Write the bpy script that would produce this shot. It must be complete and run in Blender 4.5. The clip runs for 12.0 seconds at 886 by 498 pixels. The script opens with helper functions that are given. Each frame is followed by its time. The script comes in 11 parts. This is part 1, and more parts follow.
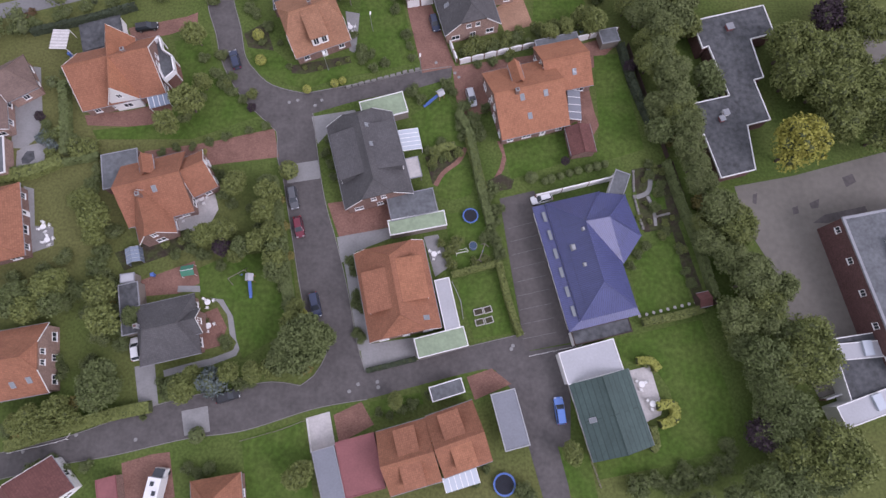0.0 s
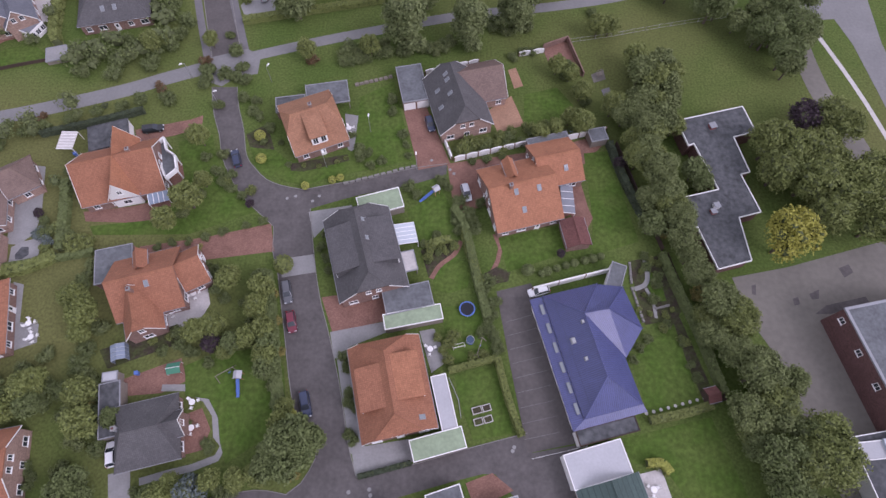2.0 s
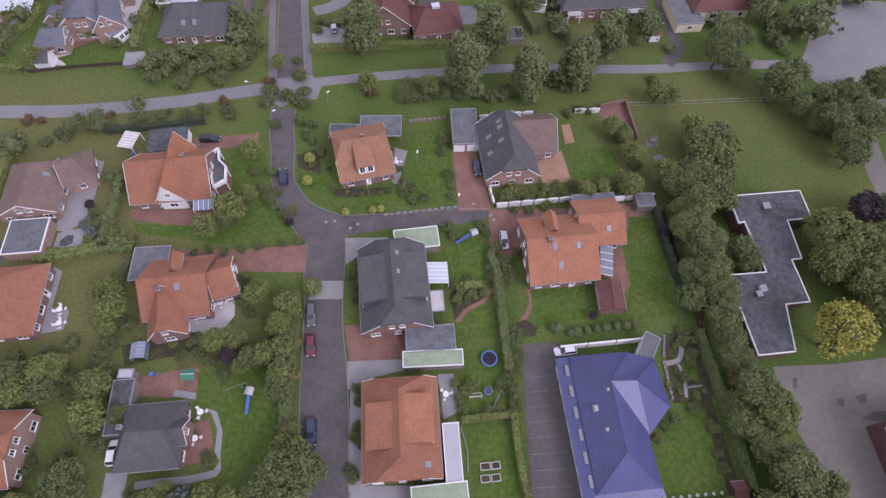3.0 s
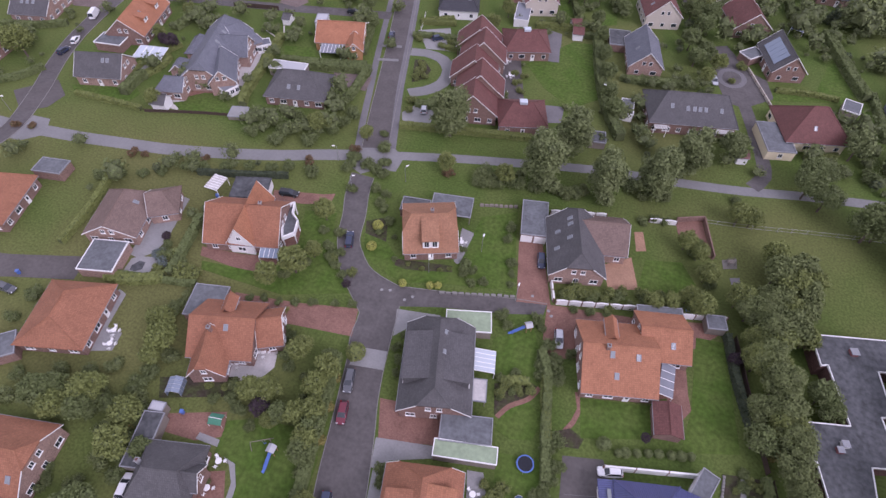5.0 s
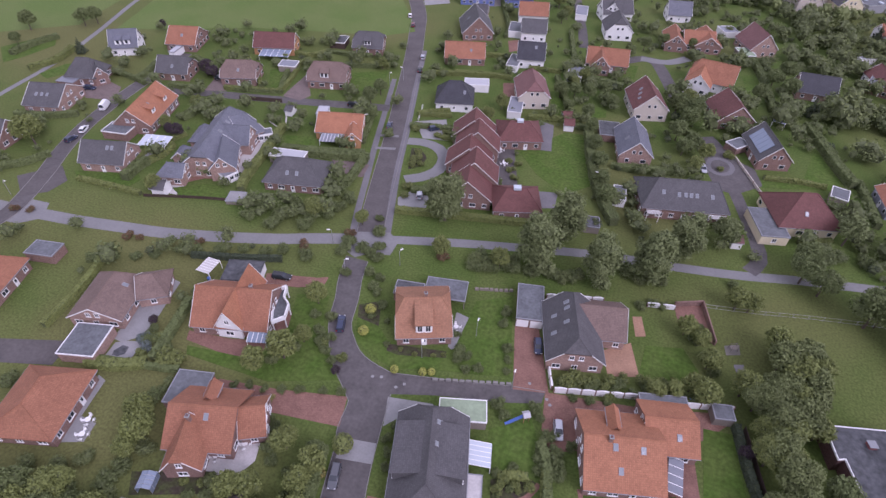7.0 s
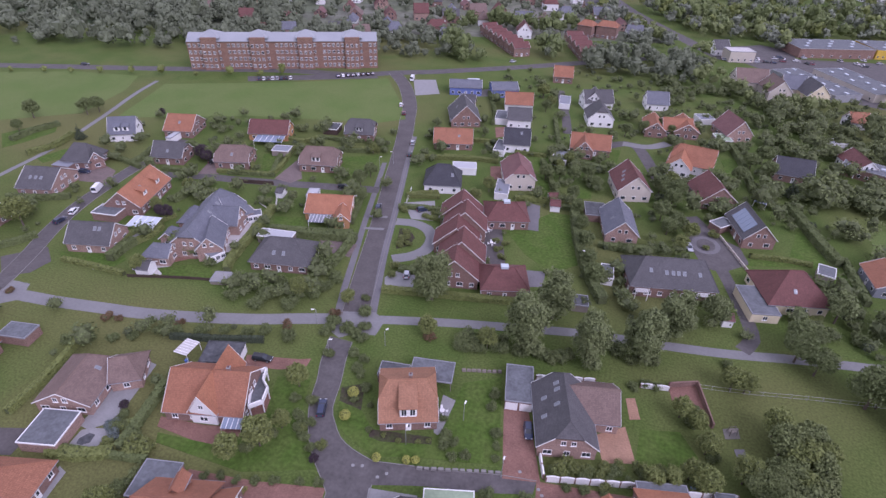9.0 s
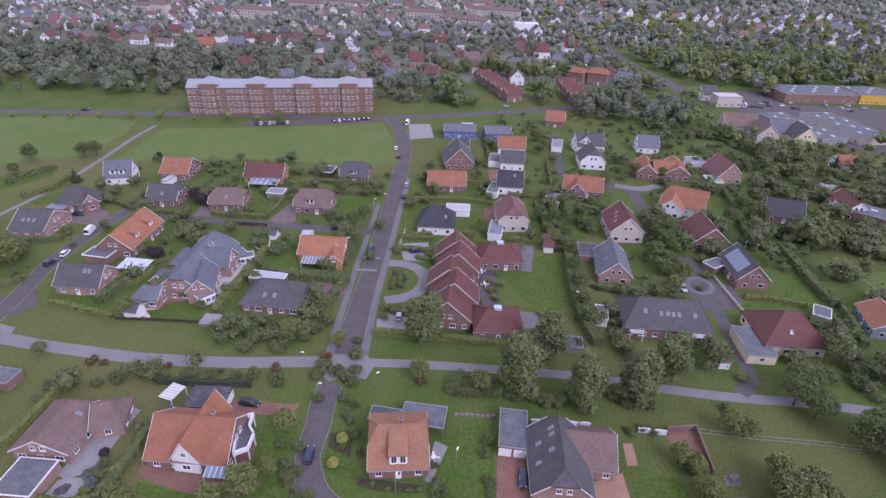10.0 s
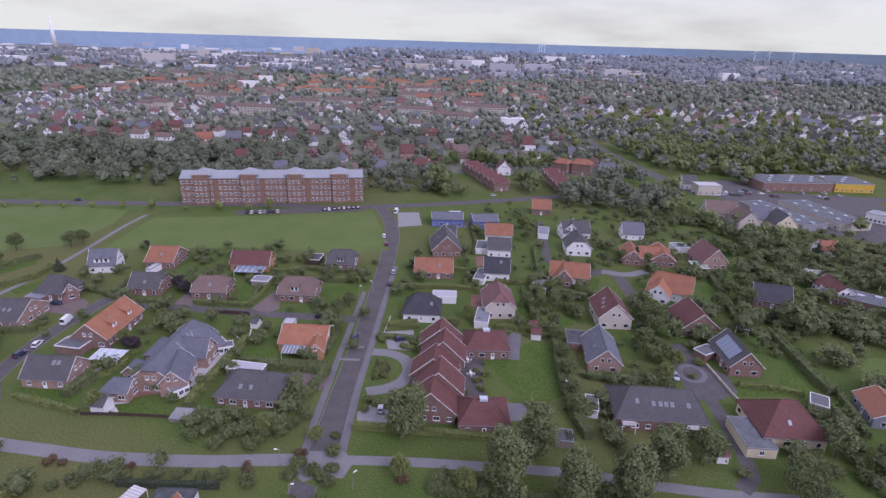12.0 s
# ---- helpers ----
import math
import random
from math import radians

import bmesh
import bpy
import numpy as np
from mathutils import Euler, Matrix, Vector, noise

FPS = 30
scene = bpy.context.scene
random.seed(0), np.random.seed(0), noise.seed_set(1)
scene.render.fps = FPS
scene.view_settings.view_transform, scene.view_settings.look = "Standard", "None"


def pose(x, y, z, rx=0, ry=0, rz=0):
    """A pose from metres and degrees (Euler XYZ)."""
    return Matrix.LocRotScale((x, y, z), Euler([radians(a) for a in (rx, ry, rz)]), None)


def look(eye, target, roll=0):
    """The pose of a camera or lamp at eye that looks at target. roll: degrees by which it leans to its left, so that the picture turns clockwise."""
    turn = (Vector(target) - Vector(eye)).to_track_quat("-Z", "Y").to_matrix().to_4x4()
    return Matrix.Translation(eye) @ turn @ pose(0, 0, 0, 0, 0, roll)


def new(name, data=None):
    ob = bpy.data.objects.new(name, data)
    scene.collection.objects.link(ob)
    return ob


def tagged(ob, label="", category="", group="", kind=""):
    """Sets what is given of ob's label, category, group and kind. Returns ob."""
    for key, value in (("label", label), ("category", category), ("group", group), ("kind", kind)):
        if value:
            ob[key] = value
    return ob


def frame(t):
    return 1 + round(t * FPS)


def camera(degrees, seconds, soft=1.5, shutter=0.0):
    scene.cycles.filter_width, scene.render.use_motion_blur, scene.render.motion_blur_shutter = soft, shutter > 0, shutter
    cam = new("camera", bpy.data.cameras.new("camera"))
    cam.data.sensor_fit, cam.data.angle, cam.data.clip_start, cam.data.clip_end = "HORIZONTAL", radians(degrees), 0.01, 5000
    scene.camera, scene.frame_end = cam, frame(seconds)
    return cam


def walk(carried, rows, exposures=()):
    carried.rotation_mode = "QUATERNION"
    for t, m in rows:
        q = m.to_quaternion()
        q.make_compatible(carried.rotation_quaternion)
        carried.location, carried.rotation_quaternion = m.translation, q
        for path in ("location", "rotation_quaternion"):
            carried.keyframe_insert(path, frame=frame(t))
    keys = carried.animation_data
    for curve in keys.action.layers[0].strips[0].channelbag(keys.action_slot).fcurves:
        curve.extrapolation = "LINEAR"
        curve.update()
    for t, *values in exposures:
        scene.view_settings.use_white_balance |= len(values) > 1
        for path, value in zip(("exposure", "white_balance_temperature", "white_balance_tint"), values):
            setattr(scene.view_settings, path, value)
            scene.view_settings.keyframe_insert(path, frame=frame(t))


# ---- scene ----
# ---------------------------------------------------------------- camera and walk
cam = camera(77.77, 12.0, soft=1.45)
PATH = [
    (0.0, -0.00, 0.00, 100.00, 15.026, 0.052, -0.105),
    (0.5, -0.01, -0.39, 100.35, 17.773, 0.031, -0.392),
    (1.0, 0.03, -0.48, 100.12, 20.307, -0.050, -0.454),
    (1.5, 0.14, -0.22, 99.23, 22.640, -0.089, -0.597),
    (2.0, 0.15, 0.15, 98.41, 24.943, -0.125, -0.571),
    (2.5, 0.11, 0.49, 97.73, 27.203, -0.376, 2.163),
    (3.0, 0.01, 0.66, 97.09, 29.354, -0.746, 7.946),
    (3.2, -0.03, 0.70, 96.86, 30.098, -0.867, 10.839),
    (4.8, -0.34, 1.04, 95.01, 37.226, -1.229, 18.893),
    (5.0, -0.37, 1.13, 94.80, 38.156, -1.225, 19.086),
    (5.5, -0.31, 1.37, 94.38, 40.435, -1.276, 19.303),
    (6.0, -0.22, 1.62, 93.97, 42.700, -1.338, 19.311),
    (6.5, 0.06, 1.89, 93.50, 44.990, -1.352, 19.183),
    (7.0, 0.39, 2.26, 93.05, 47.140, -1.402, 19.095),
    (7.2, 0.54, 2.39, 92.89, 48.093, -1.321, 18.834),
    (8.8, 1.78, 3.29, 91.68, 54.958, -1.620, 18.553),
    (9.0, 1.96, 3.43, 91.53, 55.731, -1.591, 18.454),
    (9.5, 2.47, 3.85, 91.20, 57.939, -1.622, 18.286),
    (10.0, 2.97, 4.22, 90.96, 60.137, -1.604, 18.092),
    (10.5, 3.49, 4.70, 90.80, 62.303, -1.634, 17.860),
    (11.0, 3.98, 5.20, 90.69, 64.530, -1.581, 17.560),
    (11.5, 4.49, 5.93, 90.53, 66.815, -1.614, 17.382),
    (12.0, 4.98, 6.58, 90.28, 69.198, -1.618, 17.335),
]
EXPOSURES = [(0.0, 0.13, 5680, 34), (2.5, 0.16, 5640, 38), (5.5, 0.20, 5600, 42), (9.5, 0.20, 5350, 46), (11.0, 0.22, 5330, 47), (12.0, -0.06, 5325, 45)]
walk(cam, [(t, pose(x, y, z, rx, ry, rz)) for t, x, y, z, rx, ry, rz in PATH], EXPOSURES)

# ---------------------------------------------------------------- world, sun
SUN_EL, SUN_AZ = 40.0, 122.0
world = bpy.data.worlds.new("sky")
scene.world = world
world.use_nodes = True
wn, wl = world.node_tree.nodes, world.node_tree.links
wn.clear()
w_out = wn.new("ShaderNodeOutputWorld")
w_bg = wn.new("ShaderNodeBackground")
w_sky = wn.new("ShaderNodeTexSky")
w_sky.sky_type, w_sky.sun_disc = "NISHITA", False
w_sky.sun_elevation, w_sky.sun_rotation = radians(SUN_EL), radians(SUN_AZ)
w_sky.air_density, w_sky.dust_density = 1.2, 3.0
# a veil of high cloud over the clear sky
w_co = wn.new("ShaderNodeTexCoord")
w_map = wn.new("ShaderNodeMapping")
w_map.inputs["Scale"].default_value = (2.0, 2.0, 9.0)
w_noise = wn.new("ShaderNodeTexNoise")
w_noise.inputs["Scale"].default_value = 1.7
w_noise.inputs["Detail"].default_value = 7
w_ramp = wn.new("ShaderNodeValToRGB")
w_ramp.color_ramp.elements[0].position, w_ramp.color_ramp.elements[0].color = 0.30, (0.62, 0.62, 0.62, 1)
w_ramp.color_ramp.elements[1].position, w_ramp.color_ramp.elements[1].color = 0.56, (1, 1, 1, 1)
w_mix = wn.new("ShaderNodeMixRGB")
w_sep = wn.new("ShaderNodeSeparateXYZ")
w_tone = wn.new("ShaderNodeValToRGB")
w_tone.color_ramp.elements[0].position, w_tone.color_ramp.elements[0].color = 0.03, (7.4, 7.8, 5.0, 1)
w_tone.color_ramp.elements[1].position, w_tone.color_ramp.elements[1].color = 0.30, (7.95, 8.05, 7.45, 1)
wl.new(w_co.outputs["Generated"], w_sep.inputs[0])
wl.new(w_sep.outputs["Z"], w_tone.inputs["Fac"])
wl.new(w_tone.outputs["Color"], w_mix.inputs["Color2"])
wl.new(w_co.outputs["Generated"], w_map.inputs["Vector"])
wl.new(w_map.outputs["Vector"], w_noise.inputs["Vector"])
wl.new(w_noise.outputs["Fac"], w_ramp.inputs["Fac"])
wl.new(w_ramp.outputs["Color"], w_mix.inputs["Fac"])
wl.new(w_sky.outputs["Color"], w_mix.inputs["Color1"])
wl.new(w_mix.outputs["Color"], w_bg.inputs["Color"])
w_bg.inputs["Strength"].default_value = 0.111
wl.new(w_bg.outputs["Background"], w_out.inputs["Surface"])

sun = new("sun", bpy.data.lights.new("sun", "SUN"))
sun.data.energy, sun.data.angle, sun.data.color = 1.75, radians(30), (1.0, 0.95, 0.87)
_az, _el = radians(SUN_AZ), radians(SUN_EL)
_sd = Vector((math.sin(_az) * math.cos(_el), math.cos(_az) * math.cos(_el), math.sin(_el)))
sun.matrix_world = look(_sd * 50, (0, 0, 0))

# ---------------------------------------------------------------- materials
def mat(name, col, rough=0.85, dark=0.65, light=1.25, big=0.25, fine=3.0, bump=0.0, metal=0.0, island=0.0, randomise=0.0, spec=0.3):
    """Principled surface with stains at one scale and grain at another."""
    m = bpy.data.materials.new(name)
    m.use_nodes = True
    n, l = m.node_tree.nodes, m.node_tree.links
    b = n["Principled BSDF"]
    co = n.new("ShaderNodeTexCoord")
    n1, n2 = n.new("ShaderNodeTexNoise"), n.new("ShaderNodeTexNoise")
    n1.inputs["Scale"].default_value, n2.inputs["Scale"].default_value = big, fine
    n1.inputs["Detail"].default_value, n2.inputs["Detail"].default_value = 5, 4
    geo = n.new("ShaderNodeNewGeometry")
    for k in (n1, n2):
        l.new(geo.outputs["Position"], k.inputs["Vector"])
    add = n.new("ShaderNodeMath")
    add.operation = "ADD"
    l.new(n1.outputs["Fac"], add.inputs[0])
    l.new(n2.outputs["Fac"], add.inputs[1])
    last = add
    if island:
        k = n.new("ShaderNodeMath")
        k.operation = "MULTIPLY_ADD"
        l.new(geo.outputs["Random Per Island"], k.inputs[0])
        k.inputs[1].default_value = island
        l.new(last.outputs[0], k.inputs[2])
        last = k
    if randomise:
        oi = n.new("ShaderNodeObjectInfo")
        k = n.new("ShaderNodeMath")
        k.operation = "MULTIPLY_ADD"
        l.new(oi.outputs["Random"], k.inputs[0])
        k.inputs[1].default_value = randomise
        l.new(last.outputs[0], k.inputs[2])
        last = k
    mr = n.new("ShaderNodeMapRange")
    mid = 1.0 + (island + randomise) / 2
    mr.inputs["From Min"].default_value, mr.inputs["From Max"].default_value = mid - 0.45 - island / 3 - randomise / 3, mid + 0.45 + island / 3 + randomise / 3
    mr.inputs["To Min"].default_value, mr.inputs["To Max"].default_value = dark, light
    l.new(last.outputs[0], mr.inputs["Value"])
    vm = n.new("ShaderNodeVectorMath")
    vm.operation = "SCALE"
    vm.inputs[0].default_value = col
    l.new(mr.outputs["Result"], vm.inputs["Scale"])
    l.new(vm.outputs["Vector"], b.inputs["Base Color"])
    b.inputs["Roughness"].default_value, b.inputs["Metallic"].default_value = rough, metal
    b.inputs["Specular IOR Level"].default_value = spec
    if bump:
        bp = n.new("ShaderNodeBump")
        bp.inputs["Strength"].default_value, bp.inputs["Distance"].default_value = bump, 0.1
        l.new(n2.outputs["Fac"], bp.inputs["Height"])
        l.new(bp.outputs["Normal"], b.inputs["Normal"])
    return m


def mat_two(name, col_a, col_b, scale=0.12, fine=2.0, rough=0.95, contrast=0.12, bump=0.3, third=None):
    """Two tones of ground cover that run into each other, with a fine grain."""
    m = bpy.data.materials.new(name)
    m.use_nodes = True
    n, l = m.node_tree.nodes, m.node_tree.links
    b = n["Principled BSDF"]
    geo = n.new("ShaderNodeNewGeometry")
    n1, n2, n3 = (n.new("ShaderNodeTexNoise") for _ in range(3))
    n1.inputs["Scale"].default_value, n1.inputs["Detail"].default_value = scale, 6
    n2.inputs["Scale"].default_value, n2.inputs["Detail"].default_value = fine, 5
    n3.inputs["Scale"].default_value, n3.inputs["Detail"].default_value = scale * 0.12, 4
    for k in (n1, n2, n3):
        l.new(geo.outputs["Position"], k.inputs["Vector"])
    r = n.new("ShaderNodeMapRange")
    r.inputs["From Min"].default_value, r.inputs["From Max"].default_value = 0.5 - contrast, 0.5 + contrast
    l.new(n1.outputs["Fac"], r.inputs["Value"])
    mix = n.new("ShaderNodeMixRGB")
    mix.inputs["Color1"].default_value, mix.inputs["Color2"].default_value = (*col_a, 1), (*col_b, 1)
    l.new(r.outputs["Result"], mix.inputs["Fac"])
    out = mix
    if third:
        r3 = n.new("ShaderNodeMapRange")
        r3.inputs["From Min"].default_value, r3.inputs["From Max"].default_value = 0.48, 0.62
        l.new(n3.outputs["Fac"], r3.inputs["Value"])
        out = n.new("ShaderNodeMixRGB")
        out.inputs["Color2"].default_value = (*third, 1)
        l.new(r3.outputs["Result"], out.inputs["Fac"])
        l.new(mix.outputs["Color"], out.inputs["Color1"])
    g = n.new("ShaderNodeMapRange")
    g.inputs["From Min"].default_value, g.inputs["From Max"].default_value = 0.25, 0.75
    g.inputs["To Min"].default_value, g.inputs["To Max"].default_value = 0.68, 1.3
    l.new(n2.outputs["Fac"], g.inputs["Value"])
    vm = n.new("ShaderNodeVectorMath")
    vm.operation = "SCALE"
    l.new(out.outputs["Color"], vm.inputs[0])
    l.new(g.outputs["Result"], vm.inputs["Scale"])
    l.new(vm.outputs["Vector"], b.inputs["Base Color"])
    b.inputs["Roughness"].default_value = rough
    b.inputs["Specular IOR Level"].default_value = 0.15
    bp = n.new("ShaderNodeBump")
    bp.inputs["Strength"].default_value, bp.inputs["Distance"].default_value = bump, 0.15
    l.new(n2.outputs["Fac"], bp.inputs["Height"])
    l.new(bp.outputs["Normal"], b.inputs["Normal"])
    return m


def mat_tiles(name, col, tw=0.30, th=0.36, vary=0.16, rough=0.75, joint=0.5, bump=0.5, stain=0.2, spec=0.3, offset=0.5, gap=0.11, rib=0.0):
    """Courses laid along the u,v of each face, in metres: roof tiles, bricks, pavers."""
    m = bpy.data.materials.new(name)
    m.use_nodes = True
    n, l = m.node_tree.nodes, m.node_tree.links
    b = n["Principled BSDF"]
    uv = n.new("ShaderNodeUVMap")
    uv.uv_map = "uv"
    br = n.new("ShaderNodeTexBrick")
    br.inputs["Scale"].default_value = 1.0
    br.inputs["Brick Width"].default_value, br.inputs["Row Height"].default_value = tw, th
    br.inputs["Mortar Size"].default_value = min(tw, th) * (rib or gap)
    br.inputs["Mortar Smooth"].default_value = 0.5
    lo, hi = 1 - vary, 1 + vary
    br.inputs["Color1"].default_value = (*[c * lo for c in col], 1)
    br.inputs["Color2"].default_value = (*[min(0.95, c * hi) for c in col], 1)
    br.inputs["Mortar"].default_value = (*[c * joint for c in col], 1)
    br.offset = offset
    l.new(uv.outputs["UV"], br.inputs["Vector"])
    geo = n.new("ShaderNodeNewGeometry")
    oi = n.new("ShaderNodeObjectInfo")
    n1, n2 = n.new("ShaderNodeTexNoise"), n.new("ShaderNodeTexNoise")
    n1.inputs["Scale"].default_value, n1.inputs["Detail"].default_value = 0.35, 6
    n2.inputs["Scale"].default_value, n2.inputs["Detail"].default_value = 2.6, 4
    l.new(geo.outputs["Position"], n1.inputs["Vector"])
    l.new(geo.outputs["Position"], n2.inputs["Vector"])
    a = n.new("ShaderNodeMath")
    a.operation = "ADD"
    l.new(n1.outputs["Fac"], a.inputs[0])
    l.new(n2.outputs["Fac"], a.inputs[1])
    r = n.new("ShaderNodeMapRange")
    r.inputs["From Min"].default_value, r.inputs["From Max"].default_value = 0.6, 1.4
    r.inputs["To Min"].default_value, r.inputs["To Max"].default_value = 1 - stain, 1 + stain
    l.new(a.outputs[0], r.inputs["Value"])
    vm = n.new("ShaderNodeVectorMath")
    vm.operation = "SCALE"
    l.new(br.outputs["Color"], vm.inputs[0])
    l.new(r.outputs["Result"], vm.inputs["Scale"])
    l.new(vm.outputs["Vector"], b.inputs["Base Color"])
    b.inputs["Roughness"].default_value = rough
    b.inputs["Specular IOR Level"].default_value = spec
    bp = n.new("ShaderNodeBump")
    bp.inputs["Strength"].default_value, bp.inputs["Distance"].default_value = bump, 0.03
    bp.invert = True
    l.new(br.outputs["Fac"], bp.inputs["Height"])
    l.new(bp.outputs["Normal"], b.inputs["Normal"])
    return m


def glass_mat(name, col, rough=0.06):
    m = bpy.data.materials.new(name)
    m.use_nodes = True
    b = m.node_tree.nodes["Principled BSDF"]
    b.inputs["Base Color"].default_value = (*col, 1)
    b.inputs["Roughness"].default_value = rough
    b.inputs["Specular IOR Level"].default_value = 0.6
    return m


M = {}
# roofs
M["orange"] = mat_tiles("orange_clay_tiles", (0.285, 0.128, 0.074), tw=0.32, th=0.36, offset=0.0, gap=0.16, joint=0.84, vary=0.12, bump=0.7)
M["bright_orange"] = mat_tiles("bright_orange_clay_tiles", (0.335, 0.150, 0.082), tw=0.32, th=0.36, offset=0.0, gap=0.16, joint=0.84, vary=0.12, bump=0.7)
M["tan"] = mat_tiles("tan_clay_tiles", (0.300, 0.155, 0.090), tw=0.32, th=0.36, offset=0.0, gap=0.16, joint=0.84, vary=0.12, bump=0.7)
M["red"] = mat_tiles("dark_red_tiles", (0.140, 0.062, 0.054), offset=0.0, gap=0.13, joint=0.78, vary=0.12)
M["pink"] = mat_tiles("pinkish_red_tiles", (0.190, 0.100, 0.094), offset=0.0, gap=0.13, joint=0.78, vary=0.12)
M["brown"] = mat_tiles("brown_concrete_tiles", (0.176, 0.126, 0.106), offset=0.0, gap=0.13, joint=0.78, vary=0.12)
M["slate"] = mat_tiles("anthracite_concrete_tiles", (0.094, 0.092, 0.094), offset=0.0, gap=0.13, joint=0.78, vary=0.12)
M["black"] = mat_tiles("black_glazed_tiles", (0.045, 0.046, 0.054), offset=0.0, rough=0.5, gap=0.13, joint=0.78, vary=0.12)
M["greyblue"] = mat_tiles("grey_blue_slate", (0.140, 0.148, 0.172), offset=0.0, gap=0.13, joint=0.78, vary=0.12)
M["blue"] = mat_tiles("glazed_blue_tiles", (0.074, 0.084, 0.205), tw=0.34, th=30, offset=0.0, rough=0.4, stain=0.15, spec=0.6, gap=0.0, joint=0.55, vary=0.05, rib=0.16, bump=1.0)
M["greenroof"] = mat_tiles("dark_green_sheet_roof", (0.056, 0.088, 0.080), tw=40, th=1.0, vary=0.08, joint=0.7, rough=0.6)
# walls
M["brick"] = mat_tiles("red_brick", (0.205, 0.132, 0.108), tw=0.24, th=0.08, vary=0.3, joint=1.25, bump=0.3, rough=0.9)
M["brownbrick"] = mat_tiles("brown_brick", (0.287, 0.198, 0.160), tw=0.24, th=0.08, vary=0.3, joint=1.2, bump=0.3, rough=0.9)
M["darkbrick"] = mat_tiles("dark_red_brick", (0.125, 0.068, 0.063), tw=0.24, th=0.08, vary=0.3, joint=1.2, bump=0.3, rough=0.9)
M["officebrick"] = mat_tiles("weathered_orange_brick", (0.205, 0.125, 0.092), tw=0.24, th=0.08, vary=0.3, joint=1.25, bump=0.3, rough=0.9)
M["white"] = mat("white_render", (0.740, 0.740, 0.731), dark=0.82, light=1.06, bump=0.05)
M["cream"] = mat("cream_render", (0.646, 0.578, 0.400), dark=0.85, light=1.08, bump=0.05)
M["beige"] = mat("beige_render", (0.493, 0.450, 0.382), dark=0.85, light=1.08, bump=0.05)
M["timber"] = mat("oiled_timber", (0.393, 0.215, 0.100), dark=0.7, light=1.2, fine=6, bump=0.2)
M["darkwood"] = mat("dark_stained_wood", (0.062, 0.043, 0.034), dark=0.7, light=1.3, fine=6, bump=0.2)
M["greywood"] = mat("weathered_wood", (0.216, 0.190, 0.161), dark=0.7, light=1.25, fine=6, bump=0.2)
M["bluewall"] = mat("blue_violet_cladding", (0.13, 0.17, 0.40), rough=0.6, dark=0.85, light=1.1)
M["yellow"] = mat("yellow_front_panels", (0.55, 0.36, 0.05), rough=0.6, dark=0.85, light=1.1)
# flat roofs, sheets
M["bitumen"] = mat("grey_bitumen_felt", (0.126, 0.135, 0.143), dark=0.6, light=1.35, big=0.5, fine=1.6, bump=0.15)
M["blackfelt"] = mat("dark_bitumen_felt", (0.076, 0.080, 0.084), dark=0.55, light=1.5, big=0.6, fine=1.2, bump=0.2)
M["greenfelt"] = mat("mossy_green_felt", (0.251, 0.319, 0.213), dark=0.75, light=1.2, big=0.4, fine=1.8, bump=0.1)
M["greysheet"] = mat("blue_grey_sheet_metal", (0.200, 0.213, 0.240), rough=0.55, dark=0.85, light=1.12, big=0.3)
M["paleroof"] = mat("pale_grey_metal_roof", (0.285, 0.300, 0.315), rough=0.5, dark=0.85, light=1.12, big=0.1)
M["redsheet"] = mat("faded_red_sheet", (0.236, 0.096, 0.096), rough=0.7, dark=0.8, light=1.15, big=0.4)
M["whitesheet"] = mat("white_sheet_roofing", (0.410, 0.420, 0.440), rough=0.6, dark=0.85, light=1.06)
M["paint"] = mat("white_painted_trim", (0.780, 0.780, 0.771), rough=0.6, dark=0.9, light=1.05)
M["glass"] = glass_mat("window_glass", (0.035, 0.042, 0.05))
M["canopy"] = glass_mat("milky_canopy_sheet", (0.46, 0.51, 0.56), 0.25)
M["rooflight"] = glass_mat("roof_window_glass", (0.20, 0.22, 0.235), 0.12)
M["solar"] = glass_mat("solar_collector_glass", (0.19, 0.235, 0.30), 0.12)
M["metal"] = mat("galvanised_steel", (0.421, 0.430, 0.438), rough=0.45, metal=0.6, dark=0.85, light=1.1)
M["lead"] = mat("grey_lead_flashing", (0.262, 0.270, 0.287), rough=0.6, dark=0.8, light=1.15)
# ground
M["grass"] = mat_two("meadow_grass", (0.072, 0.111, 0.024), (0.092, 0.124, 0.032), scale=0.09, third=(0.120, 0.126, 0.044))
M["lawn"] = mat_two("mown_lawn", (0.063, 0.110, 0.018), (0.079, 0.118, 0.025), scale=0.2, fine=1.2, bump=0.15)
M["field"] = mat_two("field_grass", (0.100, 0.150, 0.038), (0.120, 0.160, 0.048), scale=0.05, fine=2.2, bump=0.08)
M["soil"] = mat_two("planting_soil", (0.055, 0.045, 0.034), (0.060, 0.070, 0.028), scale=0.6)
M["asphalt"] = mat("weathered_asphalt", (0.106, 0.098, 0.095), dark=0.62, light=1.24, big=0.3, fine=1.4, bump=0.15)
M["asphalt2"] = mat("patched_dark_asphalt", (0.100, 0.091, 0.087), dark=0.7, light=1.25, big=0.2, fine=1.4, bump=0.15)
M["path"] = mat("grey_path_asphalt", (0.192, 0.192, 0.190), dark=0.82, light=1.15, big=0.15, fine=1.5, bump=0.1)
M["footway"] = mat("worn_footway_paving", (0.156, 0.151, 0.154), dark=0.8, light=1.16, big=0.2, fine=1.5, bump=0.1)
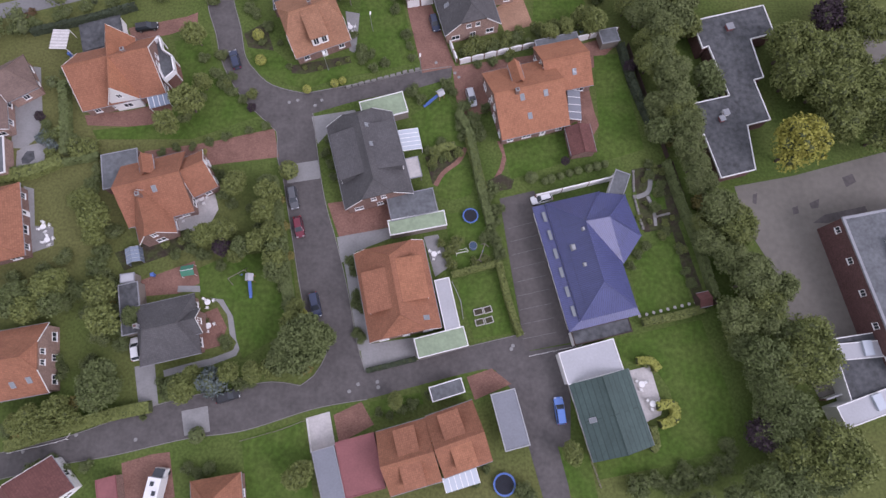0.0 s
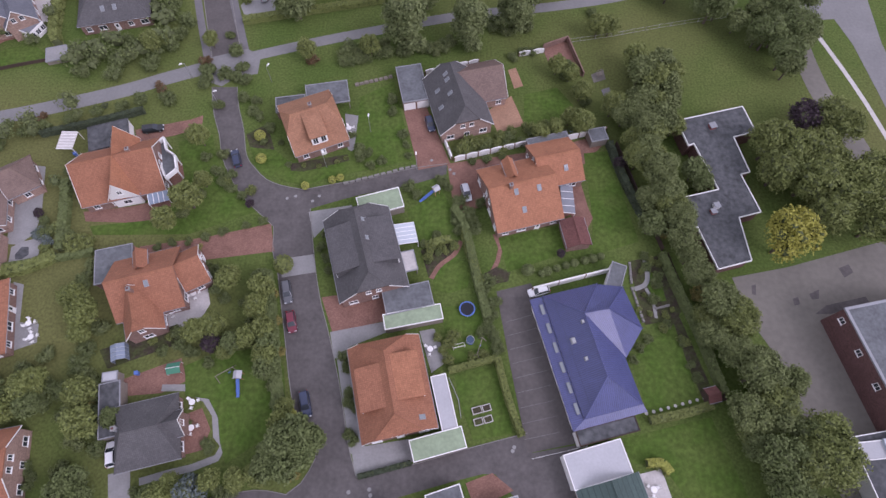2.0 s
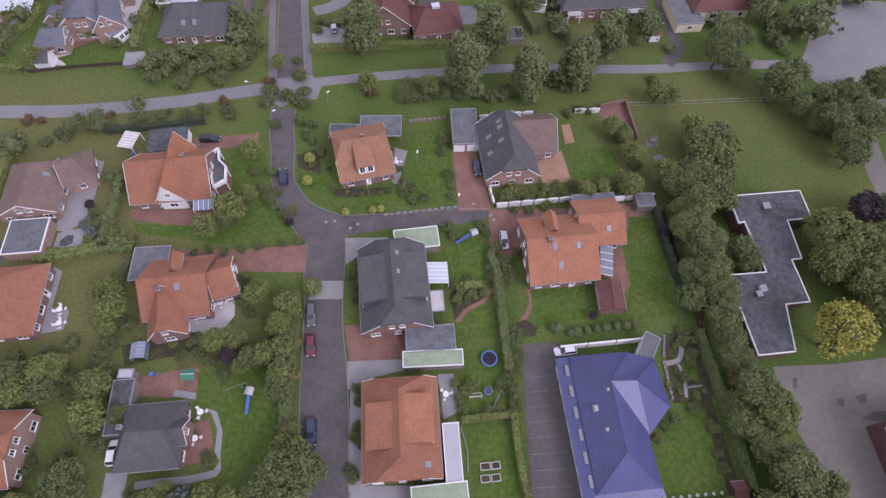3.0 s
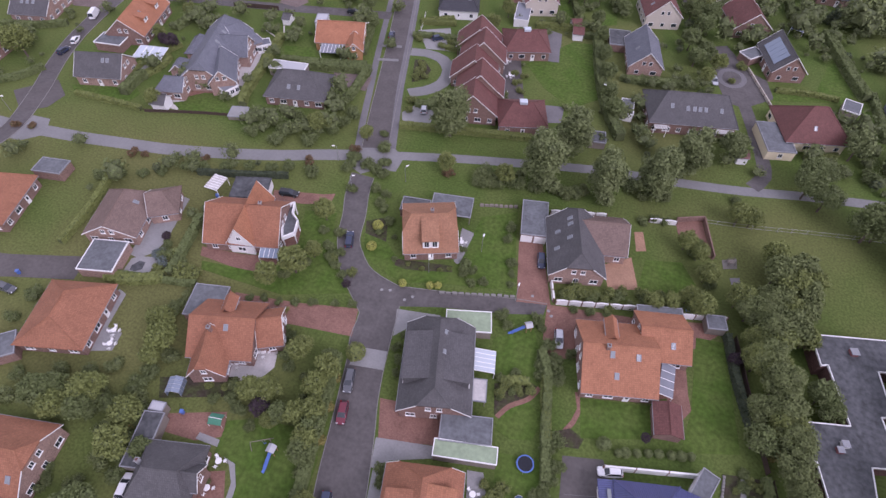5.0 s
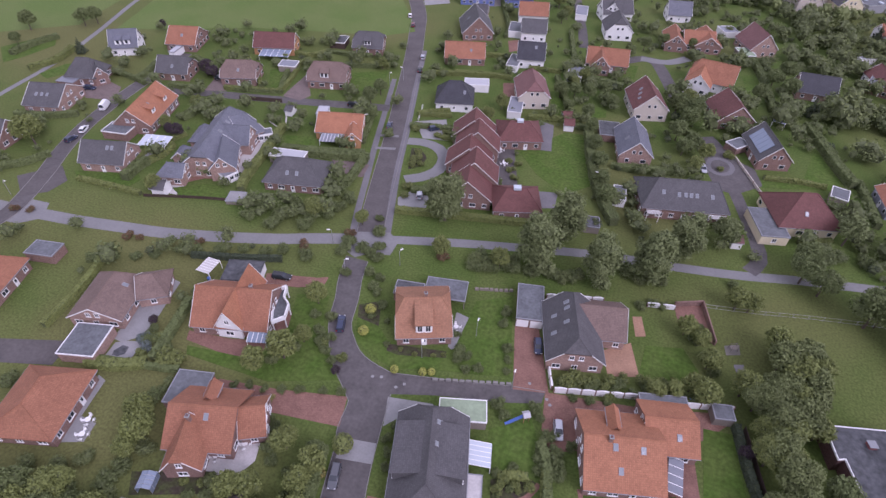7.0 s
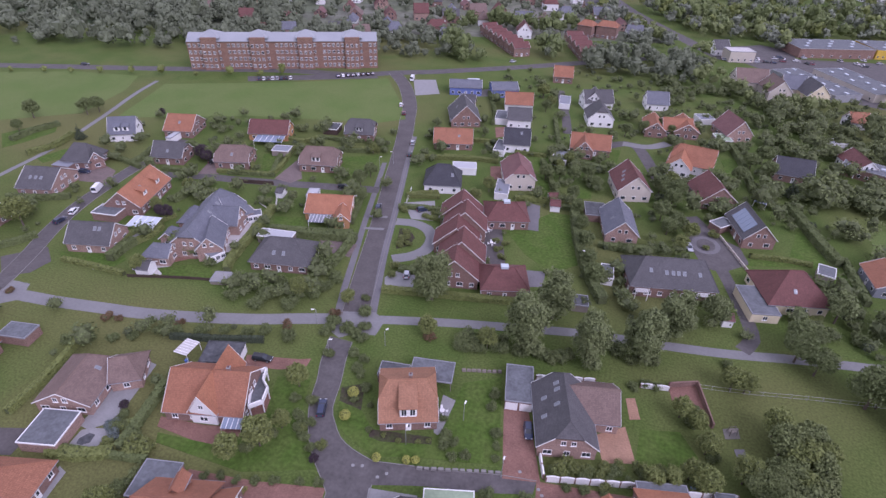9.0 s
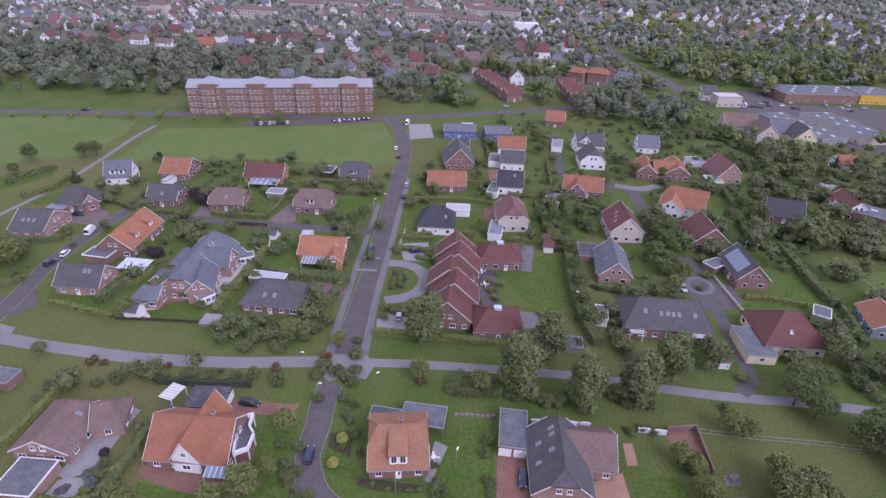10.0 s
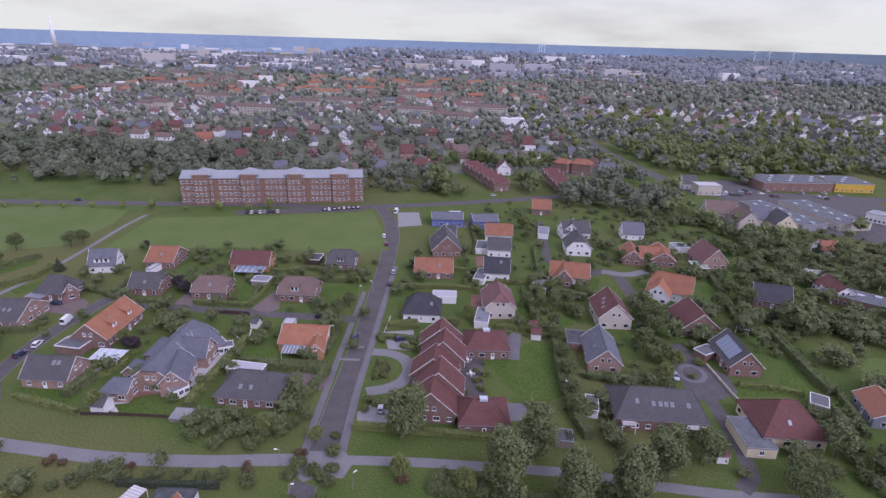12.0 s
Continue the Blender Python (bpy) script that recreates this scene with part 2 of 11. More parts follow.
M["sandlot"] = mat("sandy_gravel_yard", (0.166, 0.157, 0.136), dark=0.8, light=1.18, big=0.08, fine=0.9, bump=0.2)
M["concrete"] = mat("grey_concrete_slabs", (0.255, 0.255, 0.251), dark=0.8, light=1.15, big=0.5, fine=2.5, bump=0.1)
M["pale"] = mat("pale_stone_slabs", (0.497, 0.480, 0.463), dark=0.75, light=1.12, big=0.7, fine=2.5, bump=0.1)
M["mutedpave"] = mat_tiles("weathered_brown_paving", (0.165, 0.130, 0.118), tw=0.21, th=0.105, vary=0.18, joint=0.85, bump=0.2, stain=0.28, rough=0.9)
M["redpave"] = mat_tiles("red_clinker_paving", (0.214, 0.118, 0.090), tw=0.21, th=0.105, vary=0.18, joint=0.85, bump=0.2, stain=0.28, rough=0.9)
M["tanpave"] = mat_tiles("tan_clinker_paving", (0.33, 0.20, 0.13), tw=0.21, th=0.105, vary=0.15, joint=0.85, bump=0.2, rough=0.9)
M["kerb"] = mat("kerb_stone", (0.225, 0.218, 0.205), dark=0.8, light=1.1, fine=4)
# grey-green town ground, lightened in colour for the haze and sun over it
M["townland"] = mat_two("built_up_land", (0.125, 0.142, 0.088), (0.175, 0.176, 0.142), scale=0.02, fine=0.15, third=(0.075, 0.105, 0.048))
M["sea"] = mat("far_sea", (0.170, 0.260, 0.360), rough=0.6, dark=0.93, light=1.05, big=0.002, fine=0.01)
# horizon sheet; the haze is painted as its base colour
M["distance"] = mat("haze_blue_backdrop", (0.270, 0.350, 0.430), dark=0.85, light=1.1, big=0.002, fine=0.02)
# plants
M["leaf"] = mat("broad_leaves", (0.106, 0.134, 0.046), rough=0.7, dark=0.72, light=1.38, big=0.35, fine=1.6, island=0.9, randomise=0.35)
M["leaf_mid"] = mat("mid_green_leaves", (0.122, 0.148, 0.052), rough=0.7, dark=0.72, light=1.38, big=0.35, fine=1.6, island=0.9, randomise=0.35)
M["leaf_light"] = mat("yellow_green_leaves", (0.138, 0.164, 0.046), rough=0.7, dark=0.72, light=1.38, big=0.35, fine=1.6, island=0.8, randomise=0.35)
M["leaf_grey"] = mat("silver_willow_leaves", (0.140, 0.170, 0.066), rough=0.75, dark=0.74, light=1.28, big=0.5, fine=2.5, island=0.8, randomise=0.2)
M["leaf_yellow"] = mat("autumn_yellow_leaves", (0.270, 0.262, 0.045), rough=0.7, dark=0.72, light=1.36, big=0.5, fine=2.5, island=0.8)
M["leaf_lime"] = mat("golden_conifer_foliage", (0.296, 0.313, 0.066), rough=0.7, dark=0.6, light=1.35, big=0.8, fine=4, island=0.6)
M["leaf_gold"] = mat("golden_autumn_leaves", (0.185, 0.165, 0.048), rough=0.7, dark=0.72, light=1.36, big=0.5, fine=2.5, island=0.8)
M["leaf_purple"] = mat("copper_purple_leaves", (0.046, 0.031, 0.039), rough=0.7, dark=0.72, light=1.36, big=0.5, fine=2.5, island=0.8)
M["leaf_blue"] = mat("blue_spruce_needles", (0.120, 0.150, 0.142), rough=0.75, dark=0.62, light=1.42, big=0.5, fine=3, island=0.8)
M["leaf_dark"] = mat("dark_conifer_needles", (0.048, 0.064, 0.036), rough=0.75, dark=0.62, light=1.42, big=0.5, fine=3, island=0.8, randomise=0.3)
M["leaf_rust"] = mat("rusty_autumn_leaves", (0.128, 0.083, 0.042), rough=0.7, dark=0.72, light=1.36, big=0.5, fine=2.5, island=0.8)
# filler lumps inside crowns and hedges; shade between leaves put into their colour
M["core"] = mat("shade_toned_fill", (0.088, 0.106, 0.044), dark=0.6, light=1.3, fine=2)
M["bark"] = mat("grey_brown_bark", (0.107, 0.085, 0.068), dark=0.6, light=1.3, fine=5, bump=0.4)
# blue-grey of the far haze painted into the leaf colour
M["haze_leaf"] = mat("haze_tinted_skyline_crowns", (0.195, 0.212, 0.226), rough=0.8, dark=0.7, light=1.3, big=0.01, fine=0.1, island=0.6)
# woodland green with some haze mixed in: lighter and bluer than near leaves
M["copse_leaf"] = mat("haze_greyed_woodland_leaves", (0.112, 0.130, 0.080), rough=0.75, dark=0.7, light=1.35, big=0.06, fine=0.8, island=0.9)
# leaf green lightened and greyed to stand in for haze
M["far_leaf"] = mat("haze_paled_tree_crowns", (0.150, 0.168, 0.122), rough=0.8, dark=0.5, light=1.6, big=0.03, fine=0.5, island=0.9)

# ---------------------------------------------------------------- builders


class Geo:
    """Faces with their own u,v in metres, gathered into one mesh."""

    def __init__(self):
        self.v, self.f, self.uv, self.mi, self.mats = [], [], [], [], []

    def slot(self, material):
        if material not in self.mats:
            self.mats.append(material)
        return self.mats.index(material)

    def face(self, pts, material):
        pts = [Vector(p) for p in pts]
        nrm = Vector((0, 0, 0))
        for i, p in enumerate(pts):
            q = pts[(i + 1) % len(pts)]
            nrm += Vector(((p.y - q.y) * (p.z + q.z), (p.z - q.z) * (p.x + q.x), (p.x - q.x) * (p.y + q.y)))
        if nrm.length < 1e-9:
            return
        nrm.normalize()
        u = Vector((0, 0, 1)).cross(nrm)
        u = Vector((1, 0, 0)) if u.length < 0.05 else u.normalized()
        w = nrm.cross(u)
        s = len(self.v)
        self.v += [tuple(p) for p in pts]
        self.f.append(tuple(range(s, s + len(pts))))
        self.uv += [(p.dot(u), p.dot(w)) for p in pts]
        self.mi.append(self.slot(material))

    def box(self, c, size, material, rz=0.0, m=None):
        x, y, z = (d / 2 for d in size)
        t = pose(*c, 0, 0, rz)
        if m is not None:
            t = m @ t
        p = [t @ Vector((sx * x, sy * y, sz * z)) for sz in (-1, 1) for sx, sy in ((-1, -1), (1, -1), (1, 1), (-1, 1))]
        for q in ((0, 3, 2, 1), (4, 5, 6, 7), (0, 1, 5, 4), (1, 2, 6, 5), (2, 3, 7, 6), (3, 0, 4, 7)):
            self.face([p[i] for i in q], material)

    def prism(self, outline, z0, z1, material, top=None, base=True):
        """An upright prism over a counter-clockwise outline."""
        n = len(outline)
        for i in range(n):
            a, b = outline[i], outline[(i + 1) % n]
            self.face([(*a, z0), (*b, z0), (*b, z1), (*a, z1)], material)
        self.face([(*p, z1) for p in outline], top or material)
        if base:
            self.face([(*p, z0) for p in reversed(outline)], material)

    def tube(self, a, b, ra, rb, material, sides=8, caps=True):
        a, b = Vector(a), Vector(b)
        q = (b - a).to_track_quat("Z", "Y")
        ring = [q @ Vector((math.cos(k * 2 * math.pi / sides), math.sin(k * 2 * math.pi / sides), 0)) for k in range(sides)]
        for k in range(sides):
            r0, r1 = ring[k], ring[(k + 1) % sides]
            self.face([a + r0 * ra, a + r1 * ra, b + r1 * rb, b + r0 * rb], material)
        if caps:
            self.face([a + r * ra for r in reversed(ring)], material)
            self.face([b + r * rb for r in ring], material)

    def shell(self, faces, material, thick, edge=None):
        """A sheet of faces given its thickness straight down, with closed rims."""
        down = Vector((0, 0, -thick))
        seen = {}
        for fc in faces:
            fc = [Vector(p) for p in fc]
            self.face(fc, material)
            self.face([p + down for p in reversed(fc)], edge or material)
            for i, p in enumerate(fc):
                q = fc[(i + 1) % len(fc)]
                ka, kb = tuple(round(c, 3) for c in p), tuple(round(c, 3) for c in q)
                if (kb, ka) in seen:
                    seen.pop((kb, ka))
                else:
                    seen[(ka, kb)] = (p, q)
        for p, q in seen.values():
            self.face([p, p + down, q + down, q], edge or material)

    def move(self, m):
        self.v = [tuple(m @ Vector(p)) for p in self.v]
        return self

    def mesh(self, name, smooth=False, weld=True):
        me = bpy.data.meshes.new(name)
        me.from_pydata(self.v, [], self.f)
        lay = me.uv_layers.new(name="uv")
        lay.data.foreach_set("uv", [c for p in self.uv for c in p])
        for m in self.mats:
            me.materials.append(m)
        me.polygons.foreach_set("material_index", self.mi)
        if weld and len(self.f) < 400:
            bm = bmesh.new()
            bm.from_mesh(me)
            bmesh.ops.remove_doubles(bm, verts=bm.verts, dist=0.0005)
            bm.to_mesh(me)
            bm.free()
        if smooth:
            me.polygons.foreach_set("use_smooth", [True] * len(me.polygons))
        me.update()
        return me


def thing(name, m, label, category, group="", kind=""):
    e = new(name)
    e.empty_display_size = 0.2
    e.matrix_basis = m
    return tagged(e, label, category, group, kind)


def part(name, geo, parent, label="", smooth=False):
    me = geo.mesh(name, smooth) if isinstance(geo, Geo) else geo
    ob = new(name, me)
    ob.parent = parent
    return tagged(ob, label)


def single(name, geo, label, category, kind="", group="", m=None, smooth=False):
    me = geo.mesh(name, smooth) if isinstance(geo, Geo) else geo
    ob = new(name, me)
    if m is not None:
        ob.matrix_basis = m
    return tagged(ob, label, category, group, kind)


# ---- windows and doors, shared by size
_win = {}
_joined = [None]


def window_meshes(w, h, bars):
    key = (round(w, 1), round(h, 1), bars)
    if key not in _win:
        f, p = Geo(), Geo()
        t = 0.09
        for sx in (-1, 1):
            f.box((sx * (w / 2 - t / 2), 0, 0), (t, 0.12, h), M["paint"])
        for sz in (-1, 1):
            f.box((0, 0.002, sz * (h / 2 - t / 2)), (w - 2 * t, 0.116, t), M["paint"])
        for k in range(bars):
            f.box((-w / 2 + w * (k + 1) / (bars + 1), 0.004, 0), (0.07, 0.10, h - 2 * t), M["paint"])
        f.box((0, -0.05, -h / 2 - 0.04), (w + 0.16, 0.2, 0.06), M["paint"])
        p.box((0, 0.03, 0), (w - 2 * t, 0.03, h - 2 * t), M["glass"])
        _win[key] = (f.mesh("window_frame"), p.mesh("pane"))
    return _win[key]


def window(parent, m, w=1.2, h=1.25, bars=1):
    """m: centre of the opening; its -y looks out."""
    if _joined[0] is not None:
        q = _joined[0]
        q.box((0, 0, 0), (w, 0.12, h), M["paint"], m=m)
        q.box((0, -0.03, 0), (w - 0.22, 0.12, h - 0.22), M["glass"], m=m)
        return None
    f, p = window_meshes(w, h, bars)
    if parent.matrix_basis.translation.y > 140:
        key = (round(w, 1), round(h, 1), "far")
        if key not in _win:
            g = Geo()
            g.box((0, 0, 0), (w, 0.12, h), M["paint"])
            g.box((0, -0.03, 0), (w - 0.2, 0.12, h - 0.2), M["glass"])
            _win[key] = g.mesh("window")
        a = new("window", _win[key])
        a.parent, a.matrix_basis = parent, m
        return a
    a = new("window", f)
    a.parent, a.matrix_basis = parent, m
    b = new("pane", p)
    b.parent = a
    return a


_door = {}


def front_door(parent, m):
    if not _door:
        g = Geo()
        g.box((0, 0, 1.0), (1.1, 0.12, 2.1), M["paint"])
        g.box((0, -0.05, 1.45), (0.5, 0.06, 0.8), M["glass"])
        _door["d"] = g.mesh("door")
    a = new("door", _door["d"])
    a.parent, a.matrix_basis = parent, m
    return a


# ---- roofs
def roof_faces(L, W, e, r, ha=0.0, ca=1.0, hb=0.0, cb=1.0):
    """Slopes over an eaves rectangle. At the ends a (-x) and b (+x): the hip's run in, and the share of the rise at which
    the hip begins (0: full hip, between: half hip, 1: gable)."""
    def end(c):
        return W / 2 * (1 - c), e + (r - e) * c
    ya, za = end(ca)
    yb, zb = end(cb)
    x0, x1 = -L / 2, L / 2
    ra, rb = (x0 + ha, 0, r), (x1 - hb, 0, r)
    faces = []
    s = [(x0, -W / 2, e), (x1, -W / 2, e)]
    if cb < 1:
        s += ([(x1, -yb, zb)] if cb > 0 else []) + [rb]
    else:
        s += [(x1, 0, r)]
    if ca < 1:
        s += [ra] + ([(x0, -ya, za)] if ca > 0 else [])
    else:
        s += [(x0, 0, r)]
    faces.append(s)
    faces.append([(x, -y, z) for x, y, z in reversed(s)])
    if cb < 1:
        faces.append([(x1, -yb, zb), (x1, yb, zb), rb])
    if ca < 1:
        faces.append([(x0, ya, za), (x0, -ya, za), ra])
    return faces


def wall_geo(L, W, e, r, ca, cb, material, inset=0.45, low=0.0, ge=0.25):
    """Walls under such a roof."""
    g = Geo()
    inset = min(inset, W * 0.15)
    x0, x1, y0 = -L / 2 + (ge if ca >= 0.3 else inset), L / 2 - (ge if cb >= 0.3 else inset), W / 2 - inset
    slope = (r - e) / (W / 2)
    top = e + slope * inset - 0.28

    def gable(x, c):
        zc = e + (r - e) * min(c, 1.0) - 0.3
        if zc <= top + 0.05:
            return [(x, -y0, low), (x, y0, low), (x, y0, top), (x, -y0, top)]
        yc = max(0.0, y0 - (zc - top) / slope)
        p = [(x, -y0, low), (x, y0, low), (x, y0, top)]
        p += [(x, yc, zc), (x, -yc, zc)] if yc > 0.05 else [(x, 0, top + slope * y0)]
        return p + [(x, -y0, top)]
    g.face(gable(x1, cb), material)
    g.face(list(reversed(gable(x0, ca))), material)
    g.face([(x0, -y0, low), (x1, -y0, low), (x1, -y0, top), (x0, -y0, top)], material)
    g.face([(x1, y0, low), (x0, y0, low), (x0, y0, top), (x1, y0, top)], material)
    return g, x0, x1, y0, top


def wing(h, rect, e, r, roof, wall, hips=(0, 1, 0, 1), low=0.0, windows=True, trim=True, inset=0.45, sides="abcd", thick=0.22, upper=True):
    """A roofed block of a house, in the world's place and turn: walls, roof, ridge cap, windows, bargeboards."""
    cx, cy, rot, L, W = rect
    loc = h.matrix_basis.inverted() @ pose(cx, cy, 0, 0, 0, rot)
    ha, ca, hb, cb = hips
    g, x0, x1, y0, top = wall_geo(L, W, e, r, ca, cb, M[wall], inset, low)
    part("wall", g.move(loc), h)
    fs = roof_faces(L, W, e, r, ha, ca, hb, cb)
    g = Geo()
    g.shell(fs, M[roof], thick, M["darkwood"] if roof in ("slate", "black", "greyblue", "brown") else M[roof])
    part("roof", g.move(loc), h)
    # ridge and hip caps
    g = Geo()
    xa, xb = -L / 2 + (ha if ca < 1 else 0), L / 2 - (hb if cb < 1 else 0)
    g.tube((xa, 0, r + 0.01), (xb, 0, r + 0.01), 0.13, 0.13, M[roof], 6)
    for sx, hx, c, xr in ((-1, ha, ca, xa), (1, hb, cb, xb)):
        if c < 1 and hx > 0:
            for sy in (-1, 1):
                g.tube((sx * L / 2, sy * W / 2 * (1 - c), e + (r - e) * c + 0.02), (xr, 0, r + 0.02), 0.11, 0.11, M[roof], 6)
    part("ridge_cap", g.move(loc), h)
    # gutters along both eaves
    for sy in (-1, 1):
        g = Geo()
        g.tube((-L / 2, sy * (W / 2 + 0.05), e - 0.12), (L / 2, sy * (W / 2 + 0.05), e - 0.12), 0.07, 0.07, M["lead"], 6)
        part("gutter", g.move(loc), h)
    # bargeboards at the gables
    if trim:
        for sx, c in ((-1, ca), (1, cb)):
            if c >= 0.3:
                zc = e + (r - e) * c
                for sy in (-1, 1):
                    a, b = Vector((sx * (L / 2 + 0.03), sy * W / 2, e - 0.14)), Vector((sx * (L / 2 + 0.03), sy * W / 2 * (1 - c), zc - 0.14))
                    q = Geo()
                    d = Vector((0, 0, 0.24))
                    o = Vector((sx * 0.05, 0, 0))
                    q.face([a, b, b + d, a + d], M["paint"])
                    q.face([a + o, a + d + o, b + d + o, b + o], M["paint"])
                    q.face([a, a + o, b + o, b], M["paint"])
                    q.face([a + d, b + d, b + d + o, a + d + o], M["paint"])
                    part("bargeboard", q.move(loc), h)
    if windows:
        base = max(low, 0.0)
        zc = base + 1.5 if base < 0.5 else base + 0.8
        if top - base > 1.9:
            for s, side in ((-1, "a"), (1, "b")):
                if side not in sides:
                    continue
                n = max(1, int((2 * y0 - 1.0) / 2.9))
                for k in range(n):
                    y = (k - (n - 1) / 2) * (2 * y0 / n)
                    window(h, loc @ pose((x0 if s < 0 else x1) + s * 0.02, y, zc, 0, 0, 90 * s), (1.2, 1.7)[(k + n) % 2], 1.25)
            for s, side in ((-1, "c"), (1, "d")):
                if side not in sides:
                    continue
                n = max(1, int((x1 - x0 - 1.0) / 3.0))
                for k in range(n):
                    x = x0 + (k + 0.5) * (x1 - x0) / n
                    if k == n // 2 and n > 2 and s < 0:
                        front_door(h, loc @ pose(x, s * (y0 + 0.02), 0.05, 0, 0, 0 if s < 0 else 180))
                    else:
                        window(h, loc @ pose(x, s * (y0 + 0.02), zc, 0, 0, 0 if s < 0 else 180), (1.2, 1.8, 1.2)[k % 3], 1.25)
        if upper:
            for s, c in ((-1, ca), (1, cb)):
                if c >= 0.3 and r - top > 2.3:
                    z = top + min(1.25, (r - top) * 0.36)
                    for y in ((-0.95, 0.95) if W > 7 else (0,)):
                        window(h, loc @ pose((x0 if s < 0 else x1) + s * 0.02, y, z, 0, 0, 90 * s), 1.0, 1.2)
    return loc


def house(name, label, rect, e, r, roof, wall, hips=(0, 1, 0, 1), chimney=None, lights=(), category="house", group="houses of the estate", simple=False, **kw):
    """A house at rect = x, y, turn, length along the ridge, width. lights: roof windows (along -1..1, side, height 0..1)."""
    h = thing(name, pose(rect[0], rect[1], 0, 0, 0, rect[2]), label, category, group)
    if simple:
        _joined[0] = Geo()
    wing(h, rect, e, r, roof, wall, hips, **kw)
    if simple:
        if _joined[0].f:
            part("window_set", _joined[0], h)["kind"] = "stuff"
        _joined[0] = None
    L, W = rect[3], rect[4]
    for u, s, f in lights:
        roof_window(h, rect, e, r, u, s, f)
    if chimney is not None:
        u, y = chimney
        stack(h, u * L / 2, y * W / 2, e + (r - e) * (1 - abs(y)) - 0.3, r + 0.7)
    return h


def stack(h, x, y, z0, z1, material="brick"):
    g = Geo()
    g.box((x, y, (z0 + z1) / 2), (0.62, 0.62, z1 - z0), M[material])
    g.box((x, y, z1 + 0.05), (0.78, 0.78, 0.12), M["concrete"])
    g.box((x, y, z1 + 0.2), (0.34, 0.34, 0.2), M["darkbrick"])
    part("chimney", g, h)


def roof_window(h, rect, e, r, u, s, f, w=0.85, hgt=1.25):
    L, W = rect[3], rect[4]
    loc = h.matrix_basis.inverted() @ pose(rect[0], rect[1], 0, 0, 0, rect[2])
    a = math.degrees(math.atan2(r - e, W / 2))
    m = loc @ pose(u * L / 2, s * W / 2 * (1 - f), e + (r - e) * f + 0.05, 0, 0, 0 if s < 0 else 180) @ pose(0, 0, 0, a)
    if "rw" not in _win:
        g, p = Geo(), Geo()
        for sx in (-1, 1):
            g.box((sx * (w / 2 - 0.04), 0, 0.03), (0.08, hgt, 0.12), M["lead"])
        for sy in (-1, 1):
            g.box((0, sy * (hgt / 2 - 0.04), 0.028), (w - 0.16, 0.08, 0.116), M["lead"])
        p.box((0, 0, 0.04), (w - 0.16, hgt - 0.16, 0.03), M["rooflight"])
        _win["rw"] = (g.mesh("roof_window"), p.mesh("pane"))
    g, p = _win["rw"]
    o = new("roof_window", g)
    o.parent, o.matrix_basis = h, m
    q = new("pane", p)
    q.parent = o


def shed_dormer(h, rect, e, r, u, s, w, f0, f1, roof, wall="paint"):
    """A dormer with a lean-to roof on the slope s at u, from the share f0 of the rise to f1."""
    L, W = rect[3], rect[4]
    loc = h.matrix_basis.inverted() @ pose(rect[0], rect[1], 0, 0, 0, rect[2]) @ pose(u * L / 2, 0, 0, 0, 0, 0 if s < 0 else 180)
    ya, za = -W / 2 * (1 - f0), e + (r - e) * f0
    yb, zb = -W / 2 * (1 - f1), e + (r - e) * f1
    zt = za + (zb - za) * 0.72
    g = Geo()
    x = w / 2
    g.face([(-x, ya, za - 0.1), (x, ya, za - 0.1), (x, ya, zt), (-x, ya, zt)], M[wall])
    for sx in (-1, 1):
        p = [(sx * x, ya, za - 0.1), (sx * x, yb, zb - 0.1), (sx * x, ya, zt)]
        g.face(p if sx > 0 else p[::-1], M[roof])
    part("dormer", g.move(loc), h)
    g = Geo()
    o = 0.18
    g.shell([[(-x - o, ya - 0.35, zt - 0.02), (x + o, ya - 0.35, zt - 0.02), (x + o, yb + 0.3, zb + 0.12), (-x - o, yb + 0.3, zb + 0.12)]], M[roof], 0.15)
    part("dormer_roof", g.move(loc), h)
    n = max(1, int(w / 1.3))
    for k in range(n):
        window(h, loc @ pose((k - (n - 1) / 2) * w / n, ya - 0.02, (za + zt) / 2), min(1.1, w / n - 0.15), max(0.6, (zt - za) - 0.35))


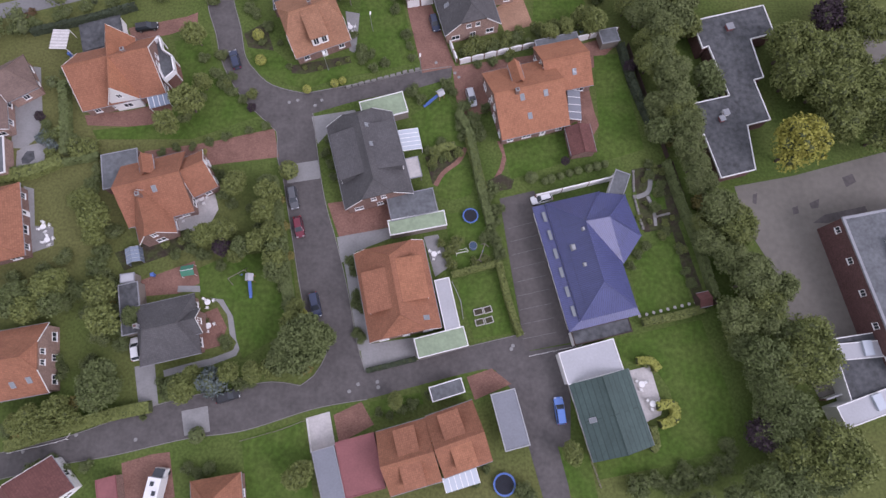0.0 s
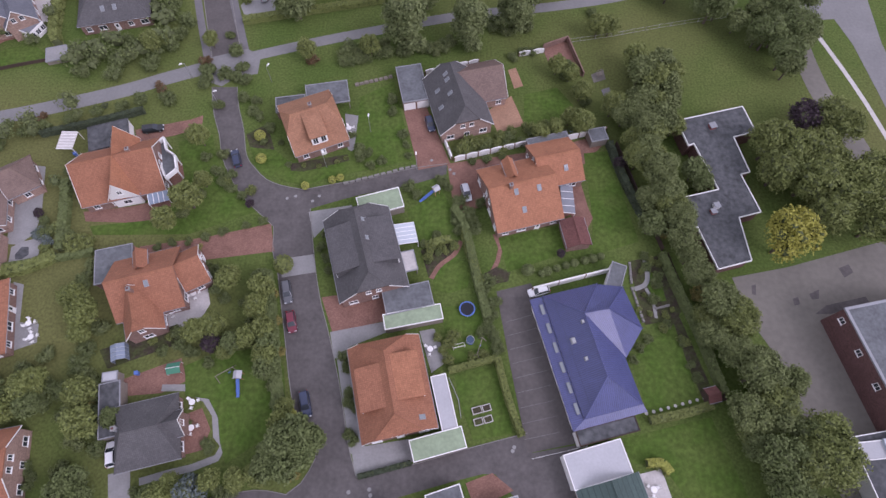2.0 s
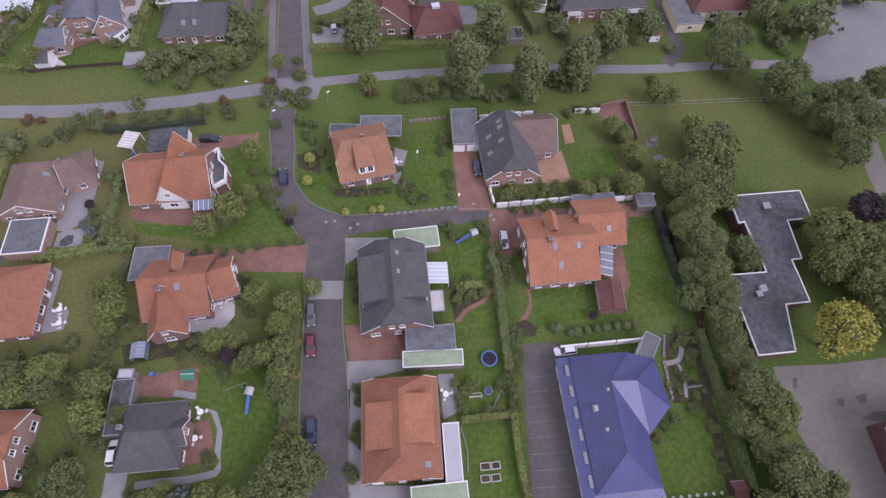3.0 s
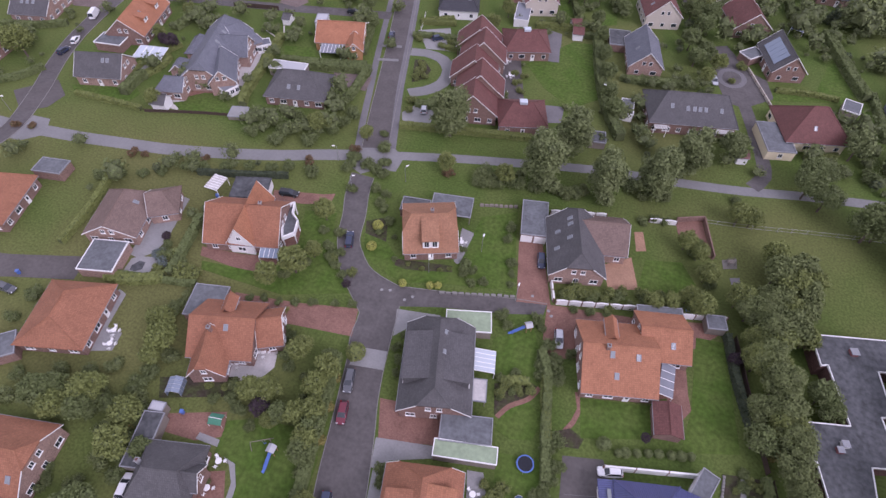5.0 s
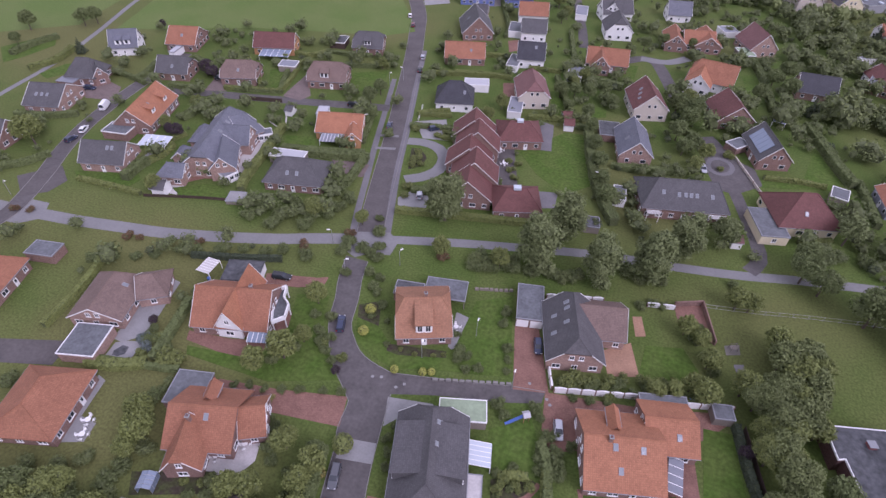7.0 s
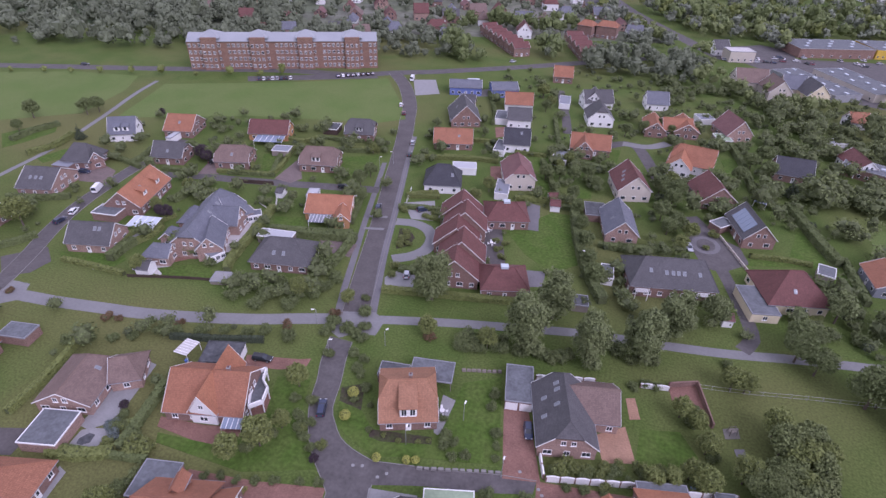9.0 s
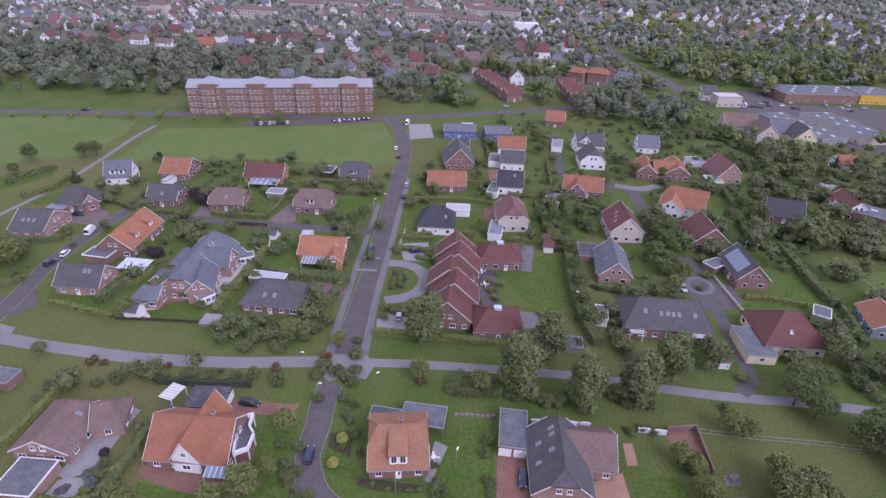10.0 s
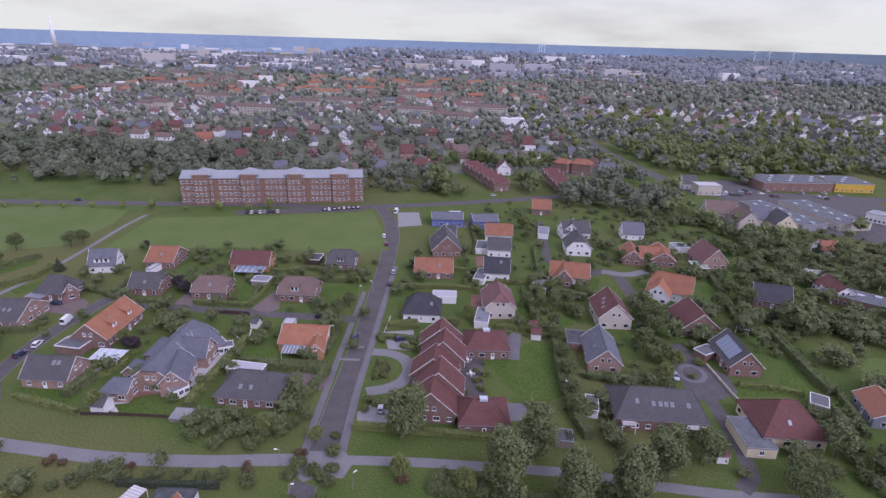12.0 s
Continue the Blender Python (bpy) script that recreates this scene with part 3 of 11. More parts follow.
def flat_block(name, label, rect, hgt, roof, wall, rim="lead", category="garage", group="", windows=0, door=0, lip=0.16, posts=False):
    """A flat-roofed block: walls, roof sheet, rim; with posts instead of walls, a carport."""
    cx, cy, rot, L, W = rect
    h = thing(name, pose(cx, cy, 0, 0, 0, rot), label, category, group)
    if posts:
        for sx in (-1, 1):
            for sy in (-1, 1):
                g = Geo()
                g.box((sx * (L / 2 - 0.25), sy * (W / 2 - 0.25), hgt / 2 - 0.1), (0.14, 0.14, hgt - 0.2), M["greywood"])
                part("post", g, h)
    else:
        g = Geo()
        g.prism([(-L / 2 + 0.12, -W / 2 + 0.12), (L / 2 - 0.12, -W / 2 + 0.12), (L / 2 - 0.12, W / 2 - 0.12), (-L / 2 + 0.12, W / 2 - 0.12)], 0, hgt - 0.2, M[wall])
        part("wall", g, h)
    g = Geo()
    g.box((0, 0, hgt - 0.1), (L - 0.1, W - 0.1, 0.2), M[roof])
    part("roof", g, h)
    for sx, sy, dx, dy in ((0, -1, L, lip), (0, 1, L, lip), (-1, 0, lip, W - 2 * lip), (1, 0, lip, W - 2 * lip)):
        g = Geo()
        g.box((sx * (L - lip) / 2, sy * (W - lip) / 2, hgt - 0.05), (dx, dy, 0.32), M[rim])
        part("rim", g, h)
    for k in range(windows):
        for s in (-1, 1):
            window(h, pose(-L / 2 + (k + 0.5) * L / windows, s * (W / 2 - 0.1), 1.5, 0, 0, 0 if s < 0 else 180))
    for k in range(door):
        g = Geo()
        w = W / door
        g.box((L / 2 - 0.08, -W / 2 + (k + 0.5) * w, 1.1), (0.1, min(2.6, w - 0.4), 2.1), M["paint"])
        part("garage_door", g, h)
    return h


def lean_canopy(name, label, rect, h0, h1, bars=5, material="canopy"):
    """A glazed lean-to on white bars; falls along its y."""
    cx, cy, rot, L, W = rect
    h = thing(name, pose(cx, cy, 0, 0, 0, rot), label, "patio canopy")
    for k in range(bars):
        g = Geo()
        x = -L / 2 + k * L / bars
        w = L / bars
        g.shell([[(x + 0.05, -W / 2, h0), (x + w - 0.05, -W / 2, h0), (x + w - 0.05, W / 2, h1), (x + 0.05, W / 2, h1)]], M[material], 0.05)
        part("pane", g, h)
    for k in range(bars + 1):
        g = Geo()
        x = -L / 2 + k * L / bars
        g.shell([[(x - 0.05, -W / 2, h0 + 0.05), (x + 0.05, -W / 2, h0 + 0.05), (x + 0.05, W / 2, h1 + 0.05), (x - 0.05, W / 2, h1 + 0.05)]], M["paint"], 0.12)
        part("bar", g, h)
    for sx in (-1, 1):
        g = Geo()
        g.box((sx * (L / 2 - 0.06), -W / 2 + 0.06, h0 / 2 - 0.05), (0.1, 0.1, h0 - 0.1), M["paint"])
        part("post", g, h)
    return h


# ---- ground cover
_lift = [0.02]


def layer():
    """Each sheet lies a little above the last, so that none share a plane."""
    _lift[0] += 0.0003
    return _lift[0]


PATCHES = []


def patch(name, label, outline, material, category="ground", thick=0.05, z=None):
    """A paved or planted area laid on the ground."""
    a = sum(p[0] * q[1] - q[0] * p[1] for p, q in zip(outline, outline[1:] + outline[:1]))
    if a < 0:
        outline = outline[::-1]
    PATCHES.append(outline)
    z = layer() if z is None else z
    g = Geo()
    g.prism(outline, z - thick, z, M[material], base=False)
    return single(category.replace(" ", "_"), g, label, category, "structure")


def smooth_line(pts, step=2.5):
    """A line through the points, rounded at the bends."""
    out = []
    n = len(pts)
    for i in range(n - 1):
        p0, p1, p2, p3 = (Vector(pts[max(0, min(n - 1, j))]) for j in (i - 1, i, i + 1, i + 2))
        m = max(1, int((p2 - p1).length / step))
        for k in range(m):
            t = k / m
            out.append(0.5 * ((2 * p1) + (p2 - p0) * t + (2 * p0 - 5 * p1 + 4 * p2 - p3) * t * t + (3 * p1 - p0 - 3 * p2 + p3) * t ** 3))
    out.append(Vector(pts[-1]))
    return out


def offset_line(line, d):
    res = []
    for i, p in enumerate(line):
        t = (line[min(i + 1, len(line) - 1)] - line[max(i - 1, 0)]).normalized()
        res.append(p + Vector((-t.y, t.x)) * d)
    return res


def strip(name, label, pts, width, material, category="road", kerb=False, z=None, step=2.5):
    """A road or path along a line, with raised kerbs where it has them."""
    line = smooth_line(pts, step)
    z = layer() if z is None else z
    g = Geo()
    lft, rgt = offset_line(line, width / 2), offset_line(line, -width / 2)
    for i in range(len(line) - 1):
        g.face([(*rgt[i], z), (*rgt[i + 1], z), (*lft[i + 1], z), (*lft[i], z)], M[material])
    ob = single(name, g, label, category, "structure")
    if kerb:
        for s in (-1, 1):
            k = Geo()
            a, b = offset_line(line, s * width / 2), offset_line(line, s * (width / 2 + 0.14))
            for i in range(len(line) - 1):
                q = [(*a[i], z + 0.1), (*a[i + 1], z + 0.1), (*b[i + 1], z + 0.1), (*b[i], z + 0.1)]
                k.face(q if s > 0 else q[::-1], M["kerb"])
                for e, f in ((a, 1), (b, -1)):
                    w = [(*e[i], 0), (*e[i], z + 0.1), (*e[i + 1], z + 0.1), (*e[i + 1], 0)]
                    k.face(w if f * s > 0 else w[::-1], M["kerb"])
            single("kerb", k, "low grey kerb stones along the road", "kerb", "structure")
    return ob

# ---------------------------------------------------------------- ground, roads, paving
g = Geo()
g.face([(-4800, -1500, 0), (4800, -1500, 0), (4800, 4800, 0), (-4800, 4800, 0)], M["grass"])
single("ground", g, "green grassland with bare and yellowed spots", "ground", "structure")

def kerb_line(pts, side=1):
    """Low kerb stones along one edge of a road."""
    line = smooth_line(pts, 1.6)
    a, b = line, offset_line(line, side * 0.13)
    k = Geo()
    for i in range(len(line) - 1):
        q = [(*a[i], 0.1), (*a[i + 1], 0.1), (*b[i + 1], 0.1), (*b[i], 0.1)]
        k.face(q if side > 0 else q[::-1], M["kerb"])
        for e, f in ((a, 1), (b, -1)):
            w = [(*e[i], 0), (*e[i], 0.1), (*e[i + 1], 0.1), (*e[i + 1], 0)]
            k.face(w if f * side > 0 else w[::-1], M["kerb"])
    single("kerb", k, "low grey kerb stones along the road", "kerb", "structure")


def rounded(pts, step=1.6):
    return [(p.x, p.y) for p in smooth_line(pts, step)]


LANE_W = [(-51.5, 87.2), (-49.8, 79.6), (-47.7, 73.9), (-46.2, 68.2), (-44.1, 63.9), (-41.3, 59.5), (-38.0, 55.8), (-35.4, 53.4), (-33.2, 51.2), (-32.6, 45.5), (-31.2, 41.4)]
LANE_E = [(-45.9, 87.2), (-44.7, 81.5), (-42.7, 75.2), (-41.1, 68.4), (-39.0, 65.3), (-36.2, 62.4), (-32.8, 60.8), (-28.1, 59.7)]
STREET_W = [(-31.2, 41.4), (-29.8, 34.9), (-28.3, 28.1), (-26.7, 20.5), (-25.2, 15.4), (-22.9, 12.6), (-20.8, 9.6), (-20.9, 7.3), (-23.0, 3.5), (-25.3, 1.8)]
STREET_E = [(-26.3, 55.2), (-25.1, 47.9), (-23.8, 40.7), (-22.4, 34.9), (-20.9, 30.3), (-19.6, 25.9), (-18.1, 20.5), (-16.9, 15.2), (-15.7, 9.6), (-14.0, 4.3)]
SIDE_N = [(-28.1, 59.7), (-21.3, 61.1), (-13.2, 62.8), (-5.1, 64.8), (1.9, 65.9)]
SIDE_S = [(1.7, 63.2), (-6.8, 60.5), (-17.0, 58.2), (-26.3, 55.2)]
SOUTH_N = [(-25.3, 1.8), (-30.5, 2.5), (-38.4, 1.2), (-46.2, -0.3), (-53.8, -2.6), (-64.0, -6.3), (-76.1, -9.3), (-92.0, -13.0)]
SOUTH_NE = [(-14.0, 4.3), (-5.0, 6.1), (4.6, 8.6), (14.9, 11.0)]
SOUTH_S = [(-92.0, -17.2), (-75.3, -13.4), (-66.2, -11.2), (-56.6, -9.6), (-44.4, -6.9), (-34.7, -5.6), (-24.2, -2.4), (-19.3, -1.3), (-13.4, -0.4), (-2.5, 2.4), (4.5, 4.1), (9.1, 4.6), (12.0, 1.1)]
patch("road_1", "grey worn asphalt lane that widens to a fork", rounded(LANE_W) + [(-23.8, 40.7), (-25.1, 47.9), (-26.3, 55.2)] + rounded(LANE_E)[::-1], "asphalt", "road")
patch("road_1b", "grey worn asphalt residential street", rounded(STREET_W) + [p for p in rounded(STREET_E)[::-1] if p[1] < 43], "asphalt", "road")
patch("side_lane", "grey asphalt lane past the garages", rounded(SIDE_N) + rounded(SIDE_S), "asphalt", "road")
patch("road_2", "grey asphalt street between gardens", rounded(SOUTH_N)[::-1] + rounded(SOUTH_NE) + rounded(SOUTH_S)[::-1], "asphalt", "road")
for pts, sd in ((LANE_W, -1), (LANE_E, 1), (STREET_W, -1), (STREET_E, 1), (SIDE_N, 1), (SOUTH_N, -1), (SOUTH_NE, 1), (SOUTH_S[:9], -1)):
    kerb_line(pts, sd)
patch("road_3", "asphalt lane beside a parking strip", [(12.0, 1.1), (14.6, -8.3), (17.1, -18.0), (21.5, -18.0), (20.7, -11.9), (19.5, -6.5), (17.9, 0.2), (15.7, 7.0), (14.9, 11.0), (9.1, 4.6)], "asphalt", "road")
strip("road_4", "long straight asphalt road with patched surface", [(-47.8, 89.7), (-50.5, 99.6), (-53.7, 111.2), (-57.9, 127.3), (-62.9, 146.2), (-69.2, 168.5), (-76.8, 195.5), (-85.3, 222.5)] + [(-92.7, 244.4), (-105.2, 269.0), (-118.2, 286.8)], 6.6, "asphalt2", kerb=True)
strip("pavement", "grey paved footway along the straight road", [(-44.0, 92.9), (-47.9, 105.6), (-53.2, 122.9), (-58.0, 140.8), (-63.2, 159.9), (-69.5, 182.6), (-76.0, 207.3)], 2.0, "footway", "pavement")
strip("pavement_2", "grey paved footway on the verge", [(-53.0, 92.8), (-56.8, 104.8), (-61.1, 119.9), (-66.2, 137.5), (-71.4, 156.7), (-77.6, 179.3)], 1.8, "footway", "pavement")
strip("path_west", "grey asphalt foot and cycle path across the green strip", [(-159.9, 72.6), (-143.7, 72.6), (-130.5, 73.9), (-121.5, 74.9), (-110.8, 76.6), (-98.3, 78.7), (-84.4, 82.3), (-70.7, 86.6), (-63.0, 89.7), (-53.3, 93.2)], 3.9, "path", "path")
patch("path_plaza", "pale paved crossing of path and side road", [(-134.3, 77.9), (-140.5, 77.5), (-146.2, 72.8), (-142.2, 68.2), (-135.2, 68.5), (-130.9, 72.5)], "path", "path")
strip("path_east", "grey asphalt foot and cycle path across the green strip", [(-45.4, 95.9), (-28.9, 100.8), (-11.0, 105.3), (6.8, 109.3), (25.6, 111.7), (40.0, 114.1), (54.1, 117.4), (72.6, 120.8), (88.8, 124.1)], 3.0, "path", "path")
strip("drive_court", "asphalt drive to the houses beyond the path", [(42.0, 116.1), (44.9, 121.4), (44.5, 128.4), (42.8, 137.5), (40.1, 150.0), (37.1, 160.9)], 3.6, "asphalt", "road")
patch("court", "asphalt turning court with a round bed", [(28.8, 176.9), (32.2, 159.0), (35.2, 149.5), (40.1, 148.5), (48.1, 155.9), (46.4, 164.5), (41.7, 167.5), (34.8, 180.0)], "asphalt", "road")
strip("court_ring", "paved ring round a planted bed", [(33.0, 162.0), (33.6, 159.4), (36.0, 157.9), (38.8, 159.2), (40.0, 162.2), (39.2, 165.2), (36.6, 166.6), (33.9, 165.2), (33.0, 162.0)], 1.5, "footway", "path", step=0.5)
patch("crossing_paving", "pale paved crossing of path and street", [(-54.8, 89.7), (-54.4, 95.8), (-45.1, 98.8), (-41.6, 96.5), (-41.7, 91.1), (-46.6, 90.1), (-49.4, 87.4)], "path", "path")
strip("road_5", "narrow asphalt street between brick houses", [(-141.8, 63.2), (-141.0, 72.2), (-145.8, 86.4), (-151.6, 99.4), (-155.8, 111.9), (-158.4, 125.5), (-159.8, 137.6), (-160.5, 147.8), (-161.4, 158.8), (-161.8, 169.1)], 5.0, "asphalt", kerb=True)
strip("road_6", "grey asphalt side street", [(-154.4, 138.9), (-139.5, 143.5), (-119.2, 147.5), (-95.5, 152.6), (-80.1, 156.2), (-70.5, 158.3)], 4.6, "asphalt")
strip("road_7", "wide road along the big brick building", [(-425.7, 174.6), (-343.5, 204.8), (-292.3, 222.9), (-234.7, 243.7), (-176.6, 265.8), (-138.4, 274.6), (-118.2, 286.8), (-93.5, 300.9), (-52.1, 329.0), (-17.2, 355.3), (13.6, 377.6)], 8.0, "asphalt")
strip("road_8", "busy main road lined with trees", [(-102.4, 839.8), (-45.3, 659.3), (-27.0, 604.0), (-1.6, 529.2), (26.5, 466.6), (50.4, 418.8), (64.0, 398.0), (92.7, 403.4), (117.6, 411.1), (152.6, 420.3), (175.6, 426.3), (210.0, 434.0)], 11.0, "asphalt", "road")
strip("field_path", "straight pale track beside the meadow", [(-193.3, 91.9), (-198.2, 117.4), (-201.3, 144.1), (-209.1, 173.5), (-219.4, 205.0), (-224.1, 225.1)], 2.2, "path", "path")
patch("meadow", "broad mown green meadow", [(-204.1, 177.6), (-210.0, 199.7), (-217.2, 222.7), (-164.6, 247.7), (-117.7, 276.2), (-97.8, 245.1), (-86.7, 224.2), (-96.8, 215.6), (-151.8, 201.5)], "field", "meadow")
patch("meadow_west", "broad green meadow with rough edges", [(-375.6, 172.7), (-274.0, 221.1), (-238.7, 227.9), (-227.9, 208.2), (-221.6, 176.0), (-285.8, 126.4)], "field", "meadow")
strip("east_road", "pale gravel road beside trees", [(94.6, 47.3), (91.4, 67.0), (89.3, 75.7), (87.2, 85.4), (86.6, 98.3), (87.4, 111.5)], 5.0, "sandlot", "road")

# paving round the near houses
patch("lane_crossing", "pale concrete crossing over the lane", [(-31.0, 44.0), (-24.7, 45.0), (-23.8, 41.2), (-30.3, 40.1)], "concrete", "road")
patch("corner_road", "asphalt junction at the end of the path", [(75.5, 121.0), (78.4, 127.5), (86.0, 150.0), (125.0, 150.0), (125.0, 118.0), (108.0, 114.0), (106.5, 99.0), (108.0, 70.0), (101.5, 70.0), (99.5, 99.0), (97.6, 107.4), (94.5, 107.2), (89.8, 108.8), (86.0, 111.4), (78.5, 115.0)], "path", "road")
strip("verge_path", "pale narrow footway beside a grass verge", [(90.1, 108.7), (93.7, 95.1), (96.7, 81.2), (99.5, 62.0)], 1.1, "pale", "path")
patch("garage_apron", "pale concrete apron before a garage", [(-26.5, 54.5), (-17.8, 56.0), (-16.4, 53.5), (-22.0, 52.2), (-24.9, 48.5)], "concrete", "driveway")
patch("drive_1", "red clinker drive in front of an orange house", [(1.9, 65.9), (21.3, 69.0), (32.8, 72.3), (36.2, 71.0), (31.1, 65.6), (8.8, 61.7), (9.6, 55.9), (5.2, 53.8), (2.8, 57.9)], "redpave", "driveway")
patch("drive_2", "red clinker drive beside a dark-roofed house", [(-7.7, 80.5), (-2.9, 82.2), (2.6, 65.9), (-4.2, 64.4)], "redpave", "driveway")
patch("drive_2b", "red clinker drive beside a dark-roofed house", [(-7.5, 83.1), (-3.6, 84.1), (-1.6, 70.1), (-4.5, 68.8)], "redpave", "driveway")
patch("terrace_1", "orange-brown paved terrace behind a house", [(11.2, 80.0), (16.7, 84.1), (19.1, 75.9), (13.1, 73.9)], "tanpave", "terrace")
patch("drive_3", "long red clinker driveway", [(-59.1, 47.0), (-46.5, 48.9), (-33.8, 51.9), (-32.4, 45.7), (-44.9, 44.1), (-58.4, 42.0)], "redpave", "driveway")
patch("white_terrace", "pale slab terrace with white garden furniture", [(-51.1, 32.9), (-47.7, 34.7), (-48.1, 37.8), (-44.3, 38.4), (-43.2, 34.9), (-44.5, 31.7), (-47.7, 30.2), (-50.4, 29.9)], "pale", "terrace")
patch("drive_4", "red clinker forecourt of a garage", [(-22.3, 36.0), (-10.3, 37.7), (-9.5, 31.4), (-19.7, 29.0)], "redpave", "driveway")
patch("apron_2", "grey concrete drive to a house", [(-20.2, 29.2), (-10.2, 31.1), (-9.0, 29.4), (-16.6, 26.3), (-16.1, 24.6), (-19.1, 24.3)], "concrete", "driveway")
patch("front_strip", "grey slab strip along a house front", [(-18.6, 24.3), (-16.8, 25.0), (-13.9, 13.0), (-12.6, 8.4), (-15.2, 8.0), (-16.7, 15.2)], "concrete", "driveway")
patch("apron_3", "grey paved parking space", [(-15.1, 8.9), (-5.3, 10.3), (-4.3, 6.8), (-14.1, 4.5)], "concrete", "driveway")
patch("parking", "worn asphalt parking strip with faint bay lines", [(10.9, 36.9), (17.6, 38.5), (19.9, 33.6), (23.6, 11.5), (24.0, 9.5), (14.7, 7.8), (12.7, 22.6)], "asphalt2", "parking")
patch("forecourt", "dark asphalt forecourt beside a hall", [(15.2, 7.8), (23.9, 9.2), (22.4, 1.1), (21.8, -8.3), (19.4, -9.2), (17.3, -2.7)], "asphalt", "parking")
patch("yard", "sandy gravel yard with dark stains", [(56.6, 39.3), (68.0, 41.4), (91.4, 47.6), (100.5, 39.3), (85.9, 22.4), (75.6, 7.9), (68.8, 9.9), (62.9, 10.9), (61.7, 22.5), (57.7, 31.3)], "sandlot", "yard")
patch("yard_2", "sandy gravel strip behind the white walls", [(62.4, 7.9), (66.8, 9.9), (71.1, 5.9), (71.2, 1.0), (66.0, -0.4)], "sandlot", "yard")
patch("drive_5", "grey concrete drive to a carport", [(-55.1, 5.2), (-51.6, 5.9), (-50.0, -1.2), (-53.2, -2.2)], "concrete", "driveway")
patch("brick_terrace", "red clinker terrace beside a grey-roofed house", [(-45.4, 14.2), (-41.4, 15.8), (-39.3, 12.2), (-40.2, 8.9), (-43.9, 7.9)], "redpave", "terrace")
patch("brick_yard", "red clinker yard with a play tent", [(-57.1, 20.6), (-46.6, 24.6), (-45.0, 20.5), (-49.0, 18.4), (-55.7, 17.9)], "redpave", "terrace")
strip("garden_path", "curved grey garden path", [(-49.1, 19.3), (-44.9, 19.3), (-41.0, 17.3), (-38.9, 14.7), (-38.1, 11.1), (-36.7, 9.6), (-37.5, 7.6), (-41.4, 6.1), (-45.8, 5.1), (-49.7, 4.0)], 1.2, "concrete", "path")
patch("pale_drive", "pale concrete drive beside a lawn", [(-24.0, -3.6), (-19.9, -2.5), (-18.6, -8.2), (-22.8, -9.3)], "pale", "driveway")
patch("crossing", "light grey paved crossing", [(-45.8, -2.4), (-41.3, -1.5), (-40.4, -5.8), (-44.8, -6.5)], "concrete", "driveway")
patch("drive_6", "red clinker drive with a parked camper", [(-55.0, -10.9), (-50.1, -9.5), (-47.0, -9.1), (-45.2, -16.3), (-53.5, -17.6)], "redpave", "driveway")
patch("drive_7", "reddish paved drive before a house", [(-19.2, -3.1), (-14.4, -0.9), (-12.1, -4.7), (-18.0, -7.8)], "redpave", "driveway")
patch("apron_4", "reddish patched asphalt at the lane's corner", [(4.1, 3.3), (8.6, 4.8), (12.0, 2.1), (5.5, -0.6)], "redpave", "driveway")
patch("gravel_plot", "dark gravel round a terrace", [(-20.7, 79.4), (-17.3, 78.7), (-15.3, 72.5), (-16.9, 68.4), (-19.5, 69.8)], "concrete", "terrace")
patch("terrace_red", "red clinker terrace behind a house", [(-72.3, 54.9), (-63.1, 56.0), (-55.6, 58.0), (-53.7, 53.9), (-61.6, 52.3), (-71.3, 52.7)], "redpave", "terrace")
patch("terrace_east", "red clinker terrace under a balcony", [(-56.4, 60.6), (-55.8, 67.2), (-54.1, 66.5), (-53.2, 63.2), (-54.7, 59.9)], "redpave", "terrace")
patch("drive_8", "red clinker drive with a parked car", [(-66.4, 75.3), (-54.5, 78.1), (-52.2, 79.2), (-51.9, 76.0), (-57.6, 73.7), (-65.1, 72.3)], "redpave", "driveway")
patch("slab_terrace", "grey slab terrace with white chairs", [(-81.6, 39.7), (-79.5, 39.1), (-77.9, 31.6), (-74.3, 31.3), (-73.6, 27.7), (-78.1, 26.0), (-80.0, 31.6)], "concrete", "terrace")
patch("slab_path", "grey slab path round a brown-roofed house", [(-85.3, 66.2), (-83.2, 65.9), (-80.9, 55.5), (-81.8, 51.1), (-85.1, 50.5), (-85.4, 58.1)], "concrete", "path")
patch("terrace_or", "red clinker terrace behind an orange house", [(25.3, 60.4), (29.7, 61.7), (30.6, 55.2), (31.3, 52.5), (29.3, 49.0), (26.8, 53.4), (25.1, 52.5)], "redpave", "terrace")
strip("garden_path_2", "narrow red garden path", [(11.2, 49.1), (12.2, 46.0), (11.5, 43.2), (10.3, 40.9)], 0.9, "redpave", "path")
patch("stone_bed", "stone-edged planting bed in a lawn", [(8.9, 40.6), (11.2, 42.0), (13.9, 40.9), (13.3, 38.9), (9.9, 38.3)], "soil", "bed")
patch("mosaic_terrace", "pale terrace with planters", [(33.1, 4.4), (36.8, 5.2), (38.3, -1.8), (37.9, -3.2), (35.1, -4.4)], "pale", "terrace")
patch("patio_hh", "grey slab patio behind an orange house", [(-3.7, 29.2), (-1.0, 29.7), (1.6, 23.7), (-1.5, 21.5)], "concrete", "terrace")
patch("west_drive", "dark asphalt drive between gardens", [(-119.0, 37.2), (-108.9, 39.3), (-92.8, 44.4), (-92.0, 38.4), (-104.4, 34.7), (-113.0, 31.6)], "asphalt2", "driveway")
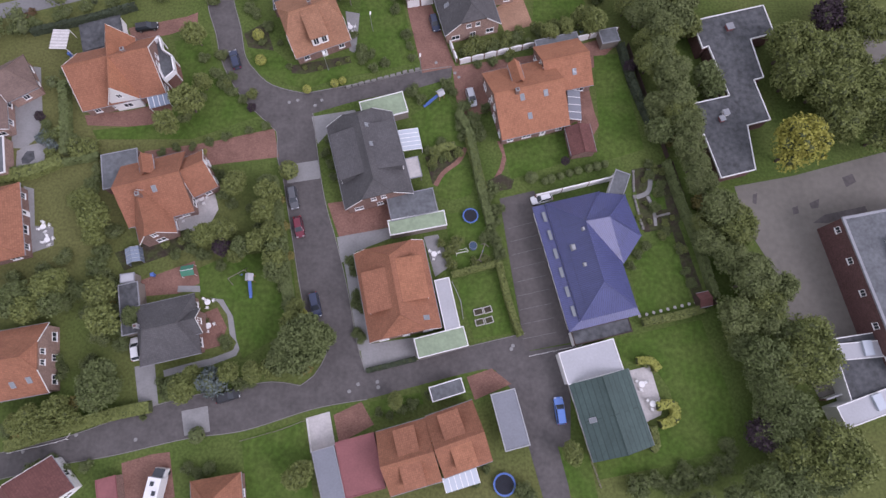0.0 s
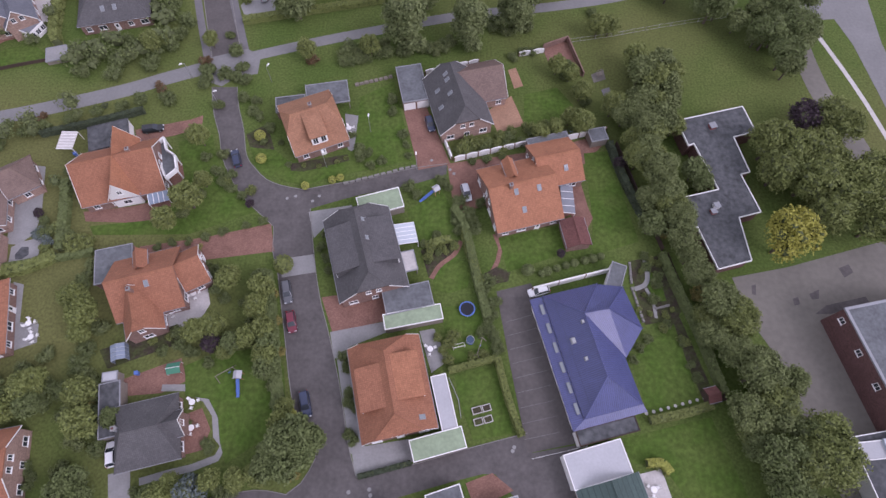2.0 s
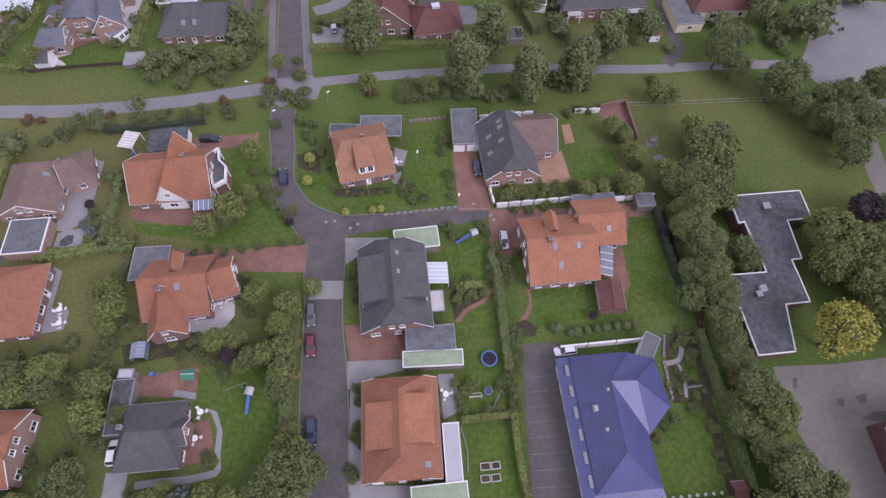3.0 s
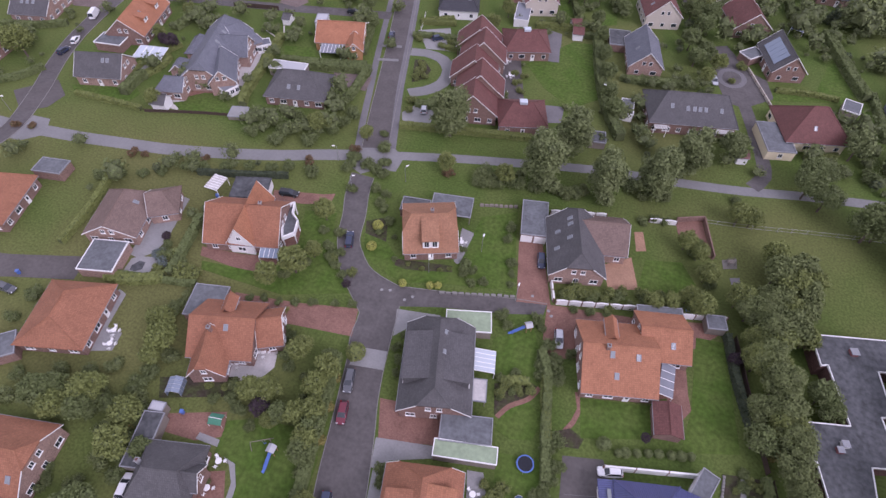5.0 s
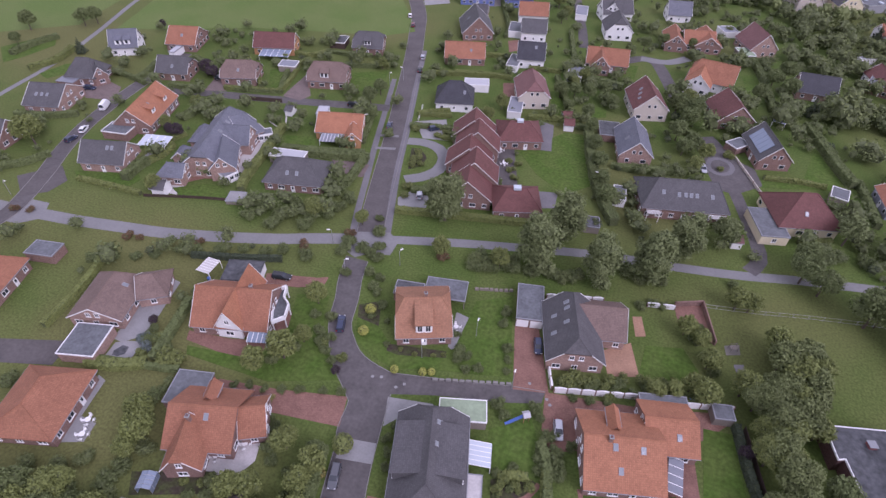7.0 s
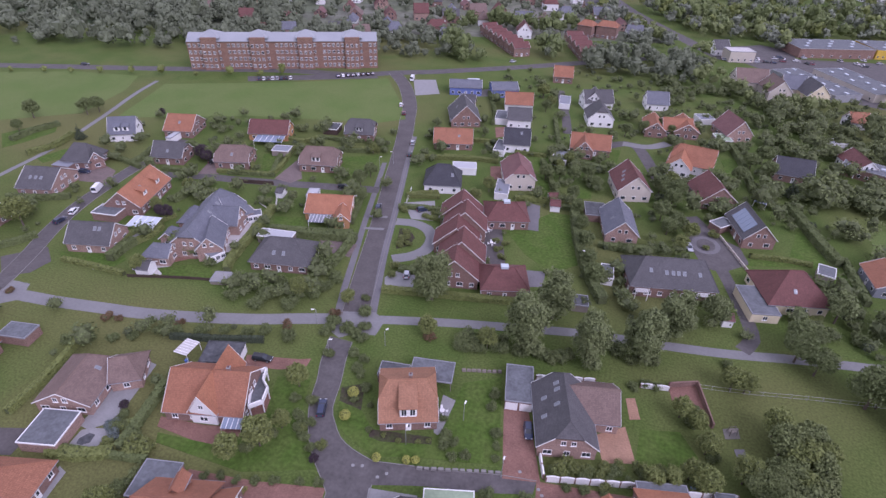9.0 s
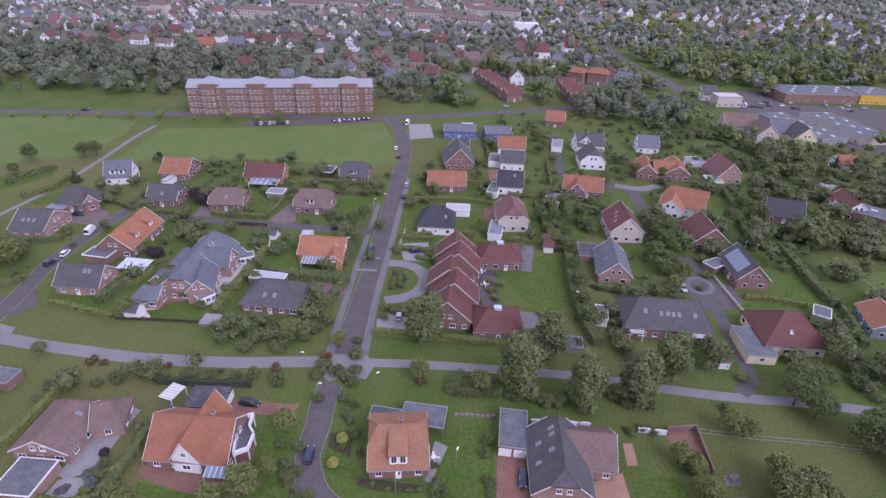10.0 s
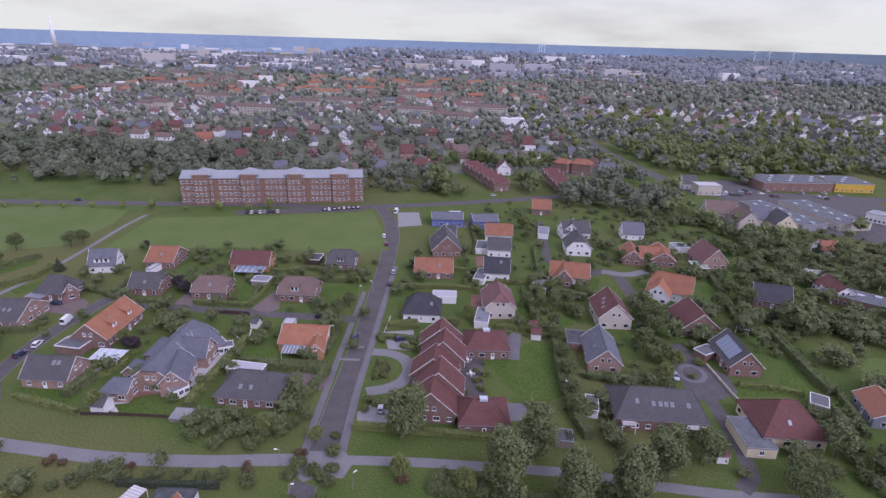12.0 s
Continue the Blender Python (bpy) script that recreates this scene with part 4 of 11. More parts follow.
patch("bed_dark_1", "dark planting bed round a tan-roofed house", [(-41.9, 73.9), (-37.6, 76.7), (-34.4, 67.1), (-28.5, 66.0), (-19.2, 67.7), (-20.3, 65.1), (-28.4, 64.2), (-36.7, 65.8), (-40.6, 70.5)], "soil", "bed")
patch("hedge_bed", "planting bed with roses", [(42.6, 31.3), (44.8, 31.9), (48.7, 15.6), (46.5, 15.1)], "soil", "bed")
strip("half_round_drive", "light grey half-round drive before the row houses", [(-57.0, 141.2), (-52.4, 142.2), (-46.9, 140.9), (-43.1, 136.3), (-42.8, 129.4), (-46.2, 124.4), (-50.2, 121.7)], 4.0, "path", "driveway")
patch("drive_bed", "planted bed inside a half-round drive", [(-54.5, 137.9), (-51.5, 138.4), (-48.0, 134.4), (-48.2, 129.5), (-51.2, 126.8)], "soil", "bed")
patch("row_parking", "paved parking court of the row houses", [(-48.8, 113.1), (-44.7, 120.3), (-40.5, 115.8), (-39.9, 110.7), (-46.3, 107.2)], "concrete", "parking")
patch("row_parking_2", "paved parking court of the row houses", [(-59.2, 153.4), (-50.0, 158.2), (-44.8, 145.9), (-53.2, 144.4)], "concrete", "parking")
patch("office_parking", "parking bays before the big brick building", [(-187.1, 249.5), (-127.7, 281.5), (-122.6, 274.2), (-182.1, 242.6)], "asphalt", "parking")
patch("shop_parking", "crowded asphalt parking area of the shops", [(56.4, 412.4), (105.0, 417.1), (179.6, 433.7), (149.5, 319.4), (116.2, 333.7), (81.9, 380.5)], "asphalt", "parking")
patch("big_drive", "red clinker drive beside a house", [(-108.8, 152.6), (-109.4, 171.5), (-99.7, 156.2), (-101.7, 151.9)], "mutedpave", "driveway")
patch("n2_drive", "red clinker drive beside a house", [(-76.2, 126.1), (-65.0, 126.2), (-63.9, 121.9), (-72.6, 121.0)], "mutedpave", "driveway")
patch("east_terrace", "grey slab terrace beside a lawn", [(-20.5, 168.7), (-15.6, 167.8), (-13.8, 156.3), (-17.6, 154.7)], "footway", "terrace")
patch("lawn_1", "bright green closely mown garden lawn", [(2.7, 21.0), (10.6, 22.8), (12.3, 11.0), (5.6, 10.0), (3.2, 17.3)], "lawn", "lawn")
patch("lawn_2", "bright green closely mown garden lawn", [(31.1, 10.0), (46.9, 13.4), (50.4, 0.1), (50.6, -8.2), (38.0, -11.5), (26.3, -13.7), (26.1, -11.0), (35.4, -8.8), (37.6, -4.4), (40.5, -2.9), (39.9, 1.1), (36.9, 6.0), (31.8, 6.0)], "lawn", "lawn")
patch("lawn_3", "bright green closely mown garden lawn", [(34.6, 23.6), (43.6, 30.2), (45.6, 15.6), (36.1, 14.1)], "lawn", "lawn")
patch("lawn_4", "bright green closely mown garden lawn", [(11.9, 48.1), (24.4, 50.9), (25.1, 44.8), (13.3, 40.9)], "lawn", "lawn")
patch("lawn_5", "bright green closely mown garden lawn", [(31.3, 68.3), (36.6, 68.9), (39.8, 47.2), (30.1, 44.2), (31.3, 52.7)], "lawn", "lawn")
patch("lawn_6", "bright green closely mown garden lawn", [(-44.7, 17.9), (-45.7, 23.2), (-40.8, 25.4), (-30.3, 26.5), (-27.9, 22.6), (-26.9, 15.7), (-29.1, 11.1), (-35.9, 6.6), (-37.4, 10.1), (-38.4, 14.2), (-40.5, 17.3)], "lawn", "lawn")
patch("lawn_7", "bright mown lawn of the row houses", [(-22.4, 147.7), (-11.2, 164.6), (-4.9, 165.2), (0.7, 137.7), (-5.5, 131.1), (-14.9, 137.7)], "lawn", "lawn")
patch("lawn_8", "bright green closely mown garden lawn", [(18.9, 75.6), (19.7, 84.4), (27.3, 86.4), (30.5, 81.3), (29.9, 77.4)], "lawn", "lawn")
patch("lawn_9", "green mown garden lawn round a tan-roofed house", [(-17.4, 84.0), (-10.0, 88.5), (-5.4, 66.8), (-21.4, 63.1), (-28.2, 60.8), (-32.9, 62.1), (-38.3, 64.7), (-40.6, 70.5), (-35.2, 69.8), (-32.1, 67.1), (-21.5, 66.4), (-18.1, 69.8)], "lawn", "lawn")
patch("lawn_10", "mown garden lawn beside a red-orange house", [(-56.3, 72.0), (-49.2, 73.8), (-47.0, 66.7), (-44.2, 61.8), (-37.4, 54.6), (-50.0, 49.6), (-68.9, 49.6), (-70.2, 51.6), (-55.7, 53.1), (-53.0, 62.1)], "lawn", "lawn")
patch("lawn_11", "mown garden lawn beside the street", [(-34.8, -7.1), (-24.6, -4.0), (-23.0, -9.1), (-21.8, -18.0), (-32.8, -18.0)], "lawn", "lawn")
patch("lawn_12", "mown lawn strip beside a green-roofed hall", [(19.6, -8.3), (24.8, -9.6), (26.2, -18.0), (21.9, -18.0)], "lawn", "lawn")
patch("lawn_13", "small front lawn behind a low wall", [(-12.9, -0.9), (-4.0, 0.7), (-3.5, -1.2), (-10.3, -3.4), (-12.8, -3.1)], "lawn", "lawn")
patch("lawn_14", "mown garden lawn with a slide", [(-6.4, 54.7), (0.7, 59.1), (5.2, 50.3), (6.3, 49.1), (1.8, 49.1), (-4.9, 46.6)], "lawn", "lawn")
patch("lawn_15", "mown garden lawn with a trampoline", [(0.1, 33.7), (8.2, 34.8), (9.0, 23.9), (2.2, 23.2)], "lawn", "lawn")
patch("lawn_16", "round garden lawn with a planted middle", [(-1.2, 40.7), (0.4, 43.5), (2.6, 44.4), (5.1, 43.0), (5.9, 40.0), (5.4, 37.7), (1.7, 36.6), (-1.0, 37.4)], "lawn", "lawn")

patch("court_red", "red paved little court inside walls", [(25.1, 98.2), (30.8, 101.1), (33.4, 89.5), (30.6, 93.5), (26.4, 92.3)], "redpave", "terrace")
for pts in ([(70.5, 31.8), (73.1, 33.5), (81.1, 35.2), (81.4, 34.1), (73.4, 31.8)], [(77.8, 41.1), (80.0, 41.9), (80.4, 40.2), (78.3, 39.1)], [(67.1, 34.9), (68.2, 35.3), (68.2, 33.8), (67.1, 33.5)], [(59.9, 37.6), (60.8, 37.9), (60.3, 35.6), (59.6, 35.9)], [(70.5, 35.8), (72.6, 36.7), (72.1, 34.9), (70.8, 34.7)]):
    patch("stain", "dark patched spot in the gravel yard", pts, "asphalt", "yard")
patch("terrace_3", "tan paved strip beside a house", [(16.4, 91.7), (18.3, 92.4), (19.6, 87.0), (17.5, 86.2)], "tanpave", "terrace")
patch("rockery_bed", "dark planted rockery soil", [(37.0, 42.9), (43.4, 44.1), (45.4, 32.5), (44.2, 31.1), (38.2, 30.0)], "soil", "bed")
patch("rockery_lawn", "small lawn island in a rockery", [(40.5, 40.6), (42.5, 40.3), (43.0, 34.7), (40.8, 34.5), (40.0, 37.6)], "lawn", "lawn")
strip("rockery_path", "pale winding path through a rockery", [(40.3, 43.2), (40.3, 40.0), (39.5, 38.0), (37.3, 37.1)], 0.9, "concrete", "path", step=0.6)
strip("rockery_path_2", "pale winding path through a rockery", [(39.5, 37.3), (40.4, 34.7), (40.5, 31.3)], 0.6, "concrete", "path", step=0.6)
patch("gravel_terrace", "grey gravel terrace behind a bungalow", [(-87.0, 57.8), (-82.1, 58.7), (-80.5, 54.0), (-80.9, 49.9), (-83.2, 47.6), (-85.7, 47.8)], "concrete", "terrace")
patch("pond_bed", "pale gravel bed round a pond", [(-84.4, 47.1), (-82.4, 48.3), (-78.6, 49.3), (-78.6, 45.0), (-80.9, 43.2), (-83.9, 43.7)], "concrete", "bed")
patch("pond", "small dark garden pond", [(-83.2, 45.4), (-82.4, 47.1), (-81.0, 47.1), (-80.5, 45.4), (-81.6, 44.4), (-82.8, 44.4)], "blackfelt", "water")
patch("kitchen_garden", "dug kitchen garden with beds", [(-61.8, 26.2), (-48.5, 31.0), (-45.8, 27.9), (-59.5, 22.8)], "soil", "bed")
patch("shrub_bed", "dark bed with shrubs beside a patio", [(-3.6, 45.7), (2.8, 48.0), (4.4, 47.5), (2.6, 44.5), (-0.3, 42.0), (-2.0, 39.8)], "soil", "bed")
strip("curved_path", "curved red clinker garden path", [(-1.5, 39.6), (0.1, 42.3), (3.0, 44.7), (4.5, 47.6)], 0.9, "redpave", "path", step=0.8)
patch("front_bed", "dark bed along a house front", [(-31.6, 66.2), (-28.9, 66.7), (-19.4, 68.5), (-18.9, 66.9), (-28.5, 64.2), (-31.1, 64.4)], "soil", "bed")
patch("villa_terrace", "pale slab terrace along a villa", [(-98.0, 107.0), (-100.0, 113.0), (-103.0, 124.0), (-106.5, 130.5), (-106.0, 133.6), (-100.4, 130.2), (-96.4, 118.0), (-94.6, 109.5), (-95.4, 105.6)], "pale", "terrace")
patch("villa_drive", "pale drive before a villa", [(-110.0, 92.5), (-109.5, 98.9), (-106.5, 98.0), (-105.7, 92.7)], "pale", "driveway")
strip("villa_path", "curved red path before a villa", [(-111.7, 99.6), (-106.9, 99.6), (-103.7, 102.6), (-99.0, 103.8), (-98.2, 107.7)], 2.0, "redpave", "path")

# gardens and drives beyond the green strip
for nm, lb, pts, mt, ct in (
        ("court_west", "dark asphalt apron beside a street", [(-152.6, 84.2), (-144.9, 92.5), (-137.9, 87.4), (-138.6, 81.6), (-143.8, 77.6)], "asphalt2", "driveway"),
        ("villa_lawn", "small mown lawn before a villa", [(-108.9, 94.9), (-101.3, 99.7), (-95.5, 99.9), (-91.0, 96.4), (-104.0, 92.4)], "lawn", "lawn"),
        ("log_lawn", "mown lawn beside a log house", [(-94.2, 130.2), (-85.6, 132.8), (-79.0, 126.7), (-69.4, 128.6), (-69.4, 124.9), (-84.4, 121.2), (-90.4, 123.7)], "lawn", "lawn"),
        ("brown_drive", "red-brown paved drive between hedges", [(-75.6, 121.9), (-62.7, 124.8), (-61.9, 118.3), (-71.1, 117.9)], "mutedpave", "driveway"),
        ("side_lawn", "mown lawn beside a brick house", [(-95.2, 177.5), (-82.5, 184.9), (-77.7, 169.1), (-87.7, 164.7)], "lawn", "lawn"),
        ("small_lawn", "small hedged lawn beside a house", [(-124.2, 169.3), (-118.2, 171.7), (-112.1, 157.0), (-117.0, 157.1)], "lawn", "lawn"),
        ("red_court", "red-brown paved court between brick houses", [(-182.5, 134.2), (-179.5, 141.7), (-164.5, 137.3), (-159.6, 128.8), (-169.8, 126.6)], "mutedpave", "driveway"),
        ("car_drive", "red-brown paved drive with a dark car", [(-136.2, 146.0), (-139.5, 158.7), (-131.3, 155.6), (-129.0, 148.4)], "mutedpave", "driveway"),
        ("pale_slab", "pale slab set in the lawn", [(-124.4, 88.5), (-125.4, 91.5), (-122.3, 92.4), (-121.2, 89.5)], "pale", "terrace"),
        ("back_terrace", "paved terrace behind a brick house", [(-132.6, 106.6), (-124.0, 107.5), (-122.4, 104.8), (-129.5, 103.4)], "concrete", "terrace"),
        ("house_lawn", "mown lawn before a brick house", [(-140.0, 91.9), (-126.8, 95.7), (-124.9, 98.8), (-119.2, 95.0), (-120.2, 91.2), (-135.1, 88.5)], "lawn", "lawn"),
        ("lawn_west", "mown garden lawn behind hedges", [(-231.6, 146.9), (-226.5, 157.6), (-220.2, 162.9), (-213.9, 156.1), (-215.9, 144.0), (-218.8, 137.0)], "lawn", "lawn"),
        ("lawn_west_b", "mown garden lawn beside a track", [(-199.1, 134.9), (-196.6, 144.7), (-192.6, 147.5), (-189.7, 138.6), (-193.8, 132.8)], "lawn", "lawn"),
        ("row_terrace", "dark paved terrace behind the row houses", [(-30.3, 148.8), (-24.4, 148.9), (-19.0, 130.5), (-24.8, 128.4)], "asphalt2", "terrace"),
        ("row_terrace_b", "paved terrace beside a corner house", [(-21.4, 164.1), (-15.5, 165.1), (-13.3, 151.7), (-19.1, 150.9)], "footway", "terrace"),
        ("row_terrace_c", "paved terrace beside a corner house", [(-12.9, 129.9), (-7.5, 131.1), (-7.1, 123.9), (-11.4, 122.3)], "footway", "terrace"),
        ("pink_drive", "red-brown drive beside a pink-roofed house", [(-38.9, 191.2), (-33.2, 193.4), (-31.1, 184.0), (-36.1, 180.1)], "redpave", "driveway"),
        ("black_drive", "red-brown drive beside a black-roofed house", [(-46.8, 230.1), (-39.6, 234.5), (-36.9, 225.8), (-43.6, 219.0)], "redpave", "driveway"),
        ("sand_forecourt", "pale sandy forecourt", [(-74.9, 272.3), (-53.9, 285.4), (-52.5, 274.1), (-71.0, 262.5)], "sandlot", "yard"),
        ("east_lawn_a", "mown garden lawn behind a house", [(0.4, 224.1), (7.5, 225.7), (6.7, 213.2), (0.2, 212.3)], "lawn", "lawn"),
        ("east_lawn_b", "mown garden lawn between shrubs", [(-8.2, 183.5), (-0.5, 186.5), (0.2, 179.6), (-6.2, 176.2)], "lawn", "lawn"),
        ("solar_lawn", "bright mown lawn beside a brick house", [(48.2, 160.9), (59.9, 163.5), (65.5, 183.8), (69.7, 168.4), (70.0, 161.8), (47.8, 155.0)], "lawn", "lawn"),
        ("east_meadow", "bright green lawn behind trees", [(87.1, 189.2), (99.9, 194.7), (92.1, 170.0), (85.1, 173.6)], "field", "lawn"),
        ("villa_east_lawn", "mown lawn beside a white villa", [(46.2, 231.8), (53.0, 235.6), (51.8, 220.2), (47.3, 215.9)], "lawn", "lawn"),
        ("hip_lawn", "mown lawn beside a bungalow", [(70.7, 159.7), (74.6, 158.3), (73.9, 145.0), (68.5, 144.3)], "lawn", "lawn"),
        ("strip_lawn", "narrow lawn between houses", [(-26.2, 214.6), (-16.4, 204.0), (-19.9, 192.0), (-23.2, 195.9)], "lawn", "lawn"),
        ("strip_lawn_b", "narrow lawn between houses", [(-20.9, 191.6), (-14.5, 191.6), (-13.0, 175.8), (-17.4, 172.7)], "lawn", "lawn"),
        ("front_garden", "planted front garden", [(-58.8, 184.4), (-53.1, 187.7), (-47.8, 168.0), (-52.0, 165.0)], "lawn", "lawn")):
    patch(nm, lb, pts, mt, ct)
strip("east_lane", "narrow asphalt lane between gardens", [(-27.2, 292.8), (-22.6, 271.2), (-18.6, 252.2), (-15.6, 235.2)], 4.0, "asphalt", "road")
strip("east_street", "asphalt street between the eastern houses", [(2.3, 228.6), (9.0, 233.8), (14.1, 230.9), (18.4, 217.8), (22.7, 202.2)], 5.0, "asphalt", "road")
strip("east_street_b", "asphalt street between the eastern houses", [(7.8, 233.4), (18.2, 233.7), (26.1, 240.8)], 4.5, "path", "road")
strip("stone_ring", "ring of pale stones in a garden", [(-105.9, 140.1), (-103.7, 135.9), (-99.6, 133.9), (-97.9, 136.6), (-100.1, 140.6)], 0.5, "pale", "path")
patch("store_parking", "asphalt parking area beside the main road", [(52.4, 407.2), (83.6, 414.3), (105.0, 414.0), (107.2, 438.1), (88.5, 447.9), (57.7, 426.9)], "asphalt", "parking")
# ---------------------------------------------------------------- houses of the near estate
# the red-orange house with cross gables and a white balcony
h = house("house", "red-orange tiled brick house with white cross gable and balcony", (-64.6, 62.8, 14.7, 16.3, 13.5), 2.8, 8.2, "orange", "brick", chimney=(0.45, 0.05), sides="abc")
wing(h, (-64.2, 63.1, -78.2, 14.2, 6.1), 3.2, 8.2, "bright_orange", "white", sides="ab")

lean_canopy("conservatory_roof", "white-barred glazed porch roof", (-56.4, 56.8, 16.1, 4.0, 2.2), 2.1, 2.6, 4, "solar")

# the orange house with a pale terrace
h = house("house", "orange tiled brick house with a hipped front wing", (-54.0, 38.0, 15.1, 12.3, 12.7), 2.8, 7.2, "orange", "brick", lights=((0.15, -1, 0.75),), trim=False)
wing(h, (-46.6, 41.1, 27.1, 4.9, 8.5), 2.8, 6.2, "orange", "brick")
wing(h, (-53.9, 32.1, -69.7, 8.4, 7.0), 2.8, 7.2, "orange", "brick", (0, 1, 1.4, 0.7))
stack(h, -1.4, -2.7, 5.5, 8.0)
wing(h, (-55.2, 41.6, 105.0, 4.0, 2.6), 5.4, 6.9, "orange", "brick", windows=False, trim=False)
flat_block("garage", "grey felt-roofed garage beside an orange house", (-61.6, 42.1, -167.5, 7.0, 7.3), 2.8, "bitumen", "brick")

# the orange hipped bungalow
house("bungalow", "orange hipped-roof brick bungalow", (-84.9, 30.5, 104.9, 14.8, 13.4), 2.8, 6.4, "orange", "brick", (4.6, 0, 4.6, 0), category="bungalow")
flat_block("garage", "grey flat-roofed garage with pale walls", (-91.4, 21.0, 39.4, 5.0, 5.2), 2.7, "bitumen", "brick")

# the brown L-shaped bungalow with a flat garage
h = house("bungalow", "brown tiled L-shaped brick bungalow", (-92.1, 55.4, -74.9, 13.4, 11.9), 2.8, 6.0, "brown", "brownbrick", (2.5, 0, 0, 1), lights=((-0.3, 1, 0.5),), category="bungalow")
wing(h, (-85.5, 61.6, 31.8, 6.6, 8.7), 2.8, 6.0, "brown", "brownbrick", (0, 1, 3.0, 0))
flat_block("garage", "dark felt-roofed garage with a white fascia", (-88.2, 44.4, 14.0, 7.6, 8.0), 2.7, "bitumen", "brownbrick", rim="paint")

# orange house at the western edge, brick gable house below it
h = house("house", "orange tiled brick house with half-hipped gable", (-75.2, 5.5, 10.3, 13.8, 12.2), 3.2, 8.0, "orange", "brownbrick", (0, 1, 1.6, 0.62), lights=((0.72, -1, 0.4), (0.3, -1, 0.35)))
h = house("house", "orange hipped house with white windows", (-121.8, 49.1, 106.1, 15.2, 13.1), 3.0, 7.0, "orange", "brick", (3.5, 0, 3.5, 0))
flat_block("garage", "dark flat-roofed brick garage", (-117.9, 62.2, 9.9, 7.2, 4.7), 2.6, "bitumen", "brick")

# the grey-roofed house with the long carport
h = house("house", "grey tiled hipped brick house with a small white gable", (-48.6, 11.5, 13.0, 10.6, 10.8), 2.8, 6.6, "slate", "brick", (2.8, 0, 2.2, 0), trim=False)
wing(h, (-44.4, 12.6, 13.0, 3.6, 4.4), 3.4, 6.0, "slate", "brick", windows=False)
window(h, h.matrix_basis.inverted() @ pose(-42.9, 12.95, 3.6, 0, 0, 103), 1.0, 1.4)
stack(h, -3.6, 1.0, 4.6, 6.6, "lead")
flat_block("carport", "long dark felt-roofed carport", (-55.9, 15.3, 103.0, 9.4, 3.6), 2.7, "blackfelt", "greywood", category="carport")
flat_block("shed_roof", "pale sheet roof at the end of a carport", (-57.3, 20.9, 9.0, 2.6, 1.7), 2.5, "whitesheet", "greywood", category="shed")

# the tan-roofed house with a wide dormer
r_th = (-26.9, 74.9, 22.0, 11.8, 14.6)
h = house("house", "tan tiled brick house with a wide dormer", r_th, 2.8, 7.2, "tan", "brick", (2.0, 0.55, 2.0, 0.55), chimney=(0.1, 0.08))
shed_dormer(h, r_th, 2.8, 7.2, 0.0, -1, 3.4, 0.14, 0.92, "tan")
flat_block("carport", "grey felt-roofed carport behind a tan-roofed house", (-24.4, 82.9, 9.3, 9.4, 6.1), 2.7, "bitumen", "greywood", category="carport", posts=True)
flat_block("garage", "dark felt-roofed garage behind a house", (-32.3, 80.3, 8.0, 6.5, 4.2), 2.5, "blackfelt", "brick")

# the dark-roofed house with an eastern wing
r_dk = (4.3, 80.1, -75.6, 15.8, 11.9)
h = house("house", "dark grey tiled brick house with roof windows", r_dk, 3.0, 8.2, "slate", "brownbrick", (1.5, 0.7, 2.2, 0.55), lights=((-0.6, -1, 0.75), (-0.4, -1, 0.75), (-0.3, -1, 0.35), (0.05, -1, 0.7), (0.25, -1, 0.3)))
wing(h, (9.1, 85.5, 12.6, 10.5, 11.2), 3.0, 7.2, "brown", "brownbrick", (0, 1, 0, 1))
flat_block("garage", "grey felt-roofed double garage with white doors", (-5.7, 85.7, -79.2, 10.4, 5.9), 2.7, "bitumen", "brick", door=2)

# the big orange house with a lower eastern wing
r_or = (16.3, 56.8, 14.0, 13.8, 15.2)
h = house("house", "big orange tiled brick house with roof windows", r_or, 2.9, 7.5, "bright_orange", "brick", chimney=(-0.36, -0.08), lights=((-0.23, -1, 0.8), (0.44, -1, 0.78), (-0.1, -1, 0.38)), trim=False)
r_ow = (24.1, 64.1, 12.9, 9.5, 11.0)
wing(h, r_ow, 3.0, 6.2, "bright_orange", "brick", trim=False)
roof_window(h, r_ow, 3.0, 6.2, 0.25, -1, 0.5)
wing(h, (14.3, 60.6, 104.0, 4.6, 2.4), 5.9, 7.3, "bright_orange", "brick", windows=False, trim=False)
flat_block("garage", "grey felt-roofed garage behind an orange house", (23.4, 69.7, 13.5, 9.0, 3.1), 2.7, "bitumen", "brick")
h = house("garden_house", "dark red roofed timber garden house", (26.8, 48.2, 99.0, 6.1, 5.0), 2.3, 3.4, "red", "brick", category="shed", group="", windows=False, trim=False, inset=0.25)
lean_canopy("patio_canopy", "grey glazed patio canopy against the wall", (26.0, 55.7, 89.5, 6.5, 2.6), 2.3, 2.7, 4, "greysheet")

# the anthracite house in the middle
r_gr = (-14.1, 43.8, -75.4, 17.6, 13.1)
h = house("house", "anthracite tiled brick house with white edging", r_gr, 3.0, 8.4, "slate", "brick", (2.0, 0.55, 2.4, 0.55), lights=((-0.1, 1, 0.8), (-0.55, 1, 0.8)))
shed_dormer(h, r_gr, 3.0, 8.4, -0.05, -1, 9.0, 0.12, 0.8, "slate", "slate")
shed_dormer(h, r_gr, 3.0, 8.4, -0.05, 1, 9.0, 0.12, 0.8, "slate", "slate")
